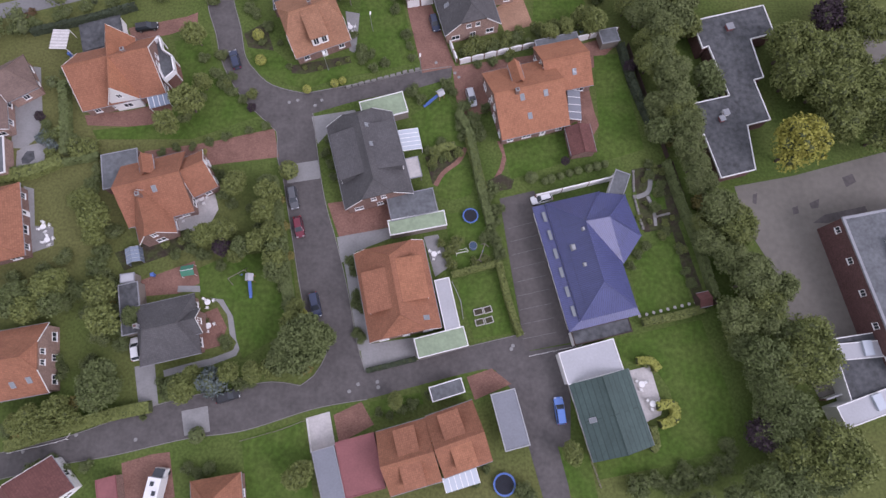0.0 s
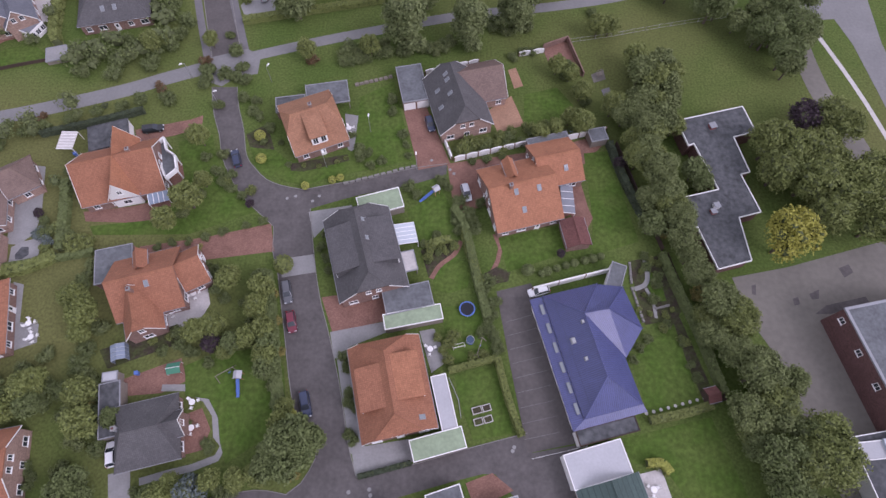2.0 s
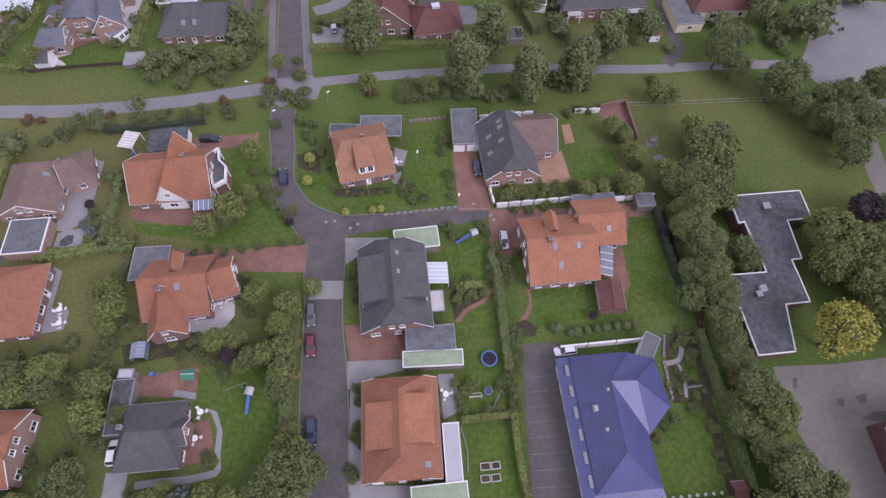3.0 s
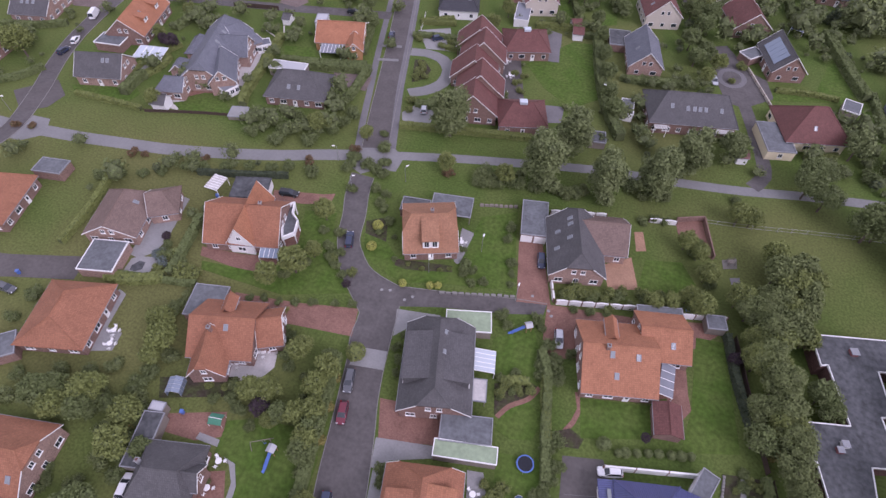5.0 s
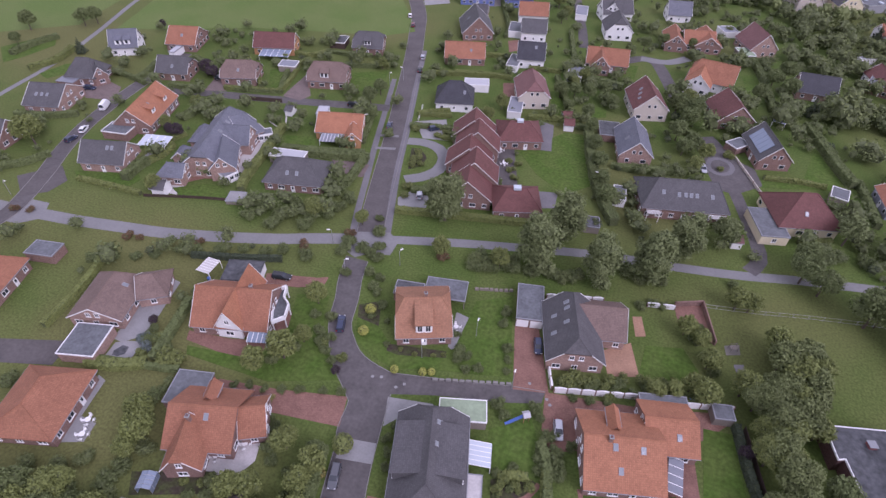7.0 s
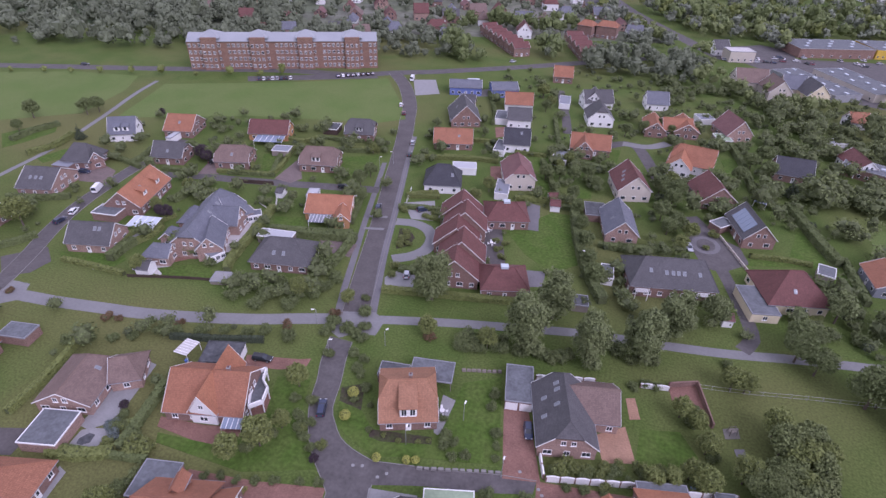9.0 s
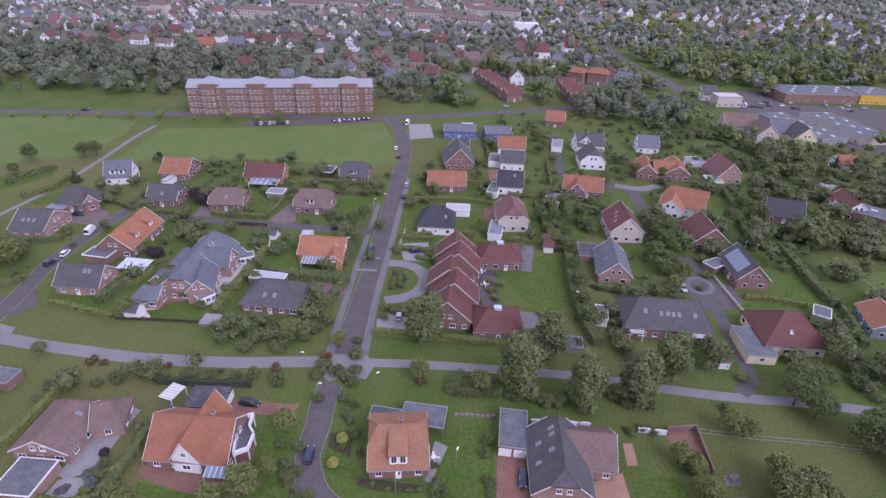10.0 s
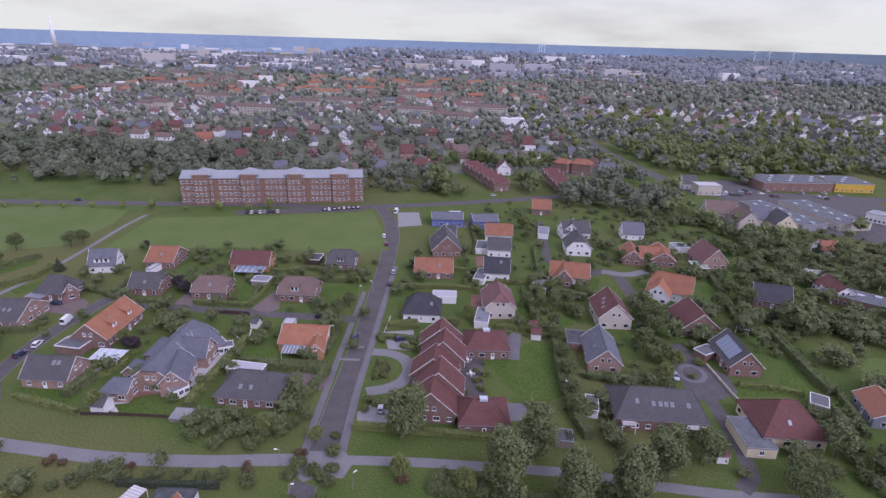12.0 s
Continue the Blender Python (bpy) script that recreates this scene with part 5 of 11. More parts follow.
flat_block("garage", "grey felt-roofed double garage", (-5.8, 34.8, 12.6, 9.0, 4.9), 2.7, "bitumen", "brick")
flat_block("garage", "mossy green felt-roofed garage beside a grey one", (-4.8, 31.2, 10.9, 10.8, 3.0), 2.6, "greenfelt", "greywood", rim="paint")
flat_block("garage", "mossy green felt-roofed garage with white rim", (-11.7, 55.2, 15.8, 8.9, 4.7), 2.6, "greenfelt", "greywood", rim="paint")
lean_canopy("patio_canopy", "white and blue striped patio canopy", (-6.4, 48.2, 102.0, 4.4, 4.0), 2.3, 2.8, 5)
flat_block("patio_roof", "lilac-grey patio roof on posts", (-5.9, 42.3, 12.9, 3.1, 4.3), 2.5, "pale", "greywood", category="patio roof", posts=True)

# the orange half-hipped house
r_hh = (-8.3, 18.4, 102.0, 16.4, 12.9)
h = house("house", "orange half-hipped brick house with long dormers", r_hh, 3.0, 8.0, "orange", "brick", (3.0, 0.35, 3.0, 0.35), lights=((0.05, -1, 0.55), (0.5, -1, 0.62), (-0.75, -1, 0.35)))
shed_dormer(h, r_hh, 3.0, 8.0, 0.0, 1, 7.0, 0.2, 0.8, "orange", "orange")
# eastern dormer in the brighter tile: the sunlit side put into its colour
shed_dormer(h, r_hh, 3.0, 8.0, 0.1, -1, 7.5, 0.2, 0.85, "bright_orange", "orange")
flat_block("patio_roof", "long white sheet patio roof", (0.7, 16.0, 102.4, 9.4, 2.8), 2.6, "whitesheet", "white", rim="paint", category="patio roof")
flat_block("garage", "mossy green felt-roofed double garage", (-0.4, 9.2, 14.2, 9.1, 3.6), 2.7, "greenfelt", "brick", rim="paint")

# the blue-roofed building
h = thing("blue_roofed_building", pose(27.4, 24.7, 0, 0, 0, 103.6), "long white building with ribbed blue roof and skirt roof", "building")
nw, sw, se, ne = (11.5, 6.0, 3.9), (-10.9, 6.2, 3.9), (-10.9, -4.4, 3.6), (11.5, -4.6, 3.6)
rn, rs_ = (5.5, 1.2, 8.3), (-5.7, 1.4, 8.3)
bn, bt, bs, ba = (9.8, -9.2, 3.3), (1.5, -9.6, 3.3), (-2.8, -4.7, 3.5), (5.4, -3.5, 7.5)
for faces, nm in (([[nw, sw, rs_, rn], [sw, se, rs_], [se, ne, rn, rs_], [ne, nw, rn]], "roof"),
                  ([[(11.6, 8.3, 3.1), (-12.2, 8.4, 3.1), (-10.9, 6.2, 3.6), (11.5, 6.0, 3.6)], [(-12.2, 8.4, 3.1), (-12.2, -4.8, 3.1), (-10.9, -4.4, 3.55), (-10.9, 6.2, 3.6)]], "skirt_roof"),
                  ([[bt, bn, ba], [bn, (11.3, -4.7, 3.65), rn, ba], [bs, bt, ba], [bs, ba, rn]], "bay_roof")):
    g = Geo()
    g.shell(faces, M["blue"], 0.2, M["blue"])
    part(nm, g, h)
for a, b in ((rn, rs_), (rn, nw), (rn, ne), (rs_, sw), (rs_, se), (rn, ba), (ba, bn), (ba, bt)):
    g = Geo()
    g.tube(Vector(a) + Vector((0, 0, 0.03)), Vector(b) + Vector((0, 0, 0.03)), 0.12, 0.12, M["blue"], 6)
    part("ridge_cap", g, h)
g = Geo()
g.prism([(-11.6, -4.1), (11.2, -4.2), (11.2, 7.7), (-11.6, 7.8)], 0, 3.1, M["white"])
g.prism([(-10.7, -4.0), (11.1, -4.1), (11.1, 5.7), (-10.7, 5.9)], 3.08, 3.75, M["white"])
part("wall", g, h)
g = Geo()
g.prism([(-2.2, -4.15), (1.6, -9.0), (9.5, -8.7), (10.8, -4.25)], 0, 3.2, M["white"])
part("bay_wall", g, h)
for k in range(6):
    g = Geo()
    g.box((-8.9 + k * 3.6, 6.75, 3.62), (1.9, 0.62, 0.14), M["rooflight"])
    part("skylight", g, h, "pale sloping strip window")
for x, y, w in ((1.8, 4.0, 1.1), (-1.8, 3.2, 0.7), (4.2, 1.9, 0.6)):
    g = Geo()
    z = 8.3 - (y - 1.3) * 0.92
    g.box((x, y, z), (w, w * 0.8, 0.7), M["lead"])
    g.box((x, y, z + 0.4), (w * 0.7, w * 0.5, 0.16), M["metal"])
    part("vent", g, h)
for k in range(7):
    window(h, pose(-9.6 + k * 3.2, 7.8, 1.5, 0, 0, 180), 1.7, 1.25)
for k in range(3):
    window(h, pose(-11.62, -2.2 + k * 3.6, 1.5, 0, 0, -90), 1.7, 1.25)
flat_block("annex", "dark flat-roofed annex with white rim", (33.2, 38.6, 68.5, 5.5, 2.9), 3.0, "bitumen", "white", category="annex")
flat_block("entrance_roof", "dark canopy roof at the building's foot", (27.9, 11.0, 13.2, 10.6, 2.6), 2.8, "blackfelt", "white", category="annex", rim="darkwood")
flat_block("annex", "white sheet-roofed link building", (25.5, 5.8, 14.5, 10.1, 5.6), 3.2, "whitesheet", "white", rim="paint", category="annex")
h = house("hall", "dark green sheet-roofed hall", (28.3, -3.0, 104.6, 13.0, 10.7), 3.2, 5.4, "greenroof", "beige", category="hall", group="", trim=False, lights=((0.0, 1, 0.35),))

# the pair of orange houses south of the lane
r_k1 = (-5.8, -9.6, 15.4, 8.8, 10.4)
h = house("house", "orange tiled half of a brick pair with dormers", r_k1, 3.0, 7.6, "orange", "brick", trim=False)
shed_dormer(h, r_k1, 3.0, 7.6, 0.1, 1, 3.2, 0.15, 0.85, "orange", "orange")
shed_dormer(h, r_k1, 3.0, 7.6, 0.05, -1, 3.2, 0.15, 0.85, "orange")
r_k2 = (2.5, -6.8, 18.7, 8.5, 10.3)
h = house("house", "orange tiled half of a brick pair with dormers", r_k2, 3.0, 7.6, "orange", "brick", trim=False)
shed_dormer(h, r_k2, 3.0, 7.6, -0.1, 1, 3.2, 0.15, 0.85, "orange", "orange")
# southern dormer likewise brighter, sunlight on that slope painted by tile colour
shed_dormer(h, r_k2, 3.0, 7.6, 0.0, -1, 3.2, 0.15, 0.85, "bright_orange")
flat_block("carport", "blue-grey sheet-roofed carport on posts", (11.3, -3.8, 104.0, 9.6, 4.4), 2.6, "greysheet", "greywood", category="carport", posts=True, rim="metal")
flat_block("garage", "faded red sheet-roofed shed", (-13.9, -11.0, 104.5, 9.1, 6.7), 2.7, "redsheet", "brick", category="shed", rim="redsheet")
flat_block("garage", "blue-grey felt-roofed garage beside a shed", (-19.0, -12.7, 105.8, 9.0, 3.9), 2.7, "greysheet", "brick")
flat_block("annex", "grey flat-roofed porch with white rim", (0.6, 1.1, 16.6, 5.9, 2.6), 2.6, "bitumen", "brick", rim="paint", category="porch")
lean_canopy("conservatory_roof", "white-barred glazed conservatory roof", (2.9, -13.4, 16.2, 5.8, 2.5), 2.3, 2.8, 6)

# the houses at the southern edge
h = house("house", "orange tiled brick house with a hipped corner", (-37.0, -16.0, 99.8, 6.7, 8.3), 3.0, 7.0, "orange", "brick", (0, 1, 3.5, 0))
h = house("house", "red-brown tiled brick house", (-67.2, -15.9, 133.1, 6.8, 11.8), 3.0, 7.0, "red", "white", (0, 1, 0, 1))
flat_block("shed_roof", "dull red sheet-roofed shed", (-55.5, -14.8, 104.5, 4.0, 3.3), 2.5, "redsheet", "brick", category="shed", rim="redsheet")

# the flat-roofed black school pavilion
outline = [(51.0, 74.0), (66.0, 77.7), (67.2, 71.0), (62.2, 69.7), (63.5, 61.0), (61.5, 60.4), (63.4, 51.7), (58.8, 50.5), (59.0, 41.3), (52.3, 39.6), (50.2, 48.6), (48.5, 48.0), (47.8, 51.8), (49.1, 55.2), (56.2, 56.9), (53.5, 68.1), (52.3, 67.6)]
outline = outline[::-1]
cx, cy = sum(p[0] for p in outline) / len(outline), sum(p[1] for p in outline) / len(outline)
h = thing("pavilion", pose(cx, cy, 0), "stepped flat-roofed pavilion with dark felt and white edging", "building")
loc_out = [(x - cx, y - cy) for x, y in outline]
g = Geo()
mid = [(x * 0.985, y * 0.985) for x, y in loc_out]
g.prism(mid, 0, 3.4, M["darkbrick"])
part("wall", g, h)
g = Geo()
g.prism(loc_out, 3.35, 3.6, M["blackfelt"])
part("roof", g, h)
for a, b in zip(loc_out, loc_out[1:] + loc_out[:1]):
    va, vb = Vector(a), Vector(b)
    d = (vb - va).length
    ang = math.degrees(math.atan2(vb.y - va.y, vb.x - va.x))
    g = Geo()
    g.box(((a[0] + b[0]) / 2, (a[1] + b[1]) / 2, 3.58), (d + 0.1, 0.16, 0.42), M["paint"], ang)
    part("rim", g, h)
for px, py, w, mt in ((58.2, 72.3, 1.3, "redsheet"), (54.8, 53.0, 1.1, "paint"), (53.9, 51.7, 1.0, "redsheet")):
    g = Geo()
    g.box((px - cx, py - cy, 3.95), (w, w, 0.7), M[mt], 15)
    g.box((px - cx, py - cy, 4.33), (w * 1.15, w * 1.15, 0.1), M["lead"], 15)
    part("vent", g, h)

# the two-storey dark brick building by the yard
r_sc = (82.6, 18.9, 100.8, 27.5, 18.6)
h = flat_block("school", "dark red brick building with a flat grey roof", r_sc, 7.0, "bitumen", "darkbrick", rim="lead", category="building", lip=0.5)
for k in range(5):
    for z in (5.0,):
        window(h, pose(-r_sc[3] / 2 + 2.2 + k * (r_sc[3] - 4) / 4, r_sc[4] / 2 - 0.1, z, 0, 0, 180), 1.2, 1.2)
g = Geo()
g.box((r_sc[3] / 2 - 7.0, 2.0, 7.5), (3.0, 3.0, 1.0), M["metal"])
g.box((r_sc[3] / 2 - 14.0, 0.0, 7.4), (2.2, 2.2, 0.8), M["whitesheet"])
part("roof_hood", g, h)
for nm, rc in (("a", (71.3, 7.5, 94.8, 2.9, 8.7)), ("b", (71.3, -2.0, 108.4, 3.8, 10.1))):
    h = flat_block("workshop", "pale grey sheet-roofed workshop with a skylight", rc, 4.0, "whitesheet", "white", rim="paint", category="workshop")
    g = Geo()
    g.box((rc[3] * 0.1, -rc[4] * 0.2, 4.25), (2.6, 1.6, 0.5), M["canopy"])
    part("skylight", g, h)
flat_block("hall", "black felt flat-roofed hall", (77.1, 5.2, 98.6, 11.5, 18.0), 3.6, "blackfelt", "white", rim="paint", category="hall")

# ---------------------------------------------------------------- houses beyond the green strip, west of the straight road
h = house("house", "large grey-blue slated villa with white gables", (-106.9, 115.2, 105.2, 27.3, 13.6), 3.4, 8.8, "greyblue", "brownbrick", (1.6, 0.65, 2.0, 0.5), lights=((-0.1, -1, 0.6), (0.3, -1, 0.6), (0.1, -1, 0.4)))
wing(h, (-105.2, 125.5, 58.2, 7.8, 12.4), 3.4, 8.0, "greyblue", "brownbrick", (0, 1, 3.0, 0.1))
wing(h, (-100.3, 108.3, -59.8, 12.5, 7.5), 3.8, 7.6, "greyblue", "brownbrick", (0, 1, 0, 1))
wing(h, (-110.3, 99.0, 14.8, 7.8, 7.3), 3.0, 5.4, "greyblue", "brownbrick", (2.5, 0, 0, 1))
wing(h, (-103.2, 119.0, 15.2, 9.5, 8.0), 3.6, 8.0, "greyblue", "brownbrick", (0, 1, 0, 1), sides="b")
wing(h, (-114.6, 117.5, 105.2, 9.0, 6.0), 2.9, 5.2, "greyblue", "brownbrick", (2.0, 0, 2.0, 0))
wing(h, (-113.4, 107.0, 105.2, 6.0, 5.0), 2.9, 5.0, "greyblue", "brownbrick", (0, 1, 2.0, 0))
for lt in ((0.35, -1, 0.75), (0.55, -1, 0.7), (-0.05, -1, 0.78), (0.2, -1, 0.25)):
    roof_window(h, (-106.9, 115.2, 105.2, 27.3, 13.6), 3.4, 8.8, *lt)
flat_block("conservatory", "white glazed conservatory at a villa's end", (-98.6, 126.2, 40.0, 4.4, 3.6), 2.6, "greyblue", "white", rim="paint", category="conservatory", windows=3)
flat_block("conservatory", "white glazed conservatory with a grey roof", (-97.3, 104.3, 65.6, 4.6, 5.5), 2.6, "greysheet", "white", rim="paint", category="conservatory", windows=3)
house("garage", "small slate-roofed garage with white gable", (-109.9, 92.5, 10.5, 4.3, 4.5), 2.4, 3.8, "slate", "white", category="garage", group="", windows=False)
h = house("house", "dark grey hipped brick house with roof windows", (-77.8, 110.6, 12.0, 17.0, 12.2), 3.0, 7.8, "slate", "brick", (5.2, 0, 5.2, 0), lights=((-0.2, -1, 0.4), (0.12, -1, 0.4)))
flat_block("carport", "white sheet-roofed carport behind a house", (-85.7, 118.3, 8.2, 10.5, 4.3), 2.5, "whitesheet", "greywood", category="carport", rim="paint")
r_lg = (-78.7, 139.5, 14.7, 14.7, 13.0)
h = house("log_house", "orange roofed log house with a glazed porch", r_lg, 2.8, 6.2, "bright_orange", "timber")
wing(h, (-72.2, 134.0, -68.2, 7.0, 5.5), 2.8, 5.6, "bright_orange", "timber")
flat_block("shed", "white sheet-roofed shed beside a log house", (-88.7, 145.1, 15.9, 3.7, 5.6), 2.4, "whitesheet", "white", category="shed")
r_o4 = (-140.5, 123.5, 104.6, 20.1, 12.2)
h = house("house", "bright orange tiled brick house with white dormers", r_o4, 3.2, 8.2, "bright_orange", "brick", lights=((-0.2, -1, 0.6),))
shed_dormer(h, r_o4, 3.2, 8.2, 0.45, -1, 2.2, 0.25, 0.7, "bright_orange")
shed_dormer(h, r_o4, 3.2, 8.2, -0.35, -1, 2.2, 0.25, 0.7, "bright_orange")
flat_block("garage", "grey flat-roofed garage with white fascia", (-141.1, 111.7, 7.9, 8.4, 5.7), 2.7, "bitumen", "brick", rim="paint")
house("house", "grey tiled brick house with brick gable", (-132.6, 99.0, 14.8, 13.3, 10.4), 3.0, 7.4, "slate", "brownbrick", lights=((0.2, -1, 0.7), (0.4, -1, 0.7)))
lean_canopy("patio_canopy", "pale patio canopy on red posts", (-126.1, 110.0, 10.9, 8.5, 5.5), 2.4, 2.8, 4)
house("house", "grey tiled brick house with three roof windows", (-175.4, 120.2, 14.4, 12.3, 15.0), 3.0, 7.4, "slate", "brownbrick", lights=((-0.4, -1, 0.5), (-0.1, -1, 0.5), (0.2, -1, 0.5)))
flat_block("garage", "pale flat-roofed garage beside a brick house", (-181.0, 131.2, 7.1, 6.7, 3.5), 2.6, "greysheet", "brick")
house("house", "grey tiled brick house with a white gable", (-173.0, 96.9, 6.3, 11.4, 10.7), 3.0, 7.6, "slate", "brick", chimney=(0.2, 0.1))
h = house("house", "dark grey hipped brick house with white edging", (-178.8, 138.5, 13.3, 11.6, 11.0), 3.0, 8.0, "slate", "brick", (3.5, 0, 3.5, 0))
wing(h, (-174.0, 138.6, -36.6, 7.5, 5.4), 3.2, 6.5, "slate", "brick")
house("house", "grey tiled brick house with white gable windows", (-152.1, 152.7, 15.3, 11.8, 10.2), 3.0, 7.4, "slate", "brick", (0, 1, 1.5, 0.6), lights=((0.0, -1, 0.4),))
house("house", "grey-brown tiled brick house with half hips", (-128.6, 158.4, 18.1, 12.8, 11.0), 3.0, 7.4, "brown", "brick", (2.0, 0.5, 2.0, 0.5), lights=((0.0, -1, 0.45),))
r_11 = (-98.1, 167.8, 14.9, 14.2, 11.0)
h = house("house", "grey-brown half-hipped brick house with a dormer", r_11, 3.0, 8.0, "brown", "brick", (2.2, 0.45, 2.2, 0.45))
shed_dormer(h, r_11, 3.0, 8.0, -0.1, -1, 3.0, 0.2, 0.7, "brown")
r_w = (-183.7, 162.9, 29.0, 10.6, 10.4)
h = house("house", "white house with grey roof and two dormers", r_w, 3.2, 8.6, "greyblue", "white")
shed_dormer(h, r_w, 3.2, 8.6, -0.3, -1, 2.4, 0.2, 0.65, "greyblue")
shed_dormer(h, r_w, 3.2, 8.6, 0.3, -1, 2.4, 0.2, 0.65, "greyblue")
house("house", "orange tiled brick house with a white annex", (-166.0, 176.3, 15.2, 11.9, 14.2), 3.0, 7.6, "orange", "brick", lights=((0.0, -1, 0.5),))
flat_block("annex", "white flat-roofed annex of an orange house", (-163.9, 166.7, 7.7, 2.5, 6.9), 2.6, "whitesheet", "white", category="annex")
house("house", "dark red timber house with a glazed porch", (-130.7, 185.4, 16.9, 16.2, 10.4), 3.0, 7.2, "red", "timber")
lean_canopy("patio_canopy", "dark glazed patio canopy", (-127.0, 178.1, 15.4, 11.3, 5.7), 2.2, 2.6, 5, "solar")
r_15 = (-96.8, 199.4, 15.5, 12.2, 11.0)
h = house("house", "grey half-hipped brick house with a dormer", r_15, 3.0, 7.6, "slate", "brick", (2.2, 0.5, 2.2, 0.5))
shed_dormer(h, r_15, 3.0, 7.6, 0.0, -1, 2.6, 0.2, 0.7, "slate")

# ---------------------------------------------------------------- the row houses and the houses east of the straight road
ux, uy = -29.7, 115.2
vx, vy = -38.2, 153.8
rot_row = math.degrees(math.atan2(vy - uy, vx - ux))
dx, dy = (vx - ux), (vy - uy)
dl = math.hypot(dx, dy)
row = thing("row_house", pose(ux, uy, 0, 0, 0, rot_row), "staggered red-roofed brick row houses", "row house")
for k in range(5):
    f = (k + 0.5) / 5
    off = (0.0, -1.2, 0.9, -1.0, 0.6)[k]
    wing(row, (ux + dx * f - dy / dl * off, uy + dy * f + dx / dl * off, rot_row, dl / 5 + 0.5, 13.6), 3.0 + 0.5 * (k % 2), 9.0 + 0.8 * (k % 2), "red", "brick", sides="abcd")
for rc in ((-17.4, 120.3, 17.7, 13.0, 11.7), (-24.7, 154.8, 18.7, 13.9, 12.9)):
    h = house("corner_house", "red hipped single-storey brick wing with a grey lantern", rc, 3.2, 6.6, "red", "brick", (4.0, 0, 4.0, 0), group="corner houses of the row")
    g = Geo()
    g.box((0, 0, 6.75), (2.0, 1.6, 0.7), M["canopy"])
    part("lantern", g, h)
h = house("house", "black hipped-roof house with white walls", (-50.8, 169.6, 15.0, 13.3, 12.2), 3.2, 8.6, "black", "white", (4.5, 0, 4.5, 0), lights=((0.5, -1, 0.5),))
flat_block("garage", "white flat-roofed garage behind a house", (-46.9, 183.1, 16.3, 8.9, 5.4), 2.8, "whitesheet", "white", rim="paint")
r_18 = (-26.8, 182.7, 109.0, 14.6, 11.4)
h = house("house", "pinkish-red tiled house with half-hipped gable", r_18, 4.2, 9.2, "pink", "beige", (2.2, 0.5, 2.2, 0.5))
r_19 = (10.0, 161.1, -79.0, 16.0, 10.4)
h = house("house", "dark grey tiled house with a beige brick gable", r_19, 3.0, 7.8, "greyblue", "brownbrick", lights=((0.2, -1, 0.5),))
flat_block("garage", "dark flat-roofed garage beside a house", (2.2, 168.0, 9.7, 6.7, 8.8), 2.6, "blackfelt", "brick")
house("house", "dark red tiled house with a beige gable", (11.9, 189.4, -74.0, 15.0, 12.0), 4.0, 9.4, "red", "beige", lights=((-0.2, -1, 0.6), (0.1, -1, 0.5), (0.4, -1, 0.4)))
r_21 = (24.4, 137.4, 13.0, 23.0, 14.2)
h = house("house", "long dark grey roofed brick house with white balconies", r_21, 3.6, 8.6, "slate", "brick", (4.5, 0, 3.0, 0), lights=((-0.5, -1, 0.55), (-0.15, -1, 0.5), (0.0, -1, 0.5), (0.12, -1, 0.5), (0.25, -1, 0.5), (0.6, -1, 0.5)), trim=False)
for u, bw in ((-0.72, 3.4), (0.66, 4.6)):
    L, W = r_21[3], r_21[4]
    g = Geo()
    g.box((u * L / 2, -W / 2 - 0.5, 2.75), (bw, 1.7, 0.16), M["pale"])
    part("balcony_floor", g, h)
    for k in range(9):
        g = Geo()
        g.box((u * L / 2 + (k / 8 - 0.5) * (bw - 0.1), -W / 2 - 1.28, 3.3), (0.07, 0.07, 1.0), M["paint"])
        part("baluster", g, h)
    g = Geo()
    g.box((u * L / 2, -W / 2 - 1.28, 3.82), (bw + 0.1, 0.1, 0.09), M["paint"])
    part("handrail", g, h)
    for k in (-1, 1):
        g = Geo()
        g.box((u * L / 2 + k * (bw / 2 - 0.1), -W / 2 - 1.2, 1.33), (0.16, 0.16, 2.66), M["paint"])
        part("post", g, h)
flat_block("carport", "dark flat-roofed carport with white rim", (8.8, 134.1, 4.1, 3.5, 6.8), 2.5, "bitumen", "white", rim="paint", category="carport")
r_22 = (49.3, 172.7, -75.2, 15.2, 10.4)
h = house("house", "grey tiled brick house with a solar collector", r_22, 3.2, 8.2, "slate", "brick")
a22 = math.degrees(math.atan2(5.0, r_22[4] / 2))
g = Geo()
for k in range(5):
    g.box(((k - 2) * 2.0, 0, 0.12), (1.92, r_22[4] * 0.42, 0.1), M["solar"])
g.move(pose(0, -r_22[4] / 4, 5.75) @ pose(0, 0, 0, a22))
part("solar_collector", g, h)
h = house("house", "red hipped bungalow with cream walls and white gable", (54.8, 142.0, 14.5, 16.0, 15.0), 3.2, 9.2, "red", "cream", (6.6, 0, 6.0, 0.12), lights=((-0.1, -1, 0.4),))
flat_block("garage", "cream garage with a dark flat roof", (46.8, 134.6, 13.9, 7.2, 11.9), 2.8, "bitumen", "cream", windows=1)
house("house", "dark red tiled house with white gable windows", (39.4, 193.8, -73.6, 14.2, 12.7), 3.0, 8.2, "red", "brick")
r_25 = (34.0, 219.0, -9.6, 16.0, 12.5)
h = house("house", "orange tiled white villa with a broad gable", r_25, 3.4, 9.0, "orange", "white", (2.5, 0.4, 0, 1))
wing(h, (29.6, 215.5, -99.2, 14.8, 9.6), 3.4, 7.6, "bright_orange", "white")
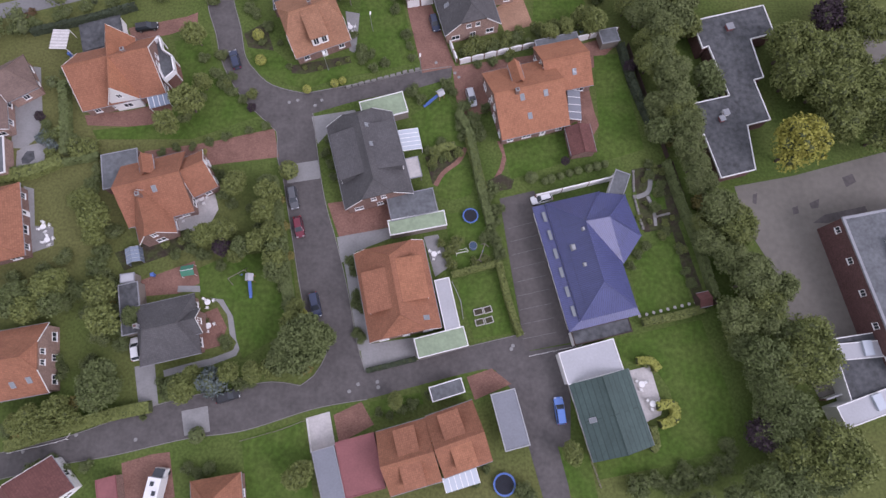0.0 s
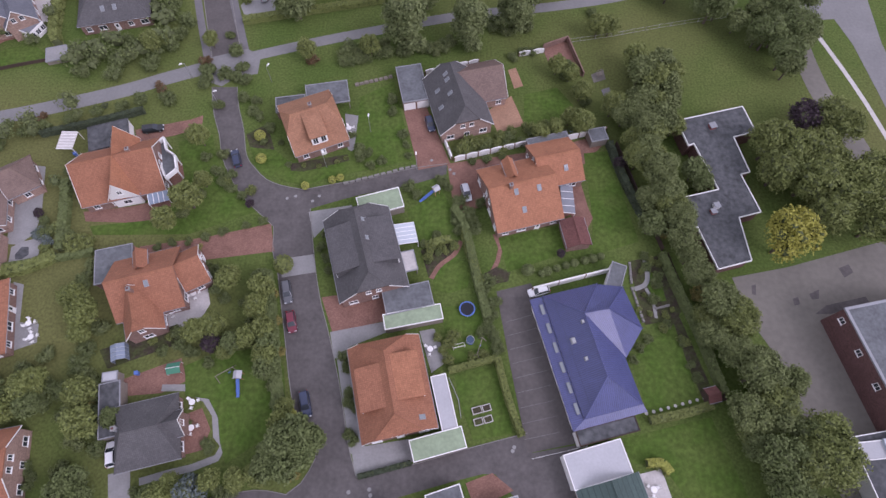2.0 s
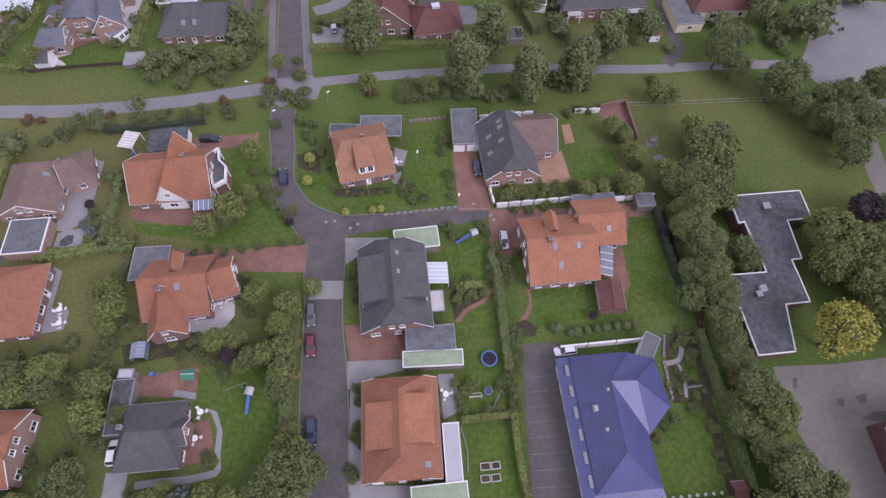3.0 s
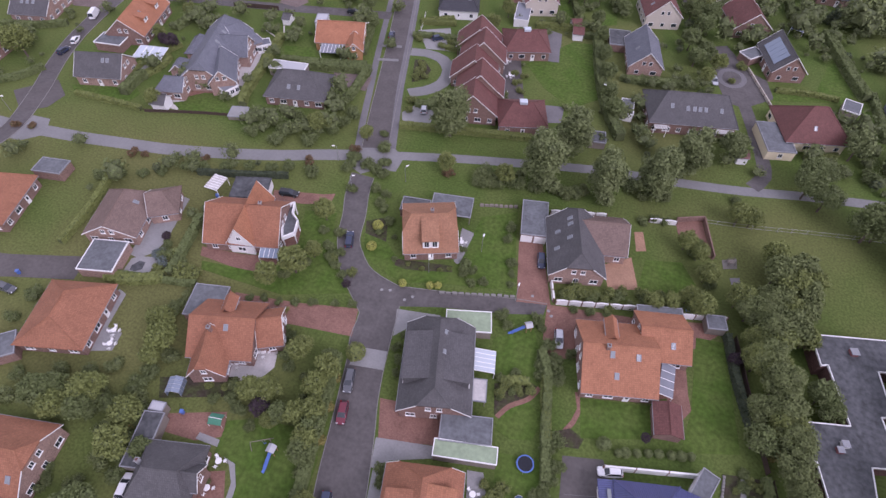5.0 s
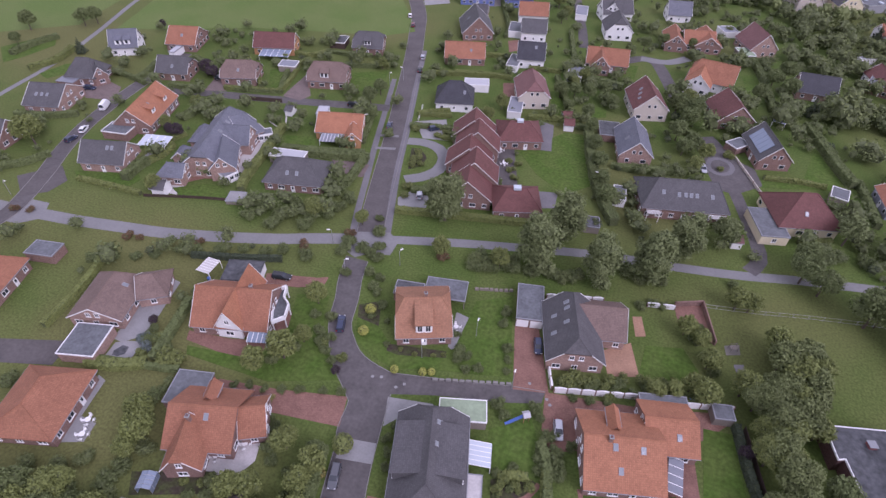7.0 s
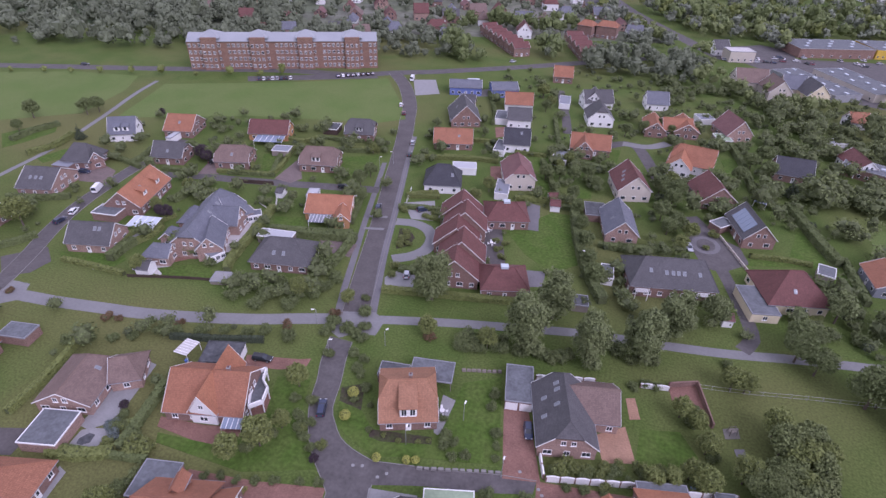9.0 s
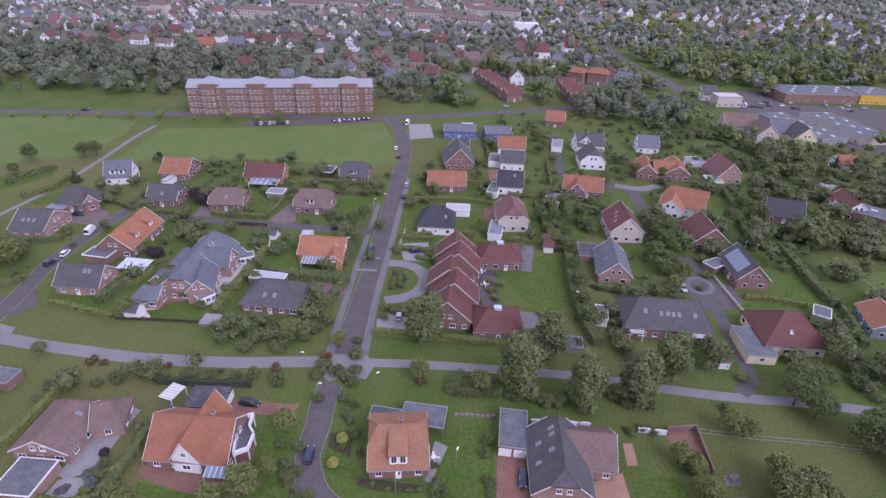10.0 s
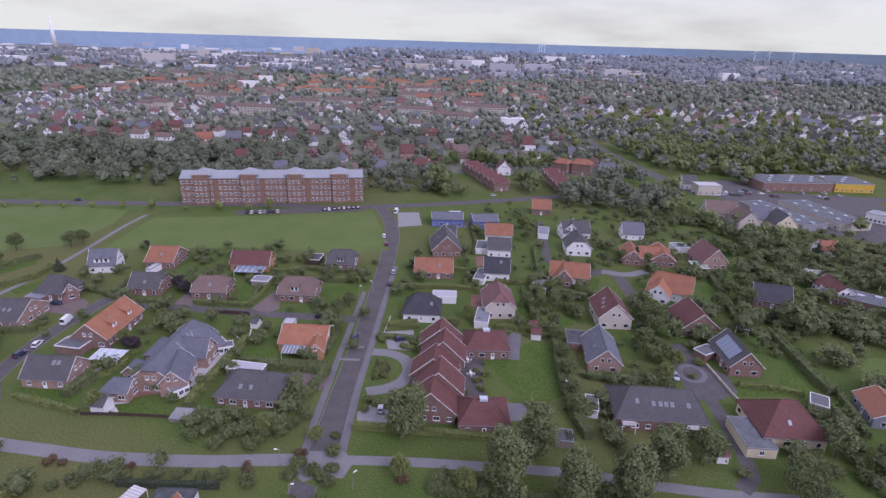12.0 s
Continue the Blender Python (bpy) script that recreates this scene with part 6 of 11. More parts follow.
# further out along the streets
h = house("house", "black roofed house hidden among trees", (69.7, 224.3, -0.3, 13.2, 11.0), 3.0, 8.0, "black", "brick", (0, 1, 0, 1), simple=True)
h = house("house", "brown-red house with a white conservatory gable", (52.0, 260.0, -68.0, 14.5, 12.0), 3.2, 9.4, "pink", "brownbrick", simple=True)
h = house("house", "orange tiled house with projecting gables", (28.6, 253.8, 12.6, 13.0, 10.4), 3.2, 7.2, "orange", "brick", simple=True)
wing(h, (19.3, 252.2, -83.5, 14.2, 8.9), 3.2, 6.8, "orange", "brick")
wing(h, (32.0, 255.3, -81.7, 14.6, 11.1), 3.2, 6.8, "orange", "brick")
house("house", "blue-black roofed house with white annex", (19.9, 285.6, 12.3, 10.7, 10.4), 3.2, 8.0, "greyblue", "white", simple=True)
h = house("house", "orange tiled house with a brick gable", (-5.0, 220.0, 7.5, 16.0, 10.5), 3.0, 7.6, "orange", "brick", simple=True)
wing(h, (-7.2, 216.4, -82.5, 11.0, 8.0), 3.2, 7.4, "orange", "brick")
h = house("house", "black roofed house with white balcony", (-33.5, 212.0, 11.7, 10.8, 11.0), 3.6, 8.6, "black", "white", lights=((0.3, -1, 0.7),), simple=True)
house("house", "orange tiled bungalow beside the road", (-59.0, 207.3, 16.9, 15.9, 15.2), 2.8, 6.4, "orange", "brick", lights=((0.3, -1, 0.5),), chimney=(0.2, 0.1), simple=True)
h = house("house", "grey tiled house with a steep gable", (-62.0, 233.0, -68.0, 17.0, 13.5), 3.0, 9.8, "slate", "brick", lights=((0.0, -1, 0.5),), simple=True)
wing(h, (-64.3, 246.6, 8.9, 7.4, 9.0), 3.0, 7.6, "slate", "brick")
house("house", "orange and grey tiled paired house", (-42.4, 257.6, 14.6, 13.3, 10.4), 3.6, 8.0, "orange", "white", simple=True)
house("house", "grey tiled house with white front", (-37.9, 237.3, 13.7, 10.8, 10.4), 4.0, 8.0, "slate", "white", simple=True)
house("house", "orange tiled house with a white porch", (-28.9, 310.5, 10.1, 10.6, 10.4), 3.4, 8.0, "orange", "brick", simple=True)
h = house("house", "dark grey roofed white house with a steep cross gable", (-7.7, 275.3, 23.4, 14.4, 10.4), 3.4, 8.4, "slate", "white", simple=True)
wing(h, (-9.1, 275.4, -84.6, 10.8, 7.7), 4.0, 8.2, "slate", "white")
r_wh = (-4.6, 254.5, -76.0, 13.0, 12.0)
h = house("house", "dark grey hipped white house with tall windows", r_wh, 3.6, 9.2, "slate", "white", (2.0, 0.6, 2.0, 0.6), simple=True)
house("house", "orange tiled house with blue walls", (82.6, 157.2, -85.8, 12.1, 10.4), 3.0, 6.0, "orange", "greysheet", simple=True)
house("house", "orange-red roofed white house among trees", (108.4, 295.2, 13.3, 9.0, 8.7), 3.2, 7.0, "orange", "white", simple=True)
house("house", "brown-red roofed house beside a grey hall", (95.7, 240.3, -77.6, 14.3, 9.8), 3.2, 7.0, "red", "white", simple=True)
for rc, rf, wl, hh in (((-14.7, 207.0, 0.6, 5.6, 11.0), "greysheet", "white", 2.6), ((-38.6, 206.7, 1.1, 4.6, 11.0), "bitumen", "white", 2.6), ((-29.8, 172.2, 6.8, 4.8, 11.0), "greysheet", "white", 2.6), ((-46.0, 239.5, 8.1, 5.6, 11.0), "bitumen", "white", 2.8),
                       ((41.8, 273.9, 22.5, 7.0, 7.3), "greysheet", "white", 2.6), ((47.7, 250.7, 16.3, 5.9, 8.4), "greenfelt", "greywood", 2.5), ((-22.2, 271.5, 5.7, 5.4, 12.2), "greysheet", "white", 2.6), ((94.2, 265.0, 22.0, 6.6, 5.5), "paleroof", "white", 2.5),
                       ((-110.1, 199.2, 11.0, 6.3, 7.4), "blackfelt", "darkwood", 2.5), ((-117.4, 171.9, 12.9, 6.7, 5.2), "greysheet", "greywood", 2.4), ((41.4, 174.1, 45.4, 6.5, 4.6), "bitumen", "brick", 2.5), ((67.4, 155.9, -14.8, 4.5, 5.8), "bitumen", "greywood", 2.6)):
    flat_block("shed", "flat-roofed garden shed or garage beside a house", rc, hh, rf, wl, rim="paint", category="shed")
house("shed", "red-roofed small garden shed", (-12.3, 172.8, 21.3, 3.3, 4.3), 2.2, 3.2, "red", "white", category="shed", group="", windows=False, trim=False, inset=0.2)
lean_canopy("conservatory_roof", "white-framed conservatory roof beside a house", (56.0, 196.5, -16.1, 3.9, 7.1), 2.3, 2.7, 4, "solar")
lean_canopy("conservatory_roof", "grey glazed porch roof on a log house", (-78.4, 131.2, 14.9, 6.3, 5.0), 2.2, 2.7, 6, "greysheet")
# shops and their blue roofs
for rc, mt, wl, hh in (((-72.8, 272.0, 16.2, 16.5, 13.0), "greyblue", "bluewall", 4.0), ((-53.9, 276.1, 22.4, 13.5, 13.0), "greyblue", "bluewall", 4.0)):
    h = house("nursery_school", "low building with grey roof and blue cladding", rc, hh, hh + 2.2, mt, wl, (0, 1, 0, 1), category="building", group="")
lean_canopy("glass_roof", "bright glazed link roof", (-69.0, 274.6, 22.5, 5.9, 11.0), 4.2, 4.8, 4)
patch("sand_court", "pale paved forecourt beside the road", [(-94.2, 256.0), (-83.9, 263.2), (-93.1, 284.1), (-104.2, 279.5)], "concrete", "yard")

# ---------------------------------------------------------------- plants
def lump(seed, radius, squash=1.0, rough=0.25, sub=2):
    """An uneven ball: its vertices and triangles."""
    bm = bmesh.new()
    bmesh.ops.create_icosphere(bm, subdivisions=sub, radius=1.0)
    v = np.array([p.co[:] for p in bm.verts])
    f = np.array([[q.index for q in fc.verts] for fc in bm.faces])
    bm.free()
    off = Vector((seed * 3.1, seed * 1.7, seed * 0.9))
    k = np.array([1 + rough * noise.noise(Vector(p) * 1.8 + off) * 1.6 for p in v])
    v = v * k[:, None] * radius
    v[:, 2] *= squash
    return v, f


def crown_arrays(seed, blobs, leaves, size, tilt=0.6, droop=0.0, loose=0.75):
    """Small leaf sprays, scattered over the outer skin of a set of balls (x, y, z, radius), as free quads."""
    rs = np.random.RandomState(seed)
    b = np.array(blobs)
    area = b[:, 3] ** 2
    pick = rs.choice(len(b), size=leaves * 3, p=area / area.sum())
    d = rs.normal(size=(leaves * 3, 3))
    d /= np.linalg.norm(d, axis=1)[:, None]
    r = b[pick, 3] * (1.0 - 0.53 * loose + loose * rs.rand(leaves * 3) ** 1.2)
    p = b[pick, :3] + d * r[:, None] * np.array([1, 1, 0.9])
    inside = np.zeros(len(p), bool)
    for k, q in enumerate(b):
        inside |= (np.linalg.norm(p - q[:3], axis=1) < q[3] * 0.6) & (pick != k)
    keep = ~inside & (p[:, 2] > b[:, 2].min() - b[:, 3].max() * 0.75)
    p, d = p[keep][:leaves], d[keep][:leaves]
    n = d + rs.normal(size=d.shape) * tilt + np.array([0, 0, 0.45])
    n /= np.linalg.norm(n, axis=1)[:, None]
    a = np.cross(n, rs.normal(size=n.shape))
    a /= np.linalg.norm(a, axis=1)[:, None]
    c = np.cross(n, a)
    s = size * (0.6 + 0.8 * rs.rand(len(p)))
    a, c = a * s[:, None] * 0.62, c * s[:, None]
    v = np.stack([p - a - c * 0.5, p + a - c * 0.5, p + c + np.array([0, 0, -droop])], 1).reshape(-1, 3)
    f = np.arange(len(v)).reshape(-1, 3)
    return v, f


def arrays_mesh(name, chunks):
    """One mesh out of (vertices, faces, material) chunks."""
    me = bpy.data.meshes.new(name)
    vs, fs, mi, mats, base = [], [], [], [], 0
    for v, f, m in chunks:
        if m not in mats:
            mats.append(m)
        vs.append(v)
        fs += (f + base).tolist()
        mi += [mats.index(m)] * len(f)
        base += len(v)
    me.from_pydata(np.concatenate(vs).tolist(), [], fs)
    for m in mats:
        me.materials.append(m)
    me.polygons.foreach_set("material_index", mi)
    me.update()
    return me


def blobs_for(kind, seed, R):
    """Balls that make up a crown of radius R, its foot at z = 0."""
    q = random.Random(seed)
    out = []
    if kind == "round":
        out.append((0, 0, R * 1.25, R * 0.72))
        for k in range(14):
            a, e = q.random() * 6.28, q.uniform(-0.25, 1.1)
            out.append((math.cos(a) * R * 0.62 * math.cos(e), math.sin(a) * R * 0.62 * math.cos(e), R * 1.2 + R * 0.68 * math.sin(e), R * q.uniform(0.22, 0.48)))
        for k in range(9):
            a, e = q.random() * 6.28, q.uniform(-0.1, 1.2)
            out.append((math.cos(a) * R * 0.86 * math.cos(e), math.sin(a) * R * 0.86 * math.cos(e), R * 1.2 + R * 0.9 * math.sin(e), R * q.uniform(0.12, 0.22)))
    elif kind == "tall":
        for k in range(5):
            out.append((q.uniform(-0.1, 0.1) * R, q.uniform(-0.1, 0.1) * R, R * (0.42 + 0.36 * k), R * (0.44, 0.5, 0.46, 0.36, 0.22)[k]))
        for k in range(28):
            a, z = q.random() * 6.28, q.uniform(0.25, 1.95)
            w = R * (0.72 - 0.24 * abs(z - 0.8)) * q.uniform(0.55, 1.05)
            out.append((math.cos(a) * w, math.sin(a) * w, R * z, R * q.uniform(0.16, 0.3)))
    elif kind == "cone":
        for k in range(8):
            f = k / 7
            n = max(1, int(5 * (1 - f)))
            for j in range(n):
                a = j * 6.28 / n + k
                w = R * 0.62 * (1 - f)
                out.append((math.cos(a) * w, math.sin(a) * w, R * (0.4 + 2.9 * f), R * (0.42 * (1 - f) + 0.1)))
    elif kind == "bush":
        for k in range(7):
            a = q.random() * 6.28
            out.append((math.cos(a) * R * 0.5, math.sin(a) * R * 0.5, R * q.uniform(0.35, 0.75), R * q.uniform(0.38, 0.55)))
    else:
        out.append((0, 0, R * 0.8, R * 0.92))
    return out


_plants = {}


def plant(kind, leaf, R, x, y, label, category, name, scale=1.0, group=""):
    """A tree or shrub with a crown of radius about R: trunk and limbs, and a crown of leaf sprays round a core coloured
    darker for inner shade.
    """
    key = (kind, leaf, R)
    if key not in _plants:
        _plants[key] = []
        for var in range(3 if kind in ("round", "bush") else 2):
            seed = sum(ord(c) for c in kind + leaf) * 7 + int(R * 31) + var * 101
            bl = blobs_for(kind, seed, R)
            lift = {"round": R * 0.25, "tall": R * 0.2, "cone": 0.1, "bush": 0.0, "ball": 0.0}[kind]
            bl = [(a, b, c + lift, d) for a, b, c, d in bl]
            dens = {"round": 400, "tall": 480, "cone": 380, "bush": 290, "ball": 320}[kind]
            size = {"round": 0.24, "tall": 0.22, "cone": 0.22, "bush": 0.18, "ball": 0.15}[kind]
            count = int(min(7000 if kind == "tall" else 5400, dens * R * R * (1.3 if R < 1.5 else 1.0) + 60))
            chunks = []
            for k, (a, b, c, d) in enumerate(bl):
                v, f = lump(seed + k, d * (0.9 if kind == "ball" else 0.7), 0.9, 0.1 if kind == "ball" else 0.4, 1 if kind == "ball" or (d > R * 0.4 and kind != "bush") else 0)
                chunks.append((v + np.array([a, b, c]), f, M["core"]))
            v, f = crown_arrays(seed, bl, count, size, 0.35 if kind == "ball" else 1.0, 0.25 * size if kind == "tall" else 0.0, 0.2 if kind == "ball" else 0.75)
            chunks.append((v, f, M[leaf]))
            crown = arrays_mesh("crown", chunks)
            g = Geo()
            top = R * (1.1 if kind != "bush" else 0.5) + lift
            g.tube((0, 0, -0.1), (0, 0, top), max(0.05, R * 0.075), max(0.03, R * 0.04), M["bark"], 7)
            if kind in ("round", "tall"):
                for k in range(5):
                    a, b, c, d = bl[(k * 2 + 1) % len(bl)]
                    g.tube((0, 0, top * (0.55 + 0.08 * k)), (a * 0.8, b * 0.8, c), R * 0.035, R * 0.015, M["bark"], 5)
            _plants[key].append((g.mesh("trunk"), crown))
    q = random.Random(int(x * 131 + y * 17))
    tm, cm = _plants[key][q.randrange(len(_plants[key]))]
    s = scale * q.uniform(0.92, 1.08)
    e = thing(name, pose(x, y, 0, 0, 0, q.uniform(0, 360)), label, category, group)
    e.scale = (s * q.uniform(0.93, 1.07), s * q.uniform(0.93, 1.07), s)
    part("trunk", tm, e)
    part("crown", cm, e)
    return e


def grove(kind, leaf, R, places, label, category="tree", name="tree", group=""):
    """places: x, y and optionally the crown's radius."""
    for p in places:
        r = p[2] if len(p) > 2 else R
        plant(kind, leaf, R, p[0], p[1], label, category, name, r / R, group)


def hedge(pts, width, height, leaf, label, density=55, size=0.24):
    """A hedge along a line, clipped but uneven."""
    line = smooth_line(pts, 1.0)
    rs = np.random.RandomState(int(abs(pts[0][0] * 7 + pts[0][1] * 3)) % 9999)
    g = Geo()
    a, b = offset_line(line, width * 0.42), offset_line(line, -width * 0.42)
    top = [height * (0.9 + 0.06 * math.sin(i * 1.3 + pts[0][0])) for i in range(len(line))]
    # inner block of the hedge, its darker colour standing for shade among leaves
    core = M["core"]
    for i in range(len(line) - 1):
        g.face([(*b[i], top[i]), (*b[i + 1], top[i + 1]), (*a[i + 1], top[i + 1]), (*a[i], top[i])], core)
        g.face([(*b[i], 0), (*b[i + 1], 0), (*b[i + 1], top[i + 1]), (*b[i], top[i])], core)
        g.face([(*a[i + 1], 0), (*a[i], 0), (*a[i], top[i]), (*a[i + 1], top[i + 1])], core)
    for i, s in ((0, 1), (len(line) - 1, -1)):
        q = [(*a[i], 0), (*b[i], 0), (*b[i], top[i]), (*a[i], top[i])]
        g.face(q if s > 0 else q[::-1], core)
    ln = np.array([p[:] for p in line])
    seg = np.linalg.norm(np.diff(ln, axis=0), axis=1)
    total = seg.sum()
    n = int(min(7500, 1.5 * density * total * (width + 2 * height) * 0.55))
    t = rs.rand(n) * total
    cum = np.concatenate([[0], np.cumsum(seg)])
    i = np.clip(np.searchsorted(cum, t) - 1, 0, len(seg) - 1)
    f = ((t - cum[i]) / np.maximum(seg[i], 1e-6))[:, None]
    p = ln[i] * (1 - f) + ln[i + 1] * f
    d = (ln[i + 1] - ln[i]) / np.maximum(seg[i], 1e-6)[:, None]
    nr = np.stack([-d[:, 1], d[:, 0]], 1)
    w = rs.rand(n) * (width + 2 * height)
    side = np.where(w < height, -1, np.where(w > height + width, 1, 0))
    o = np.where(side == 0, (w - height) - width / 2, side * width / 2 * (0.94 + 0.16 * rs.rand(n)))
    z = np.where(side == 0, height * (0.93 + 0.14 * rs.rand(n)), np.where(side < 0, w, (w - height - width)) * 1.0)
    pos = np.concatenate([p + nr * o[:, None], z[:, None]], 1)
    nm = np.concatenate([nr * side[:, None], (side == 0)[:, None] * 1.0], 1) + rs.normal(size=(n, 3)) * 0.5 + np.array([0, 0, 0.3])
    nm /= np.linalg.norm(nm, axis=1)[:, None]
    u = np.cross(nm, rs.normal(size=(n, 3)))
    u /= np.linalg.norm(u, axis=1)[:, None]
    c = np.cross(nm, u)
    s = (size * (0.6 + 0.8 * rs.rand(n)))[:, None]
    v = np.stack([pos - u * s * 0.65 - c * s * 0.5, pos + u * s * 0.65 - c * s * 0.5, pos + c * s], 1).reshape(-1, 3)
    x0, y0 = pts[0]
    h = thing("hedge", pose(x0, y0, 0), label, "hedge")
    sh = np.array([x0, y0, 0])
    part("twig_core", g.move(pose(-x0, -y0, 0)), h)
    part("foliage", arrays_mesh("foliage", [(v - sh, np.arange(3 * n).reshape(-1, 3), M[leaf])]), h)
    return h


# the tree belt between the gardens and the pavilion
grove("round", "leaf_mid", 4.0, [(40.0, 75.4, 3.2), (43.6, 70.7, 3.4), (44.7, 60.4, 3.4), (41.9, 54.8, 3), (47.6, 42.3, 2.6), (42.4, 76.8, 3.2), (42.6, 65.4, 3.4), (45.2, 55.4, 3.4), (46.4, 50.2, 3.4), (46.6, 46.2, 3.0), (48.2, 38.9, 2.8), (50.1, 33.3, 3.6), (48.2, 26.8, 2.8), (51.4, 23.7, 2.8), (53.8, 19.5, 4), (51.0, 13.5, 3.4), (59.2, 18.5, 3.2), (56.3, 22.6, 2.4), (56.4, 13.5, 3.2)], "dense green broadleaf tree in a belt between plots", group="trees of the belt")
grove("round", "leaf_light", 4.0, [(41.2, 64.2, 3.2), (45.5, 52.4, 3), (37.9, 78.1, 2.6), (53.1, 29.0, 3.4), (55.7, 15.0, 3.6), (51.0, 10.5, 2.4), (44.7, 65.5, 2.4), (41.1, 69.4, 2.4), (46.5, 56.7, 2.2), (54.6, 31.7, 2.4), (48.2, 30.6, 2.2)], "olive-green broadleaf tree in a belt between plots", group="trees of the belt")
grove("round", "leaf", 4.0, [(54.6, 5.7, 3.8), (55.0, 1.0, 3.8), (54.2, 3.0, 3.2), (57.7, -2.7, 3.4), (55.7, -6.3, 3.2), (52.6, -13.4, 3.4), (56.4, -13.2, 3.8), (47.8, -15.6, 2.4), (42.4, -16.8, 2.2), (60.2, 9.5, 3.2), (62.1, -12.4, 3.4), (52.0, 8.7, 2.6), (54.6, -2.7, 2.8)], "dense green broadleaf tree in a belt between plots", group="trees of the belt")
grove("round", "leaf_light", 4.0, [(62.5, 5.7, 4.4), (62.2, 9.5, 3.4), (62.7, -8.9, 5.2), (56.9, -10.6, 4), (51.8, 12.6, 2.4), (57.7, 5.7, 4)], "olive-green weeping tree with a feathery crown", group="trees of the belt")
grove("round", "leaf_light", 4.0, [(68.2, 66.4, 4.2), (72.3, 63.8, 4.6), (77.0, 65.1, 4.4), (68.3, 60.0, 4), (73.4, 57.5, 5), (79.6, 61.3, 3.8), (79.5, 55.1, 4.6), (75.5, 50.8, 4.2), (82.3, 52.6, 4.2), (85.8, 58.8, 4.5), (84.8, 70.3, 4), (82.1, 74.2, 3.6), (83.5, 47.9, 4), (72.1, 69.0, 3)], "tall green broadleaf tree beyond the pavilion", group="trees round the yard")
grove("round", "leaf_yellow", 4.0, [(65.5, 44.6, 5.2)], "broadleaf tree turning autumn yellow")
grove("round", "leaf_purple", 2.6, [(77.9, 74.1, 3.4), (52.8, -6.2, 2.9)], "dark tree with purple leaves")
grove("round", "leaf", 2.6, [(52.2, 61.3, 3), (53.6, 58.8, 2.4), (41.3, 49.0, 2.6)], "small round tree beside the pavilion")
# trees at the meadow's edge and along the green strip
grove("tall", "leaf_grey", 4.0, [(-33.6, 108.6, 6.6), (-7.2, 99.3, 6.2), (-2.6, 112.0, 5.9), (7.4, 99.7, 6.0), (18.7, 104.9, 6.6), (25.3, 114.7, 6.0)], "silver-green willow beside the path", group="willows along the path")
grove("bush", "leaf_mid", 2.0, [(-21.4, 95.6, 2.1), (-18.1, 95.4, 2.2), (-16.1, 98.7, 1.8), (-12.4, 99.0, 1.9), (-8.5, 97.4, 1.7), (-0.4, 97.4, 1.8), (3.2, 100.1, 1.7), (13.3, 105.5, 1.8), (16.8, 103.2, 2.0), (21.9, 104.3, 1.6), (-3.9, 98.1, 1.6)], "dense green shrub below the willows", "shrub", "shrub", "shrubs of the green strip")
grove("bush", "leaf_rust", 1.4, [(-29.0, 94.5, 1.7)], "rusty autumn-coloured shrub beside the path", "shrub", "shrub")
grove("round", "leaf_grey", 2.6, [(36.0, 125.1, 3), (65.4, 135.0, 3.6)], "round grey-green tree beside a garden")
grove("round", "leaf", 4.0, [(53.0, 116.2, 3.4), (53.5, 121.0, 3.2), (56.5, 113.0, 3.2), (56.6, 121.8, 3.2), (65.0, 106.2, 4.2), (68.3, 110.0, 4)], "dark green tree beside the path")
grove("round", "leaf_light", 2.6, [(-66.1, 97.9, 2.6), (-30.0, 95.2, 2.2), (-15.4, 96.1, 2.4), (-52.9, 99.2, 2), (37.9, 101.9, 2.6)], "yellow-green young tree on the green strip")
grove("bush", "leaf", 2.0, [(-81.7, 91.4, 2.4), (-79.6, 96.0, 2.6), (-73.6, 94.5, 2.6), (-72.6, 100.0, 2.4), (-63.1, 99.7, 2.4), (-65.5, 110.9, 2.4), (-71.1, 113.0, 2.2), (-66.4, 93.6, 2.2), (-74.4, 90.5, 2.2), (-20.5, 97.3, 2.4), (-17.2, 95.4, 2.2), (-21.0, 94.0, 2), (-12.5, 96.1, 2.2), (-7.8, 96.9, 2.2), (-2.6, 97.8, 2), (1.4, 98.3, 2), (13.8, 105.0, 2.2), (38.1, 109.1, 1.4), (62.7, 128.5, 2.4), (69.1, 128.7, 2.2), (-60.3, 107.3, 2), (-61.5, 102.9, 2)], "dense green shrub on the green strip", "shrub", "shrub", "shrubs of the green strip")
grove("bush", "leaf_rust", 1.4, [(-105.0, 74.2, 1.3), (-87.2, 78.4, 1.2), (-62.7, 86.4, 1.5), (-54.0, 94.5, 1.5), (-102.0, 74.7, 1.1), (-135.9, 73.8, 1.2), (-140.0, 72.7, 1.2)], "rusty autumn-coloured shrub beside the path", "shrub", "shrub")
grove("bush", "leaf", 1.4, [(-53.0, 91.9, 1.8), (-52.9, 89.0, 1.8), (-48.8, 90.1, 2), (-47.2, 97.5, 1.8), (-45.1, 92.6, 1.8), (-53.3, 87.4, 1.6), (-46.2, 89.4, 1.6), (-44.0, 88.7, 1.6), (-48.9, 81.7, 1.5), (-43.6, 83.7, 1.6), (-54.4, 102.0, 1.2), (-49.5, 102.7, 1.2)], "shrub in a planted traffic island", "shrub", "shrub")
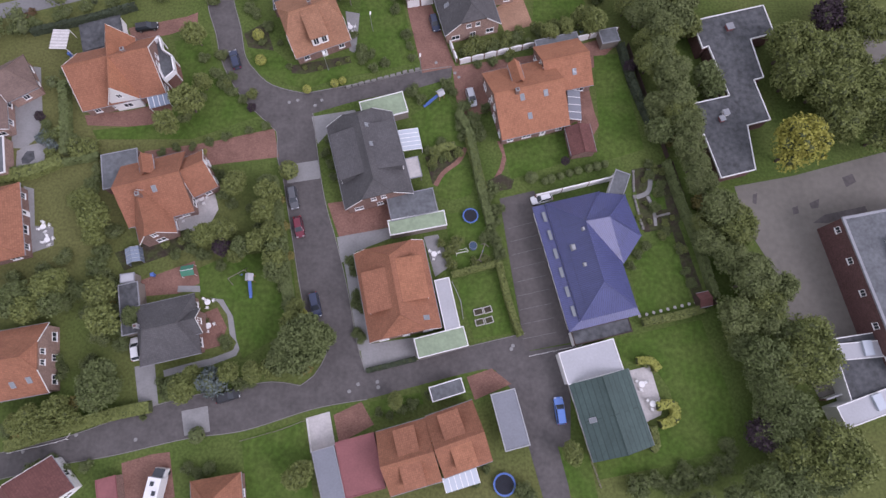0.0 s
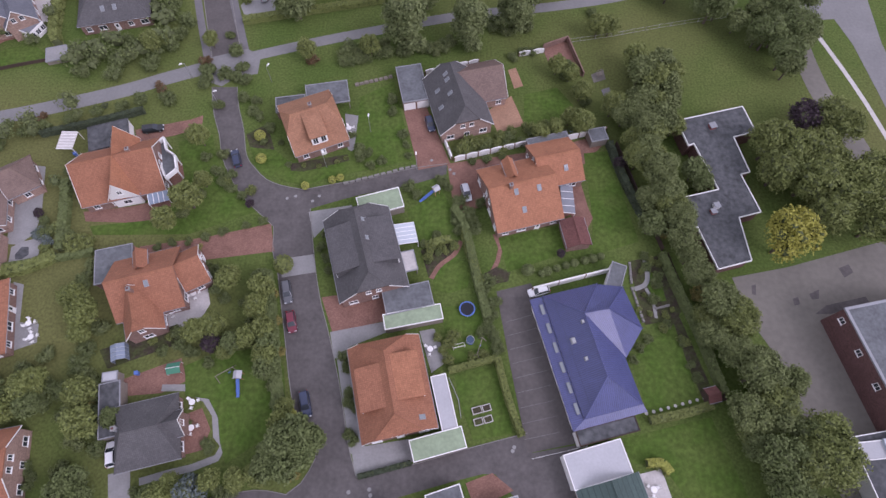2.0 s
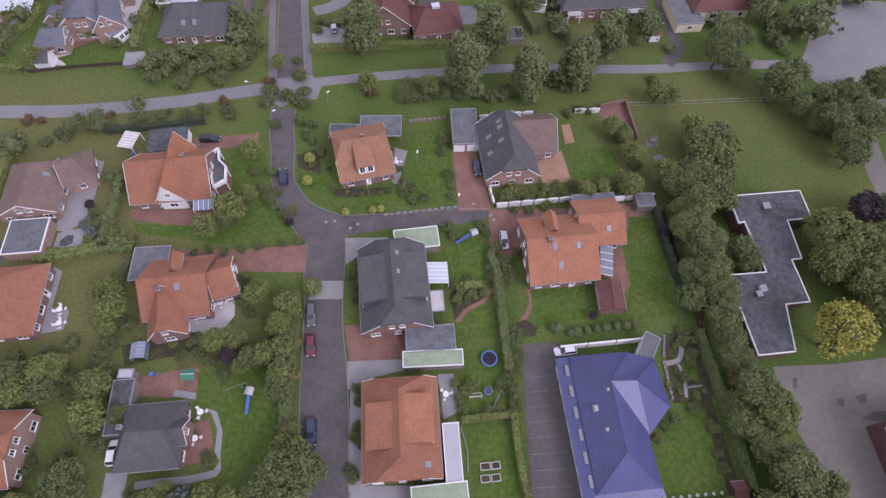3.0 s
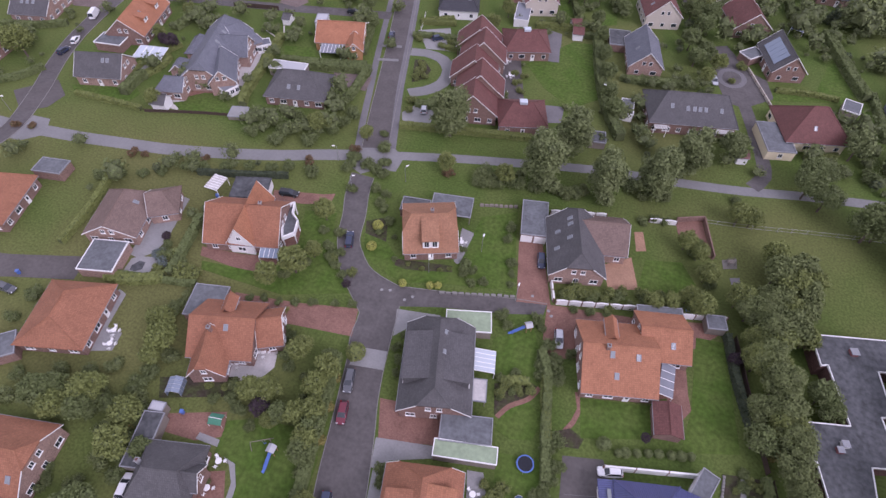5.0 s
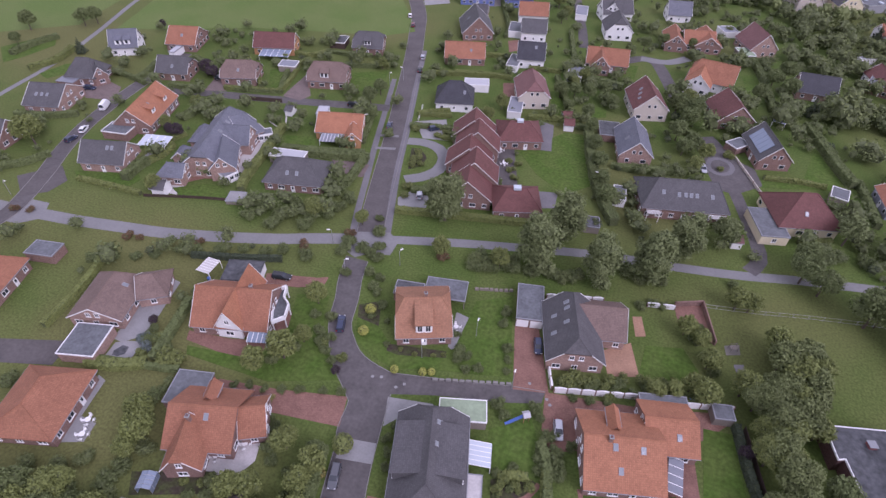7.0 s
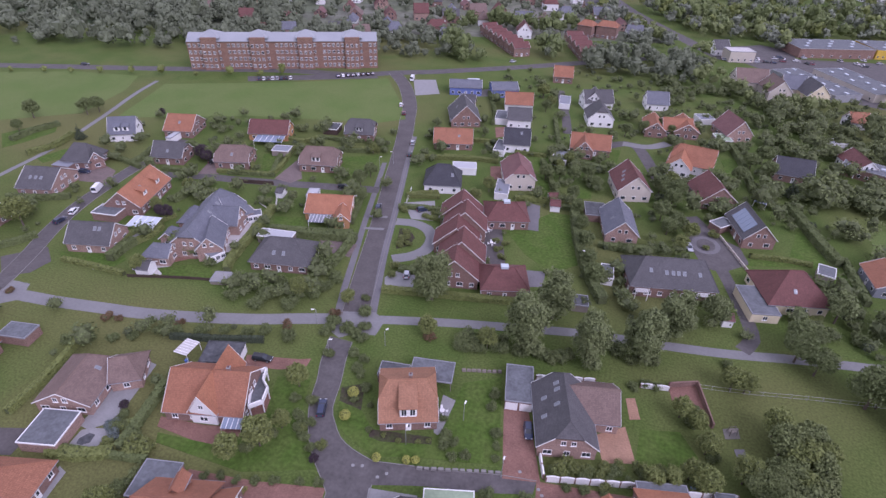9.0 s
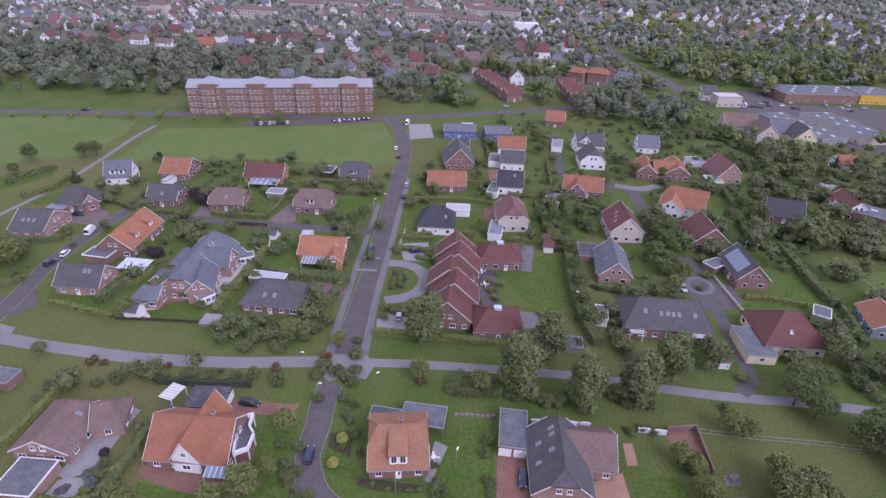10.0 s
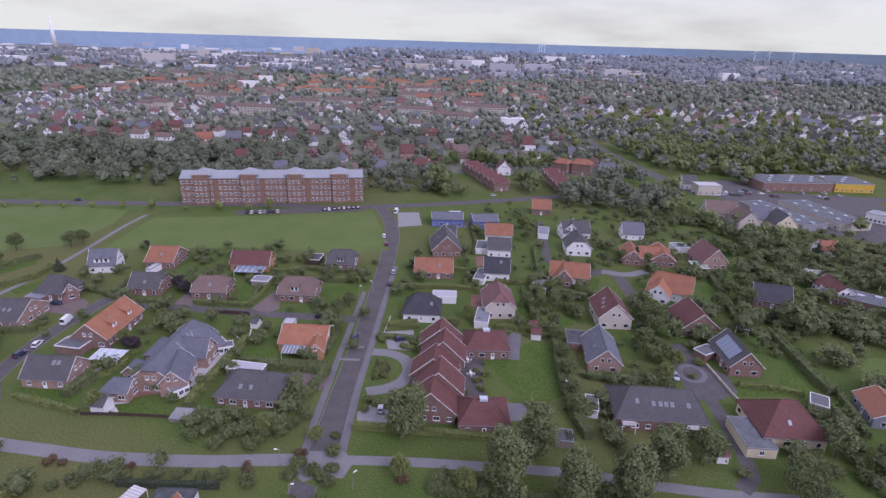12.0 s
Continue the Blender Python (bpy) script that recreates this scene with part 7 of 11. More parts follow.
grove("bush", "leaf", 2.0, [(-107.4, 64.7, 1.6), (-103.2, 67.3, 1.8), (-98.0, 68.9, 1.6), (-94.2, 71.1, 1.6), (-89.6, 74.6, 1.8), (-85.8, 76.0, 1.6), (-80.7, 77.9, 1.7), (-75.9, 80.2, 1.6), (-70.3, 81.4, 1.6), (-66.7, 83.2, 1.7), (-60.4, 83.0, 2)], "loose green shrub along the garden edge", "shrub", "shrub")
# oaks and limes by the sports meadow
grove("round", "leaf_mid", 2.6, [(45.1, 86.4, 3.4), (50.3, 89.5, 3.4), (45.5, 79.7, 3.2), (50.4, 82.8, 3.4), (43.2, 73.7, 3), (47.1, 73.3, 3.2), (49.6, 77.9, 2.8), (43.2, 80.2, 2.6)], "dark green oak in a clump beside the meadow", group="oaks beside the meadow")
grove("round", "leaf_light", 2.6, [(47.4, 84.4, 3.2), (47.2, 77.7, 3), (44.6, 91.4, 2.8), (47.0, 89.7, 2.6), (51.9, 87.5, 2.8), (44.4, 70.0, 3), (50.3, 72.7, 2.6)], "light green lime in a clump beside the meadow", group="oaks beside the meadow")
grove("round", "leaf_light", 2.6, [(27.2, 90.3, 2.4), (30.0, 88.1, 2.2), (31.7, 82.6, 2.4), (28.5, 75.8, 2.2), (31.1, 74.1, 2.6), (25.4, 73.4, 1.8), (21.8, 72.1, 1.8), (40.8, 102.1, 2.2)], "yellow-green small tree along a garden wall")
grove("round", "leaf", 4.0, [(80.1, 105.0, 4), (82.4, 98.4, 4.4), (76.1, 97.4, 3.8), (78.4, 91.2, 3.6), (87.6, 109.8, 4)], "large green tree by the road corner")

grove("round", "leaf_mid", 2.6, [(70.7, 102.8, 2.8), (76.3, 105.4, 3.2), (78.5, 98.2, 3.4), (82.6, 94.9, 3.2), (78.8, 88.3, 3), (74.6, 98.4, 2.8), (67.2, 106.9, 2.2), (86.4, 99.3, 2.8), (79.9, 105.0, 2.8)], "broad green tree in a clump by the meadow", group="trees by the road corner")
# garden trees and shrubs of the near plots
grove("round", "leaf_light", 2.6, [(-49.8, 55.6, 3.2), (-50.4, 71.1, 2.6), (-48.1, 60.6, 2), (-53.7, 51.3, 2.4), (-66.7, 35.4, 2.4), (-64.0, 32.0, 2.6), (-64.5, 28.7, 2), (-39.2, 38.8, 2.6), (-32.8, 37.0, 2.2), (-33.4, 33.1, 2.2), (-31.5, 28.7, 2.3), (-34.0, 27.6, 2), (-40.5, 29.8, 2.4), (-30.6, 24.1, 2.3), (-43.5, 28.7, 2.2), (-38.0, 25.4, 1.8), (-71.2, 19.1, 2.4), (-73.5, 15.0, 2.4), (-60.8, 18.1, 2.6), (-59.5, 13.0, 2.8), (-69.8, 20.2, 2)], "yellow-green garden tree with a loose crown", group="garden trees")
grove("round", "leaf", 2.6, [(-33.4, 38.8, 2), (-30.3, 26.5, 2.2), (-30.2, 22.0, 2.2), (-37.0, 26.5, 2.2), (-58.6, 4.1, 2.8), (-60.2, 2.2, 2.6), (-59.0, 0.3, 2.8), (-57.1, 1.2, 2.2), (-55.1, 14.0, 1.8), (-25.5, 9.9, 3.2), (-23.5, 10.9, 3), (-27.3, 7.9, 2.8), (-22.4, 7.9, 2.6), (-24.7, 6.0, 2.6), (-28.2, 6.0, 2.4), (-21.0, 9.9, 2.2), (-77.7, 16.0, 2.6), (-76.1, 18.1, 2.4), (-69.6, 16.0, 2.2), (-46.5, 2.2, 1.8)], "green garden tree with a dense leafy crown", group="garden trees")
grove("round", "leaf_light", 2.6, [(-44.7, 1.2, 2.4), (-43.5, 3.6, 1.8), (-26.8, 13.0, 2), (-26.5, 15.5, 1.6), (-37.1, 4.1, 1.8), (-33.1, 4.1, 1.8), (-30.2, 5.0, 1.8), (-29.7, 4.1, 1.6), (-69.3, -3.4, 2.2), (-67.1, -4.8, 2), (-72.1, -4.4, 2), (-65.8, -1.6, 2), (-63.5, -3.4, 2), (-69.0, -5.3, 2), (21.5, -9.1, 1.8), (-24.1, -12.6, 2.2), (-23.2, -11.7, 1.8), (-8.3, -0.7, 1.6)], "yellow-green loose shrub in a garden bed", "shrub", "shrub", "garden shrubs")
grove("bush", "leaf_gold", 1.4, [(-67.0, -3.2, 1.6), (-70.5, -5.6, 1.5), (-60.5, 3.5, 1.6), (-58.5, 1.8, 1.4), (-64.5, -1.0, 1.3), (-73.0, -6.0, 1.4), (-31.8, 36.5, 1.3), (-30.4, 31.0, 1.4), (-29.0, 25.8, 1.3), (-33.6, 40.0, 1.2), (-22.8, 9.6, 1.3), (-24.6, 4.8, 1.3), (-30.0, 4.4, 1.2), (-60.4, 16.2, 1.5), (-46.9, 46.3, 1.0), (42.0, 66.8, 1.8), (45.2, 57.6, 1.9), (44.6, 49.2, 1.7), (49.5, 35.6, 1.8)], "golden-tinged autumn shrub in a bed", "shrub", "shrub", "garden shrubs")
grove("bush", "leaf_mid", 2.0, [(-32.4, 34.6, 1.5), (-31.4, 29.4, 1.6), (-30.2, 24.6, 1.5), (-29.2, 19.8, 1.5), (-28.4, 16.6, 1.3), (-34.6, 30.6, 1.6), (-36.2, 35.2, 1.5), (-41.6, 31.6, 1.6), (-45.2, 30.4, 1.4), (-48.0, 29.2, 1.3), (-62.4, 30.4, 1.8), (-65.4, 30.0, 1.7), (-62.0, 21.4, 1.8), (-64.2, 14.8, 1.9), (-61.6, 10.2, 1.8), (-62.6, 5.8, 1.7), (-79.2, 20.8, 1.9), (-73.8, 22.4, 1.8), (-70.8, 25.2, 1.7), (-84.6, 14.0, 1.8), (-66.6, 43.0, 1.5), (-49.0, 58.4, 1.4), (-51.8, 54.2, 1.5), (-45.8, 68.4, 1.3), (-52.6, 73.4, 1.4)], "mid-green loose shrub among lawns", "shrub", "shrub", "garden shrubs")
grove("cone", "leaf_blue", 2.0, [(-40.3, 2.5, 2.4)], "blue spruce beside the street")
grove("round", "leaf_purple", 2.6, [(-40.6, 26.6, 1.6), (-38.1, 55.8, 1), (-80.2, 54.0, 1), (23.7, 44.1, 0.9), (38.1, 64.6, 1.4)], "small tree with dark copper leaves", "tree", "tree")
grove("ball", "leaf_lime", 1.2, [(-38.5, 72.9, 1.2), (-37.5, 67.0, 1.25), (-27.6, 60.3, 0.9), (-22.1, 61.7, 0.9), (-20.5, 62.3, 0.9), (-25.7, 14.1, 1.5), (-26.2, 12.5, 1.1)], "clipped golden conifer ball in a bed", "shrub", "golden_conifer", "golden conifers")
grove("ball", "leaf", 1.2, [(20.9, 40.7, 0.9), (22.8, 41.3, 0.85), (24.6, 41.9, 0.85), (26.3, 42.4, 0.85), (28.4, 42.9, 0.85), (30.0, 43.3, 0.85), (31.6, 43.8, 0.85), (17.1, 40.9, 1.2), (19.8, 40.3, 0.8), (-42.2, -6.3, 1.6)], "clipped round evergreen shrub on a lawn", "shrub", "clipped_shrub", "row of clipped shrubs")
grove("bush", "leaf", 2.0, [(-16.8, 69.2, 1.4), (-15.0, 68.5, 1.2), (-18.7, 73.3, 1), (-16.8, 69.9, 1.2), (-12.1, 66.5, 1.2), (-7.5, 73.2, 1.2), (-6.9, 70.5, 1.1), (-16.7, 67.2, 1.2), (-14.3, 65.2, 1.2), (-6.2, 60.0, 1.4), (-4.4, 58.0, 1.2), (0.7, 61.2, 1.4), (1.9, 59.9, 1.2), (4.1, 56.1, 1.6), (5.8, 53.6, 1.6), (3.5, 52.4, 1.4), (5.3, 57.4, 1.2), (8.6, 56.1, 1.3), (6.9, 51.7, 1.5), (7.4, 49.9, 1.4), (4.0, 49.9, 1.3), (-0.4, 48.7, 1), (-2.7, 46.9, 1.2)], "green loose shrub in a garden bed", "shrub", "shrub", "garden shrubs")
grove("bush", "leaf_light", 2.0, [(-1.6, 46.3, 1.2), (0.7, 45.7, 1.1), (2.9, 46.3, 1.2), (-2.1, 43.9, 1), (5.4, 69.1, 1.6), (7.8, 70.5, 1.5), (10.1, 71.1, 1.4), (12.5, 70.5, 1.2), (16.1, 73.8, 1.4), (19.7, 74.8, 1.5), (23.3, 75.2, 1.5), (25.7, 75.9, 1.5), (13.6, 68.4, 1.3), (2.7, 27.8, 1.4), (1.6, 26.7, 1.2), (0.6, 25.1, 1.1), (-0.5, 27.8, 0.9), (5.8, 24.0, 1.2), (7.9, 24.5, 1.2), (1.6, 23.5, 1.1), (36.1, 5.9, 1.2), (37.5, 4.9, 0.9), (-38.8, 59.4, 1.2), (-44.1, 61.3, 1.2)], "yellow-green loose shrub in a garden bed", "shrub", "shrub", "garden shrubs")
grove("bush", "leaf", 2.0, [(9.3, 38.6, 1.6), (8.2, 36.8, 1.5), (9.7, 32.3, 1.6), (9.1, 30.0, 1.5), (10.1, 27.8, 1.6), (10.6, 25.6, 1.5), (10.3, 34.5, 1.4), (8.0, 28.9, 1.2), (-17.3, 24.6, 1.2), (-16.7, 22.4, 1.1), (-15.5, 18.2, 1.3), (-15.9, 16.6, 1.2), (-14.9, 15.6, 1.1), (-15.5, 11.0, 1.1), (-14.6, 10.0, 1), (-22.0, 43.9, 1.2), (-23.2, 46.3, 1.1), (-21.3, 41.5, 1), (-22.8, 49.3, 0.9), (-13.1, 25.7, 0.6), (-8.9, 24.0, 0.5), (13.7, -15.4, 2), (5.2, -13.6, 1.2), (7.1, -11.8, 0.9)], "green shrub beside a drive", "shrub", "shrub", "garden shrubs")
grove("bush", "leaf", 2.0, [(32.6, -14.5, 2.2), (35.6, -13.6, 1.8), (38.3, -14.5, 2), (41.3, -13.6, 2), (44.2, -12.8, 2), (40.5, -11.9, 1.6), (47.3, -11.0, 1.8), (48.6, -8.3, 1.8), (45.0, 22.3, 1), (44.4, 26.6, 1.2), (45.8, 20.2, 1.1), (40.1, 41.4, 1.2), (41.4, 37.9, 1.2), (40.5, 35.0, 1.3), (40.3, 43.8, 1.1), (42.1, 39.6, 1.2), (42.1, 30.0, 1.1), (36.4, 25.6, 1), (38.1, 27.2, 1.1), (34.9, 23.4, 0.9), (33.2, 25.6, 0.6), (47.2, 51.0, 1.6), (48.5, 47.4, 1.6)], "green shrub in a garden bed", "shrub", "shrub", "garden shrubs")
grove("bush", "leaf", 2.0, [(-43.2, 63.3, 1.2), (-44.7, 61.3, 1.2), (-46.1, 64.0, 1.2), (-43.4, 60.1, 1.1), (-40.4, 58.1, 1.2), (-52.7, 47.6, 1), (-55.4, 46.6, 1), (-49.4, 47.8, 1), (-46.2, 48.8, 1.1), (-43.0, 50.0, 1), (-38.6, 51.2, 1), (-35.3, 52.2, 1.1), (-45.5, 42.8, 1.3), (-43.2, 41.6, 1.3), (-42.3, 37.5, 1.4), (-40.5, 35.8, 1.3), (-47.0, 26.8, 1.4), (-50.0, 25.8, 1.2), (-44.7, 25.7, 1.5), (-41.4, 23.6, 1.3), (-68.6, 6.1, 1.2), (-67.3, 4.2, 1.3), (-73.0, 48.9, 1.8), (-77.7, 50.1, 1.6), (-79.3, 52.6, 1.2)], "loose green shrub beside a lawn", "shrub", "shrub", "garden shrubs")
grove("bush", "leaf", 2.0, [(-69.2, -11.7, 1.6), (-66.5, -10.8, 1.4), (-64.5, -11.7, 1.4), (-63.2, -13.5, 1.3), (-60.7, -11.2, 1.2), (-48.9, 1.2, 1.2), (-49.6, 2.2, 1.2), (-41.4, -12.6, 1.3), (-43.4, -11.7, 1.2), (-39.6, -11.7, 1.3), (-2.5, 0.2, 1), (-5.4, -1.2, 1.1), (-7.3, -2.2, 1), (-11.3, -2.6, 0.9), (-9.3, -3.1, 0.9), (-36.2, 2.2, 1.4), (-34.2, 2.6, 1.4), (-38.0, 0.3, 1.2), (-47.8, 0.3, 1.4), (-74.8, -5.3, 1.6), (-52.2, -3.5, 0.6), (-43.3, 13.1, 0.9), (-39.5, 10.0, 1), (-38.8, 9.0, 0.9)], "loose green shrub beside a lawn", "shrub", "shrub", "garden shrubs")
grove("bush", "leaf", 2.0, [(28.4, 73.4, 1.4), (30.9, 78.7, 1.4), (24.5, 73.4, 1.3), (21.2, 72.9, 1.3), (18.0, 71.0, 1.2), (14.7, 70.5, 1.2), (10.3, 69.6, 1.3), (6.8, 69.8, 1.4), (4.6, 69.0, 1.2), (30.3, 92.7, 1.4), (29.3, 89.0, 1.5), (31.8, 85.1, 1.5), (33.0, 81.7, 1.5), (17.8, 95.1, 1.3), (20.2, 96.9, 1.4), (22.7, 96.9, 1.3), (-10.3, 82.8, 1.5), (-10.1, 79.4, 1.2), (-6.4, 67.9, 0.9), (-36.9, 75.7, 1.2), (-40.6, 82.8, 1.3), (-40.8, 79.8, 1.4), (-39.4, 78.4, 1.3), (-48.9, 63.4, 1), (-50.5, 56.3, 1.6)], "garden shrub beside a wall", "shrub", "shrub", "garden shrubs")
grove("bush", "leaf", 2.0, [(-80.7, 16.5, 2.2), (-77.6, 16.5, 2.2), (-73.8, 15.6, 1.8), (-64.5, 23.4, 2), (-63.6, 26.1, 1.8), (-67.5, 37.4, 2.2), (-66.2, 33.8, 2.4), (-67.6, 40.1, 1.6), (-68.7, 19.6, 2.2), (-65.5, 18.6, 2.2), (-69.2, 17.2, 2.2), (-59.6, 18.5, 2.2), (-59.9, 15.3, 2.2), (-58.9, 12.6, 2), (-57.4, 9.3, 1.8), (-86.0, 18.0, 1.6), (-96.2, 27.0, 1.6), (-96.1, 32.7, 1.8), (-76.2, 17.0, 1.8)], "loose green shrub beside a lawn", "shrub", "shrub", "garden shrubs")

hedge([(1.6, 21.7), (7.4, 23.2), (10.3, 23.9)], 0.9, 1.3, "leaf_light", "clipped yellow-green hedge round a small lawn")
hedge([(10.3, 23.9), (12.0, 16.2), (13.8, 10.5)], 1.0, 1.6, "leaf_light", "clipped hedge beside the parking strip")
hedge([(5.2, 49.7), (6.4, 44.2), (7.8, 38.3)], 1.2, 1.6, "leaf_light", "tall loose hedge between gardens")
hedge([(36.0, 12.8), (41.8, 13.9), (47.1, 15.3)], 1.3, 1.5, "leaf_light", "broad clipped yellow-green hedge")
hedge([(37.1, -1.8), (39.6, -1.3), (40.0, -3.7), (37.3, -4.8)], 1.3, 1.5, "leaf_lime", "golden clipped hedge round a terrace")
hedge([(36.0, -5.1), (36.2, -8.3), (35.4, -8.8)], 1.1, 1.4, "leaf_light", "golden clipped hedge round a terrace")
hedge([(34.3, 6.0), (36.9, 6.0), (37.9, 4.5)], 1.2, 1.4, "leaf_lime", "golden clipped hedge round a terrace")
hedge([(43.4, 44.1), (45.3, 35.9), (47.2, 29.1), (49.6, 17.2)], 1.1, 1.9, "leaf", "dark hedge along the garden boundary")
hedge([(36.8, 70.3), (38.8, 60.3), (42.3, 49.0)], 1.1, 1.8, "leaf_dark", "dark hedge along the garden boundary")
hedge([(3.0, 54.7), (5.2, 50.3), (7.2, 39.5), (9.0, 31.4)], 1.4, 1.7, "leaf", "loose hedge between gardens")
hedge([(-13.6, 4.4), (-8.6, 5.6), (-4.9, 6.5)], 0.7, 0.8, "leaf_dark", "low dark hedge beside a parking space")
hedge([(-86.7, 42.0), (-80.3, 43.2), (-70.6, 45.0), (-67.4, 45.8)], 1.0, 1.3, "leaf", "garden hedge between lawns")
hedge([(-33.0, 41.0), (-31.3, 33.5), (-29.3, 22.6), (-27.6, 14.6)], 1.7, 1.9, "leaf", "tall loose hedge along the street")
hedge([(-50.9, -1.6), (-57.7, -3.0), (-64.2, -4.9), (-74.4, -8.1)], 1.8, 1.6, "leaf_light", "loose hedge along the street")
hedge([(-100.9, 45.2), (-101.9, 55.2), (-104.7, 65.8)], 1.2, 1.6, "leaf_light", "clipped hedge between gardens")
hedge([(-47.0, 107.2), (-32.1, 110.3), (-13.0, 114.3)], 1.6, 1.5, "leaf_light", "clipped hedge before the row houses")
hedge([(-59.7, 157.2), (-48.7, 160.3)], 1.2, 1.4, "leaf_light", "clipped hedge beside a drive")
hedge([(-66.8, 187.8), (-46.4, 194.0), (-36.7, 194.9)], 1.6, 1.6, "leaf_light", "clipped hedge between plots")
hedge([(-4.3, 167.3), (-0.9, 149.4), (3.7, 133.2), (8.8, 122.1)], 2.6, 2.6, "leaf", "tall loose hedge at the edge of a lawn")
hedge([(-11.9, 168.1), (-5.4, 168.8)], 1.4, 1.6, "leaf", "clipped hedge at the edge of a lawn")
hedge([(-130.3, 149.5), (-117.9, 152.6), (-111.0, 156.3), (-115.8, 178.5)], 1.2, 1.4, "leaf_light", "clipped hedge round a garden")
hedge([(-90.8, 122.7), (-78.6, 125.1), (-66.1, 128.7)], 1.8, 1.8, "leaf", "tall hedge between plots")
hedge([(-99.4, 181.9), (-89.0, 185.1), (-81.3, 189.3)], 1.6, 1.6, "leaf", "clipped hedge between plots")
hedge([(54.5, 131.7), (62.9, 135.4)], 1.0, 1.2, "leaf_light", "clipped hedge before a bungalow")
hedge([(-125.8, 97.9), (-127.5, 106.8), (-122.8, 119.0)], 1.2, 1.3, "leaf_light", "clipped hedge beside a drive")
hedge([(-86.1, 73.8), (-75.4, 76.8), (-65.1, 80.2)], 1.0, 1.5, "leaf_dark", "dark hedge at the garden's end")

# trees and shrubs of the gardens beyond the green strip
grove("round", "leaf", 2.6, [(-3.5, 166.3, 2.4), (-1.0, 156.0, 2.6), (1.4, 146.7, 2.6), (3.2, 138.1, 2.4), (5.5, 130.5, 2.6), (-6.0, 175.8, 2.2), (22.2, 190.3, 3.2), (26.2, 181.9, 3.4), (23.0, 172.7, 3), (27.8, 189.8, 3), (24.9, 164.1, 2.8), (27.6, 168.8, 2.4), (-217.8, 175.9, 3), (-215.2, 180.0, 2.8), (-234.8, 164.2, 3), (-226.6, 150.8, 2.4), (-77.9, 158.9, 2.4), (-77.4, 166.3, 2.2), (-73.2, 143.4, 2.2), (-72.5, 147.8, 2)], "green garden tree beyond the path", group="garden trees beyond the path")
grove("round", "leaf", 2.6, [(55.5, 224.2, 3.2), (50.1, 211.7, 2.6), (61.1, 233.1, 3.2), (60.6, 218.3, 3), (-17.3, 187.6, 2.6), (-12.4, 189.5, 2.4), (-7.4, 190.0, 2.4), (-2.6, 193.4, 2.6), (1.0, 186.6, 2.2), (-12.7, 177.6, 2.2), (-29.2, 258.3, 2.4), (2.8, 231.5, 2.4), (8.1, 241.7, 2.4), (15.0, 248.0, 2.6), (26.8, 249.4, 2.2), (22.1, 253.1, 2.4)], "green garden tree beyond the path", group="garden trees beyond the path")
grove("round", "leaf_light", 2.6, [(-161.0, 98.3, 4.2), (-33.7, 276.9, 3), (-27.9, 263.9, 2.6), (31.3, 163.0, 2.4), (28.6, 155.4, 2.2), (26.0, 196.4, 2.8), (-66.5, 98.5, 2.2), (-111.7, 92.1, 2.2), (-84.8, 184.9, 2), (-63.8, 99.5, 2), (-34.4, 171.3, 2.2), (-36.8, 161.6, 2.2), (-11.2, 203.1, 2.2), (-13.5, 196.8, 2), (-130.0, 119.5, 2.2), (-129.3, 134.2, 2.2)], "yellow-green garden tree beyond the path", group="garden trees beyond the path")
grove("cone", "leaf_dark", 2.0, [(-198.6, 154.4, 1.9), (104.2, 290.8, 2.4), (67.0, 206.8, 2.2)], "dark slender conifer in a garden")
grove("round", "leaf_purple", 2.6, [(-142.2, 156.2, 2.4), (-138.3, 154.5, 2), (-124.0, 117.0, 2.2), (-127.4, 117.6, 1.6), (-185.1, 184.9, 1.8)], "dark purple-leaved garden tree", "tree", "tree")

grove("ball", "leaf_light", 1.2, [(-29.9, 42.3, 1.9)], "large clipped round shrub beside a crossing", "shrub", "clipped_shrub")
grove("bush", "leaf_blue", 1.4, [(-78.9, 49.6, 1.5), (-77.1, 48.1, 1.3)], "blue-grey loose shrub beside a pond", "shrub", "shrub")
grove("bush", "leaf_light", 1.4, [(-71.6, 47.4, 2), (-69.5, 47.9, 1.6), (-76.2, 50.6, 1.4), (-77.2, 46.4, 1.2)], "feathery pale green shrub beside a lawn", "shrub", "shrub")
grove("bush", "leaf", 1.4, [(-49.2, 67.8, 1.2), (-46.9, 64.4, 1.2), (-44.7, 61.8, 1.3), (-42.7, 60.0, 1.2), (-37.6, 71.7, 0.9), (-36.6, 74.9, 0.9), (-34.0, 71.3, 0.7), (-31.6, 65.7, 0.8), (7.1, 66.1, 1), (10.4, 66.7, 1.1), (13.6, 67.5, 1), (10.2, 70.9, 1.4), (15.6, 72.5, 1.3), (20.0, 73.6, 1.3), (-2.1, 43.2, 0.7), (-0.1, 44.9, 0.8)], "small green shrub in a bed", "shrub", "shrub", "garden shrubs")
grove("bush", "leaf_light", 1.4, [(-28.4, 65.6, 0.6), (-25.2, 65.4, 0.6), (-21.5, 66.4, 0.6), (-19.7, 67.4, 0.5), (-1.7, 45.2, 0.7), (1.4, 45.1, 0.6), (6.7, 70.8, 1.8), (13.4, 72.5, 1.2), (22.2, 74.0, 1.3), (-57.5, 25.4, 0.7), (-52.3, 27.7, 0.8), (-49.4, 28.4, 0.8)], "small yellow-green shrub in a bed", "shrub", "shrub", "garden shrubs")
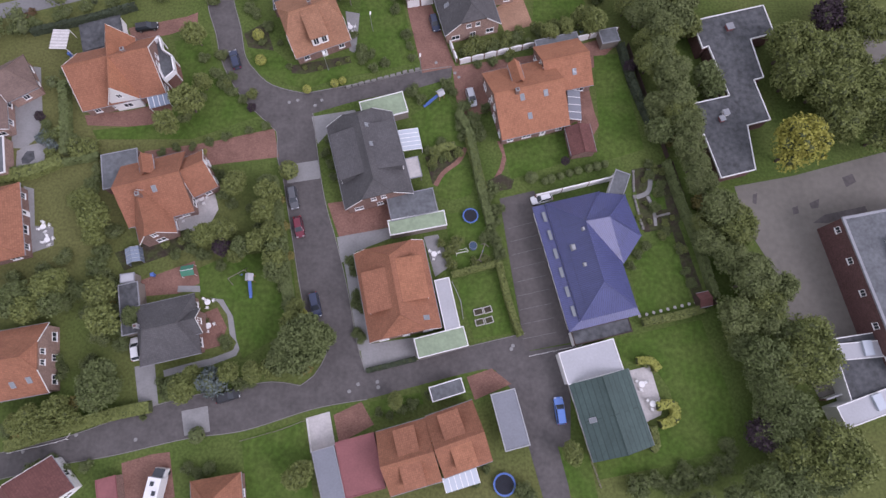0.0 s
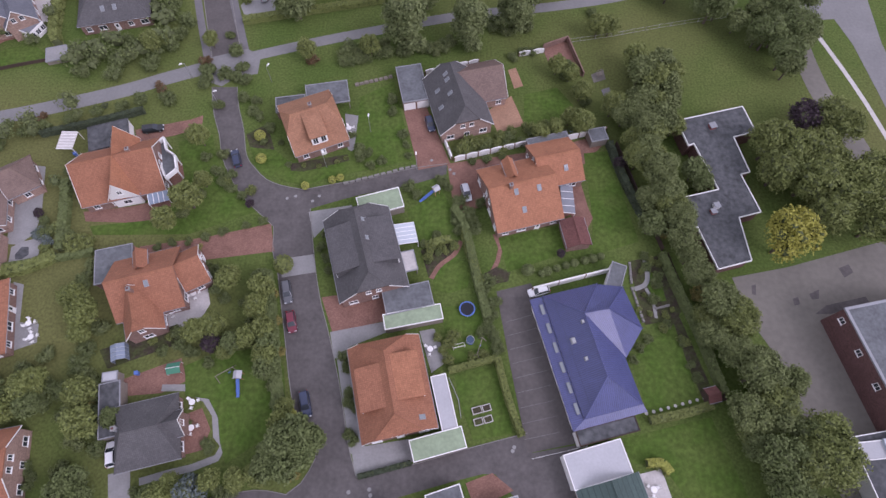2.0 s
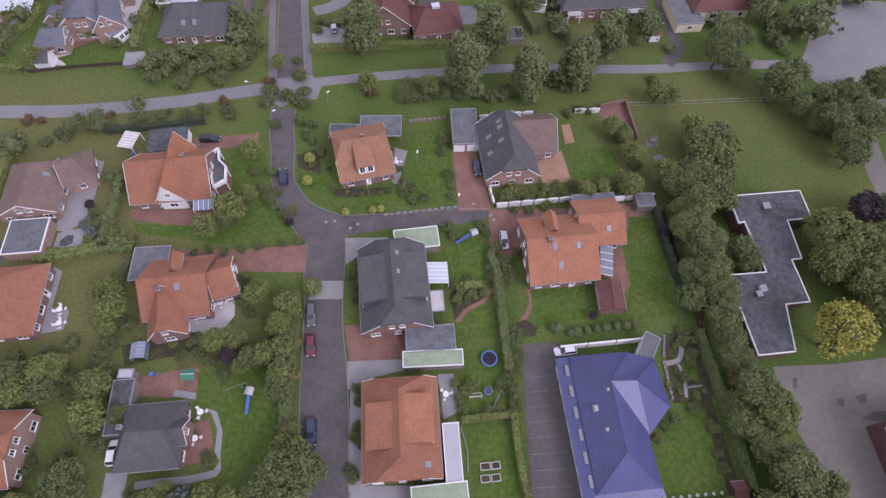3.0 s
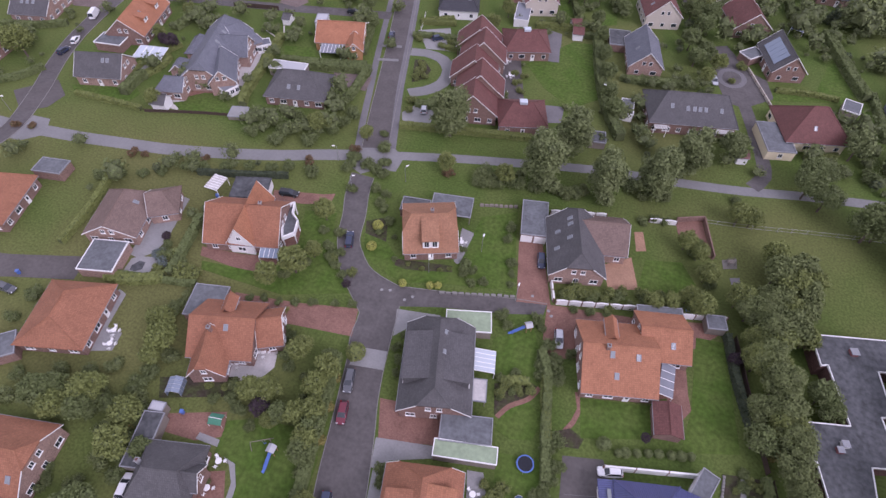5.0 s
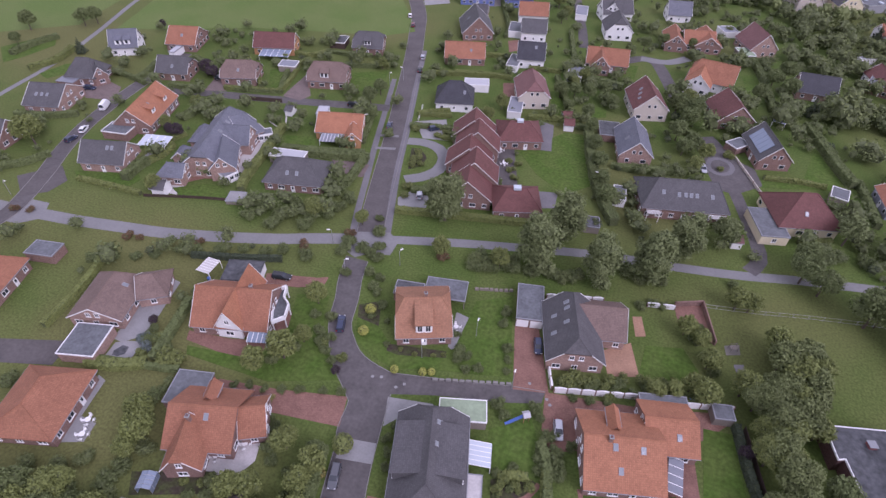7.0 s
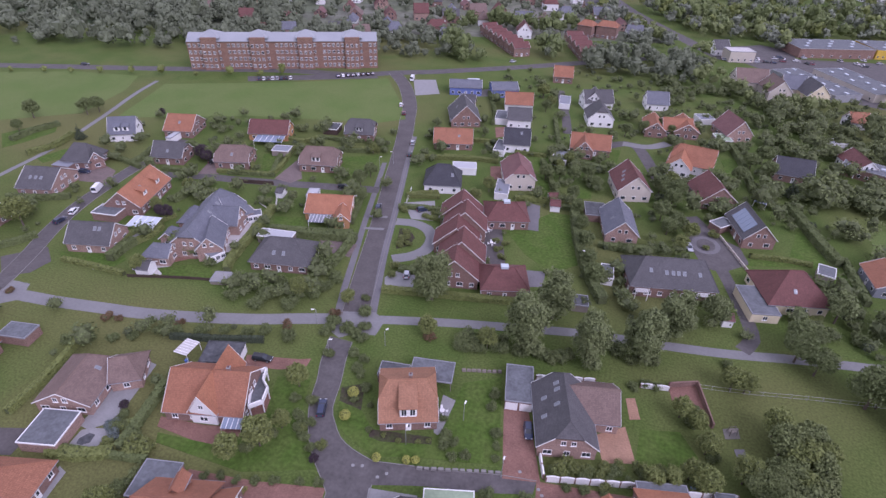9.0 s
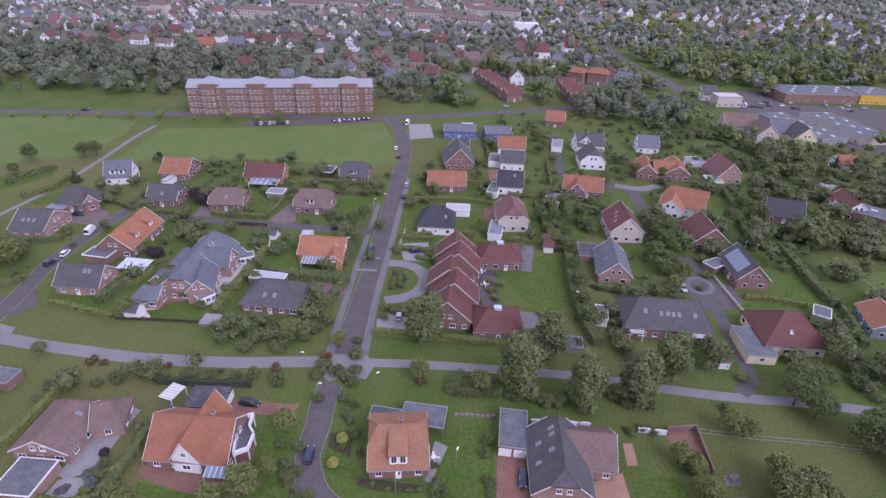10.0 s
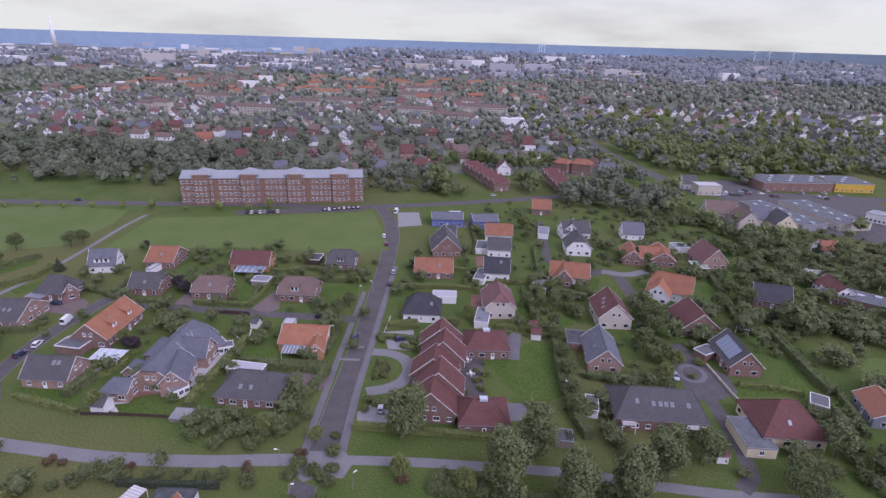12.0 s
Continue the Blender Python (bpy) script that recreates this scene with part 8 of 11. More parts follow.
grove("bush", "leaf_light", 1.4, [(39.1, 40.6, 0.6), (41.1, 37.5, 0.6), (42.4, 39.2, 0.5), (37.4, 32.9, 0.7), (39.3, 32.1, 0.6), (42.3, 31.8, 0.8), (43.7, 32.9, 0.6), (41.3, 42.8, 0.9), (42.7, 42.3, 0.8), (38.8, 35.8, 0.5), (41.2, 29.2, 1), (44.6, 26.8, 1.2)], "low green shrub in a rockery", "shrub", "shrub", "rockery shrubs")

# gardens beyond the green strip, strewn with shrubs and small trees
STREWN = []


def covered(x, y):
    """Whether a paved or mown patch lies there."""
    for o in PATCHES:
        if len(o) > 14:
            continue
        odd = False
        for (ax, ay), (bx, by) in zip(o, o[1:] + o[:1]):
            if (ay > y) != (by > y) and x < (bx - ax) * (y - ay) / (by - ay) + ax:
                odd = not odd
        if odd:
            return True
    return False


def strew(n, seed, box, clear):
    """Places for garden plants over a quarter, kept off the given discs (x, y, radius)."""
    q = random.Random(seed)
    made = 0
    while made < n:
        x, y = q.uniform(box[0], box[2]), q.uniform(box[1], box[3])
        if any((x - a) ** 2 + (y - b) ** 2 < c * c for a, b, c in clear) or covered(x, y):
            continue
        STREWN.append((x, y))
        made += 1


grove("bush", "leaf_light", 2.0, [(-50.7, 131.4, 1.6), (-50.4, 133.8, 1.4), (-50.6, 128.9, 1.4), (-48.3, 129.8, 1.3), (-51.4, 135.7, 1.2), (-47.7, 118.0, 1.8), (-57.0, 147.8, 1.6), (-48.9, 146.5, 1.4), (-46.9, 149.1, 1.4), (-47.3, 114.0, 1.2), (36.3, 160.0, 1.2), (39.0, 168.5, 1.6), (-22.4, 136.6, 1.5), (-24.3, 140.7, 1.3), (-21.1, 140.3, 1.4), (-20.6, 132.8, 1.3)], "yellow-green shrub in a round bed", "shrub", "shrub", "shrubs of the beds")

for pts, w, hh, lf in (([(-77.2, 61.9), (-75.5, 54.9), (-73.9, 46.1)], 1.6, 1.6, "leaf"), ([(-85.7, 41.4), (-80.1, 42.2), (-74.5, 44.9)], 2.0, 1.5, "leaf_light"), ([(-2.5, 46.5), (0.1, 47.4), (2.4, 48.0)], 1.4, 0.9, "leaf_light"), ([(4.9, 50.5), (5.7, 46.5), (6.6, 42.9)], 1.4, 1.2, "leaf_light"), ([(-96.9, 133.8), (-94.0, 117.9), (-91.8, 104.7), (-89.7, 99.9)], 2.0, 2.0, "leaf_light"), ([(-84.3, 122.6), (-74.7, 124.2), (-63.8, 126.7)], 2.2, 2.2, "leaf"), ([(-96.7, 183.8), (-89.0, 185.7), (-82.8, 187.1)], 1.8, 1.8, "leaf_light"), ([(-126.3, 149.9), (-118.0, 152.2), (-109.7, 154.0)], 1.2, 1.3, "leaf"),
                      ([(-117.8, 173.0), (-114.8, 164.8), (-111.1, 155.4)], 1.4, 1.5, "leaf"), ([(-221.2, 143.0), (-221.1, 153.2), (-218.3, 162.3)], 2.2, 1.8, "leaf"), ([(-204.6, 135.9), (-201.3, 145.2), (-204.2, 156.2)], 2.2, 1.8, "leaf_light"), ([(-58.0, 192.4), (-47.1, 194.5), (-39.9, 195.1)], 1.6, 1.3, "leaf_light"), ([(-24.5, 168.7), (-16.1, 170.7), (-6.7, 172.6)], 1.8, 1.6, "leaf_light"),
                      ([(64.6, 197.3), (67.9, 182.9), (70.4, 171.8), (72.8, 164.0)], 2.6, 2.4, "leaf"), ([(-47.5, 146.6), (-43.7, 146.6), (-40.1, 147.2)], 1.5, 1.2, "leaf_light"), ([(-59.7, 157.6), (-55.6, 160.5), (-50.4, 163.4)], 1.6, 1.3, "leaf_light"), ([(-46.3, 117.5), (-41.4, 117.9), (-43.1, 120.1)], 2.0, 1.4, "leaf"), ([(5.1, 149.8), (9.8, 149.6), (16.0, 150.7)], 1.6, 1.4, "leaf"),
                      ([(-162.9, 143.0), (-163.1, 149.3), (-166.0, 158.2)], 1.6, 1.6, "leaf"), ([(-149.5, 144.2), (-143.6, 144.6), (-136.2, 146.0)], 1.6, 1.4, "leaf"), ([(-123.0, 102.0), (-121.5, 107.4), (-122.1, 112.3)], 1.6, 1.6, "leaf_light"), ([(-122.9, 93.1), (-123.7, 98.7), (-123.1, 102.6)], 2.4, 2.2, "leaf"), ([(-127.2, 185.0), (-116.2, 184.4), (-111.3, 189.5)], 1.6, 1.5, "leaf_light"),
                      ([(-186.3, 159.1), (-179.8, 161.1), (-175.8, 166.5)], 1.4, 1.2, "leaf"), ([(-130.0, 126.2), (-128.9, 132.9), (-128.2, 141.1)], 2.4, 1.8, "leaf"), ([(-112.2, 191.1), (-102.0, 191.4), (-92.9, 193.8)], 1.4, 1.2, "leaf"), ([(-66.7, 226.3), (-58.9, 226.6), (-51.9, 229.5)], 1.4, 1.2, "leaf"), ([(74.6, 167.1), (75.3, 154.5), (75.4, 145.6)], 1.6, 1.8, "leaf"),
                      ([(-60.7, 273.5), (-51.0, 246.7), (-48.4, 232.3)], 1.4, 1.6, "leaf"), ([(-32.7, 206.0), (-25.9, 206.9), (-20.3, 207.5)], 1.4, 1.4, "leaf_light"), ([(-59.5, 149.4), (-51.2, 151.4), (-44.7, 152.3)], 1.5, 1.4, "leaf"),
                      ([(-21.0, 202.2), (-14.9, 185.7), (-10.6, 169.8)], 1.6, 1.8, "leaf"), ([(6.7, 149.1), (16.4, 151.3), (26.1, 152.9)], 1.8, 1.8, "leaf"), ([(21.0, 181.1), (26.5, 177.5), (30.9, 171.2)], 1.8, 2.0, "leaf"), ([(48.4, 159.6), (57.8, 161.1), (65.3, 161.0)], 1.2, 1.3, "leaf_light"),
                      ([(50.6, 247.6), (53.4, 227.2), (54.5, 204.5)], 2.0, 2.2, "leaf"), ([(-162.6, 83.7), (-155.7, 88.8), (-152.3, 95.5)], 1.6, 1.6, "leaf"), ([(-135.3, 88.9), (-123.9, 89.3), (-114.5, 89.4)], 1.2, 1.2, "leaf_light"), ([(-180.8, 109.2), (-170.0, 112.3), (-162.6, 116.5)], 1.6, 1.7, "leaf"),
                      ([(-177.8, 146.3), (-165.3, 143.9), (-158.0, 142.0)], 1.4, 1.5, "leaf"), ([(-69.8, 134.4), (-72.1, 144.4), (-75.0, 155.3)], 1.8, 2.0, "leaf"), ([(-64.4, 112.7), (-64.6, 121.6), (-65.1, 127.7)], 1.8, 2.0, "leaf"), ([(-51.4, 211.6), (-42.4, 213.0), (-28.2, 216.5)], 1.4, 1.6, "leaf_light"),
                      ([(-13.9, 205.1), (-5.3, 203.6), (3.2, 202.1)], 2.2, 2.4, "leaf"), ([(-23.2, 248.3), (-18.3, 225.2), (-13.5, 205.2)], 1.6, 1.8, "leaf"), ([(-136.6, 173.8), (-126.8, 164.5), (-119.2, 155.3)], 1.2, 1.4, "leaf_light"), ([(-155.5, 166.1), (-145.6, 162.0), (-137.5, 157.6)], 1.6, 1.8, "leaf")):
    hedge(pts, w, hh, lf, "clipped garden hedge between two plots", 28, 0.34)
# ---------------------------------------------------------------- cars and loose things
def paint(name, col, rough=0.28, metal=0.3):
    m = mat(name, col, rough=rough, metal=metal, dark=0.92, light=1.06, big=0.6, fine=3, spec=0.5)
    m.node_tree.nodes["Principled BSDF"].inputs["Coat Weight"].default_value = 0.5
    return m


P_ = {"black": paint("black_car_paint", (0.018, 0.02, 0.024)), "navy": paint("navy_car_paint", (0.03, 0.042, 0.085)), "grey": paint("grey_car_paint", (0.10, 0.105, 0.115)),
      "red": paint("dark_red_car_paint", (0.16, 0.022, 0.04)), "silver": paint("silver_car_paint", (0.45, 0.47, 0.5)), "white": paint("white_car_paint", (0.72, 0.73, 0.74), metal=0.0),
      "sky": paint("bright_blue_car_paint", (0.10, 0.20, 0.52), metal=0.1)}
M["rubber"] = mat("tyre_rubber", (0.02, 0.02, 0.02), dark=0.8, light=1.2)
M["lamp_red"] = glass_mat("red_tail_light", (0.35, 0.02, 0.02), 0.2)
M["lamp_clear"] = glass_mat("clear_headlight", (0.6, 0.62, 0.64), 0.1)
_cars = {}


def loft(g, rings, material, cap=True):
    """Skin over rings of equal count."""
    for a, b in zip(rings, rings[1:]):
        n = len(a)
        for i in range(n):
            j = (i + 1) % n
            g.face([a[i], b[i], b[j], a[j]], material)
    if cap:
        g.face(rings[0], material)
        g.face(rings[-1][::-1], material)


def car_meshes(col, L, W, H, kind):
    key = (col, L, kind)
    if key in _cars:
        return _cars[key]
    body = Geo()
    hood = 0.56 * H if kind != "van" else 0.5 * H

    def ring(x, w, z0, z1):
        return [(x, -w, z0 + 0.1), (x, -w * 1.0, (z0 + z1) / 2), (x, -w * 0.9, z1), (x, w * 0.9, z1), (x, w * 1.0, (z0 + z1) / 2), (x, w, z0 + 0.1), (x, w * 0.85, z0), (x, -w * 0.85, z0)]
    h = W / 2
    loft(body, [ring(-L / 2, h * 0.78, 0.42, hood * 0.86), ring(-L / 2 + 0.12, h * 0.92, 0.26, hood), ring(-L * 0.3, h, 0.2, hood * 1.06), ring(0, h, 0.2, hood * 1.05), ring(L * 0.25, h, 0.2, hood * 1.0),
                ring(L / 2 - 0.35, h * 0.93, 0.22, hood * 0.86), ring(L / 2, h * 0.74, 0.34, hood * 0.68)], P_[col])
    cab, top = Geo(), Geo()
    b0, b1, t0, t1 = {"hatch": (-0.46, 0.24, -0.36, 0.06), "estate": (-0.48, 0.22, -0.44, 0.05), "van": (-0.49, 0.40, -0.48, 0.26)}[kind]
    zb, zt = hood * 1.0, H

    def q(x0, x1, w, z):
        return [(x0 * L, -w, z), (x1 * L, -w, z), (x1 * L, w, z), (x0 * L, w, z)]
    lo, hi = q(b0, b1, h * 0.88, zb), q(t0, t1, h * 0.70, zt - 0.05)
    mat_side = P_[col] if kind == "van" else M["glass"]
    for i, m in ((0, mat_side), (1, M["glass"]), (2, mat_side), (3, M["glass"])):
        j = (i + 1) % 4
        cab.face([lo[i], lo[j], hi[j], hi[i]], m)
    a, b = q(t0 - 0.01, t1 + 0.01, h * 0.72, zt - 0.06), q(t0 + 0.02, t1 - 0.02, h * 0.62, zt)
    loft(top, [a, b], P_[col], False)
    top.face(b, P_[col])
    for i in range(4):
        top.tube(lo[i], hi[i], 0.05, 0.045, P_[col], 5)
    tyre, rim = Geo(), Geo()
    tyre.tube((0, -0.1, 0), (0, 0.1, 0), 0.32, 0.32, M["rubber"], 14)
    rim.tube((0, -0.11, 0), (0, 0.11, 0), 0.2, 0.2, M["metal"], 10)
    lamp, tail = Geo(), Geo()
    lamp.box((0, 0, 0), (0.12, 0.34, 0.14), M["lamp_clear"])
    tail.box((0, 0, 0), (0.08, 0.24, 0.26), M["lamp_red"])
    _cars[key] = [x.mesh(n) for x, n in ((body, "body"), (cab, "glazing"), (top, "roof_panel"), (tyre, "tyre"), (rim, "rim"), (lamp, "headlight"), (tail, "tail_light"))]
    return _cars[key]


def car(col, ends, label, kind="hatch", L=4.3, W=1.78, H=1.47, name="car"):
    (x0, y0), (x1, y1) = ends
    rot = math.degrees(math.atan2(y1 - y0, x1 - x0))
    body, cab, top, tyre, rim, lamp, tail = car_meshes(col, L, W, H, kind)
    c = thing(name, pose((x0 + x1) / 2, (y0 + y1) / 2, _lift[0] + 0.002, 0, 0, rot), label, "car" if kind != "van" else "van", "parked cars")
    part("body", body, c)
    part("glazing", cab, c, "dark tinted glass")
    part("roof_panel", top, c)
    for sx in (-0.31, 0.31):
        for sy in (-1, 1):
            w = part("wheel", tyre, c)
            w.matrix_basis = pose(sx * L, sy * (W / 2 - 0.1), 0.32)
            part("rim", rim, w)
    for sy in (-1, 1):
        o = part("headlight", lamp, c)
        o.matrix_basis = pose(L / 2 - 0.12, sy * W * 0.32, 0.62, 0, 0, 0)
        o = part("tail_light", tail, c)
        o.matrix_basis = pose(-L / 2 + 0.06, sy * W * 0.36, 0.78)
    return c


for col, ends, lb, kd in (
        ("grey", [(-29.4, 39.3), (-28.2, 34.5)], "dark grey estate car parked at the kerb", "estate"),
        ("red", [(-27.8, 32.9), (-26.9, 29.2)], "dark red hatchback parked at the kerb", "hatch"),
        ("navy", [(-23.9, 18.2), (-22.8, 14.1)], "navy estate car parked on the street", "estate"),
        ("navy", [(-42.0, 64.7), (-43.8, 69.8)], "dark blue estate car on the street", "estate"),
        ("black", [(-64.5, 74.8), (-59.8, 75.6)], "black estate car parked on red paving", "estate"),
        ("navy", [(-2.3, 78.5), (-1.1, 73.6)], "dark blue hatchback on a red drive", "hatch"),
        ("silver", [(5.3, 60.6), (6.2, 56.4)], "silver hatchback on a red drive", "hatch"),
        ("white", [(-54.5, 6.5), (-55.4, 10.1)], "white hatchback beside a carport", "hatch"),
        ("black", [(-39.3, -0.3), (-36.1, 0.6)], "black car parked half under a spruce", "hatch"),
        ("white", [(20.7, 37.2), (17.1, 36.2)], "white car in a walled corner", "hatch"),
        ("sky", [(20.4, -4.4), (20.0, -0.4)], "bright blue estate car on a forecourt", "estate"),
        ("white", [(-152.6, 106.7), (-155.2, 113.0)], "white hatchback on the side street", "hatch"),
        ("navy", [(-153.1, 101.6), (-153.2, 106.5)], "dark blue car on the side street", "hatch"),
        ("black", [(-85.2, 154.5), (-79.6, 156.3)], "black estate car on a side street", "estate"),
        ("navy", [(-64.8, 143.4), (-66.6, 150.3)], "dark blue car on the straight road", "hatch"),
        ("silver", [(-42.5, 112.9), (-44.3, 118.9)], "silver hatchback in a paved court", "hatch"),
        ("silver", [(-73.1, 196.4), (-75.1, 203.6)], "silver car on the straight road", "hatch"),
        ("black", [(-70.2, 185.8), (-71.9, 192.0)], "black car on the straight road", "hatch"),
        ("navy", [(-52.5, 149.7), (-50.4, 151.3)], "dark blue car in a paved court", "hatch"),
        ("silver", [(30.8, 160.2), (31.9, 156.2)], "silver car parked in a turning court", "hatch"),
        ("navy", [(-175.3, 131.7), (-171.1, 132.5)], "dark car before a garage", "hatch"),
        ("black", [(-137.5, 154.6), (-135.0, 156.5)], "black car beside a brick house", "hatch"),
        ("grey", [(-103.9, 32.1), (-101.2, 32.0)], "grey car at the end of a drive", "hatch"),
        ("silver", [(-64.2, 332.3), (-59.5, 337.2)], "silver car on the wide road", "hatch"),
        ("black", [(-279.8, 230.5), (-276.4, 233.2)], "black car on the wide road", "hatch"),
        ("white", [(-93.8, 235.7), (-96.5, 243.5)], "white car on the straight road", "hatch"),
        ("red", [(-88.6, 226.1), (-91.1, 233.4)], "dark red car on the straight road", "hatch")):
    car(col, ends, lb, kd, 4.6 if kd == "estate" else 4.2)
car("white", [(-157.4, 120.6), (-160.1, 127.0)], "white delivery van on the side street", "van", 5.4, 1.95, 2.3, "van")
car("white", [(-103.4, 272.5), (-105.8, 285.4)], "white delivery van beside the road", "van", 5.8, 2.0, 2.5, "van")
# the row of cars before the brick building, and those at the shops
row_p = [(-178.9, 246.1), (-163.1, 255.0), (-143.9, 266.4), (-126.8, 279.5)]
qc = random.Random(12)
for (ax, ay), (bx, by), n in ((row_p[0], row_p[1], 8), (row_p[2], row_p[3], 8)):
    ang = math.atan2(by - ay, bx - ax) + math.pi / 2
    for k in range(n):
        f = (k + 0.5) / n
        x, y = ax + (bx - ax) * f, ay + (by - ay) * f
        car(qc.choice(("black", "silver", "white", "navy", "grey")), [(x, y), (x + math.cos(ang), y + math.sin(ang))], "parked car before the brick building", "hatch", 4.2)
shop_p = [(62.0, 404.0), (96.0, 411.0), (98.0, 414.0), (160.0, 428.0)]
for k in range(26):
    a, b = (shop_p[0], shop_p[1]) if k < 16 else (shop_p[2], shop_p[3])
    f = qc.random()
    x, y = a[0] + (b[0] - a[0]) * f + qc.uniform(-5, 5), a[1] + (b[1] - a[1]) * f + qc.choice((-10, -5, 0, 5))
    t = qc.choice((0.4, 2.0))
    car(qc.choice(("black", "silver", "white", "navy", "red")), [(x, y), (x + math.cos(t), y + math.sin(t))], "parked car at the shops", "hatch", 4.2)

# the camper van
cv = [(-48.1, -16.9), (-47.4, -12.2)]
ang = math.degrees(math.atan2(cv[1][1] - cv[0][1], cv[1][0] - cv[0][0]))
cam_h = thing("camper_van", pose((cv[0][0] + cv[1][0]) / 2, (cv[0][1] + cv[1][1]) / 2, _lift[0] + 0.002, 0, 0, ang), "white camper van parked on red paving", "camper van")
g = Geo()
g.box((-0.7, 0, 1.75), (4.9, 2.2, 2.5), P_["white"])
part("living_box", g, cam_h)
g = Geo()
g.box((2.4, 0, 1.1), (1.3, 1.95, 1.3), P_["white"])
g.face([(1.76, -0.9, 2.4), (1.76, 0.9, 2.4), (3.04, 0.9, 1.76), (3.04, -0.9, 1.76)][::-1], M["glass"])
part("cab", g, cam_h)
for x, y in ((-2.2, 0.3), (-0.6, -0.4), (0.8, 0.2)):
    g = Geo()
    g.box((x, y, 3.06), (0.7, 0.6, 0.12), M["glass"])
    part("roof_hatch", g, cam_h)
for sx in (-1.9, 2.3):
    for sy in (-1, 1):
        g = Geo()
        g.tube((sx, sy * 0.95 - 0.1, 0.34), (sx, sy * 0.95 + 0.1, 0.34), 0.34, 0.34, M["rubber"], 14)
        part("wheel", g, cam_h)

# ---- street furniture
def street_lamp(x, y, rot):
    h = thing("street_lamp", pose(x, y, 0, 0, 0, rot), "slim grey street lamp with a white head", "street lamp", "street lamps")
    g = Geo()
    g.tube((0, 0, 0), (0, 0, 4.6), 0.07, 0.05, M["metal"], 8)
    part("pole", g, h)
    g = Geo()
    g.tube((0, 0, 4.6), (0.55, 0, 4.75), 0.04, 0.04, M["metal"], 6)
    part("arm", g, h)
    g = Geo()
    g.box((0.75, 0, 4.78), (0.7, 0.3, 0.14), M["paint"])
    part("lamp_head", g, h)


for x, y, a in ((-49.0, 81.7, 20), (-56.5, 89.9, 200), (-38.1, 88.7, 60), (-4.5, 64.6, 90), (-14.7, 74.4, 90), (-23.6, 65.2, 90), (-146.6, 77.1, 0), (2.3, 138.3, 180), (-77.4, 174.5, 0), (-74.2, 179.9, 180)):
    street_lamp(x, y, a)


def wall_panel_row(pts, w, hgt, label, material="white", gap=0.3, arched=True):
    """White garden wall panels with a bowed top, one after the other."""
    line = smooth_line(pts, 0.5)
    tot = sum((b - a).length for a, b in zip(line, line[1:]))
    n = max(1, int(tot / (w + gap)))
    a, b = Vector(pts[0]), Vector(pts[-1])
    d = (b - a).normalized()
    ang = math.degrees(math.atan2(d.y, d.x))
    h = thing("garden_wall", pose(a.x, a.y, 0, 0, 0, ang), label, "garden wall")
    for k in range(n):
        g = Geo()
        x0 = k * tot / n
        w2 = tot / n - gap
        m = 6
        top = [hgt + (0.22 * math.sin(math.pi * i / m) if arched else 0) for i in range(m + 1)]
        for i in range(m):
            xa, xb = x0 + w2 * i / m, x0 + w2 * (i + 1) / m
            g.face([(xa, -0.14, 0), (xb, -0.14, 0), (xb, -0.14, top[i + 1]), (xa, -0.14, top[i])], M[material])
            g.face([(xb, 0.14, 0), (xa, 0.14, 0), (xa, 0.14, top[i]), (xb, 0.14, top[i + 1])], M[material])
            g.face([(xa, -0.14, top[i]), (xb, -0.14, top[i + 1]), (xb, 0.14, top[i + 1]), (xa, 0.14, top[i])], M[material])
        for xe, i, s in ((x0, 0, 1), (x0 + w2, m, -1)):
            q = [(xe, 0.14, 0), (xe, -0.14, 0), (xe, -0.14, top[i]), (xe, 0.14, top[i])]
            g.face(q if s > 0 else q[::-1], M[material])
        part("wall_panel", g, h)
    for k in range(n + 1):
        g = Geo()
        x = max(0.05, k * tot / n - gap / 2)
        g.box((x, 0, hgt / 2), (0.2, 0.34, hgt), M["brick"])
        part("pier", g, h)


wall_panel_row([(3.4, 66.5), (11.7, 68.7), (19.2, 70.6)], 2.2, 1.5, "white bowed garden wall panels between brick piers")
wall_panel_row([(27.6, 71.7), (36.8, 74.2)], 2.2, 1.5, "white bowed garden wall panels between brick piers")
wall_panel_row([(2.9, 66.8), (1.4, 71.4)], 2.0, 1.5, "white bowed garden wall panels between brick piers")
wall_panel_row([(-2.8, 90.4), (9.8, 93.8)], 2.0, 1.4, "white bowed garden wall panels between brick piers")
wall_panel_row([(19.2, 96.0), (25.4, 97.2)], 2.0, 1.2, "white bowed garden wall panels between brick piers")
wall_panel_row([(17.6, 36.9), (33.2, 40.8)], 4.0, 1.9, "white wall round a service corner", arched=False, gap=0.2)
wall_panel_row([(31.1, 100.8), (33.6, 89.6)], 3.0, 1.5, "brick wall of a small paved court", "brick", 0.2, False)
wall_panel_row([(25.1, 98.2), (31.1, 100.8)], 3.0, 1.5, "brick wall of a small paved court", "brick", 0.2, False)
wall_panel_row([(47.7, 150.0), (40.9, 168.9)], 3.0, 0.8, "low pale wall beside a drive", "beige", 0.2, False)
wall_panel_row([(68.2, 9.4), (70.2, 1.0)], 4.0, 1.8, "white rendered wall round a yard", arched=False, gap=0.2)
wall_panel_row([(65.9, -0.7), (70.7, 0.8)], 4.0, 1.8, "white rendered wall round a yard", arched=False, gap=0.2)


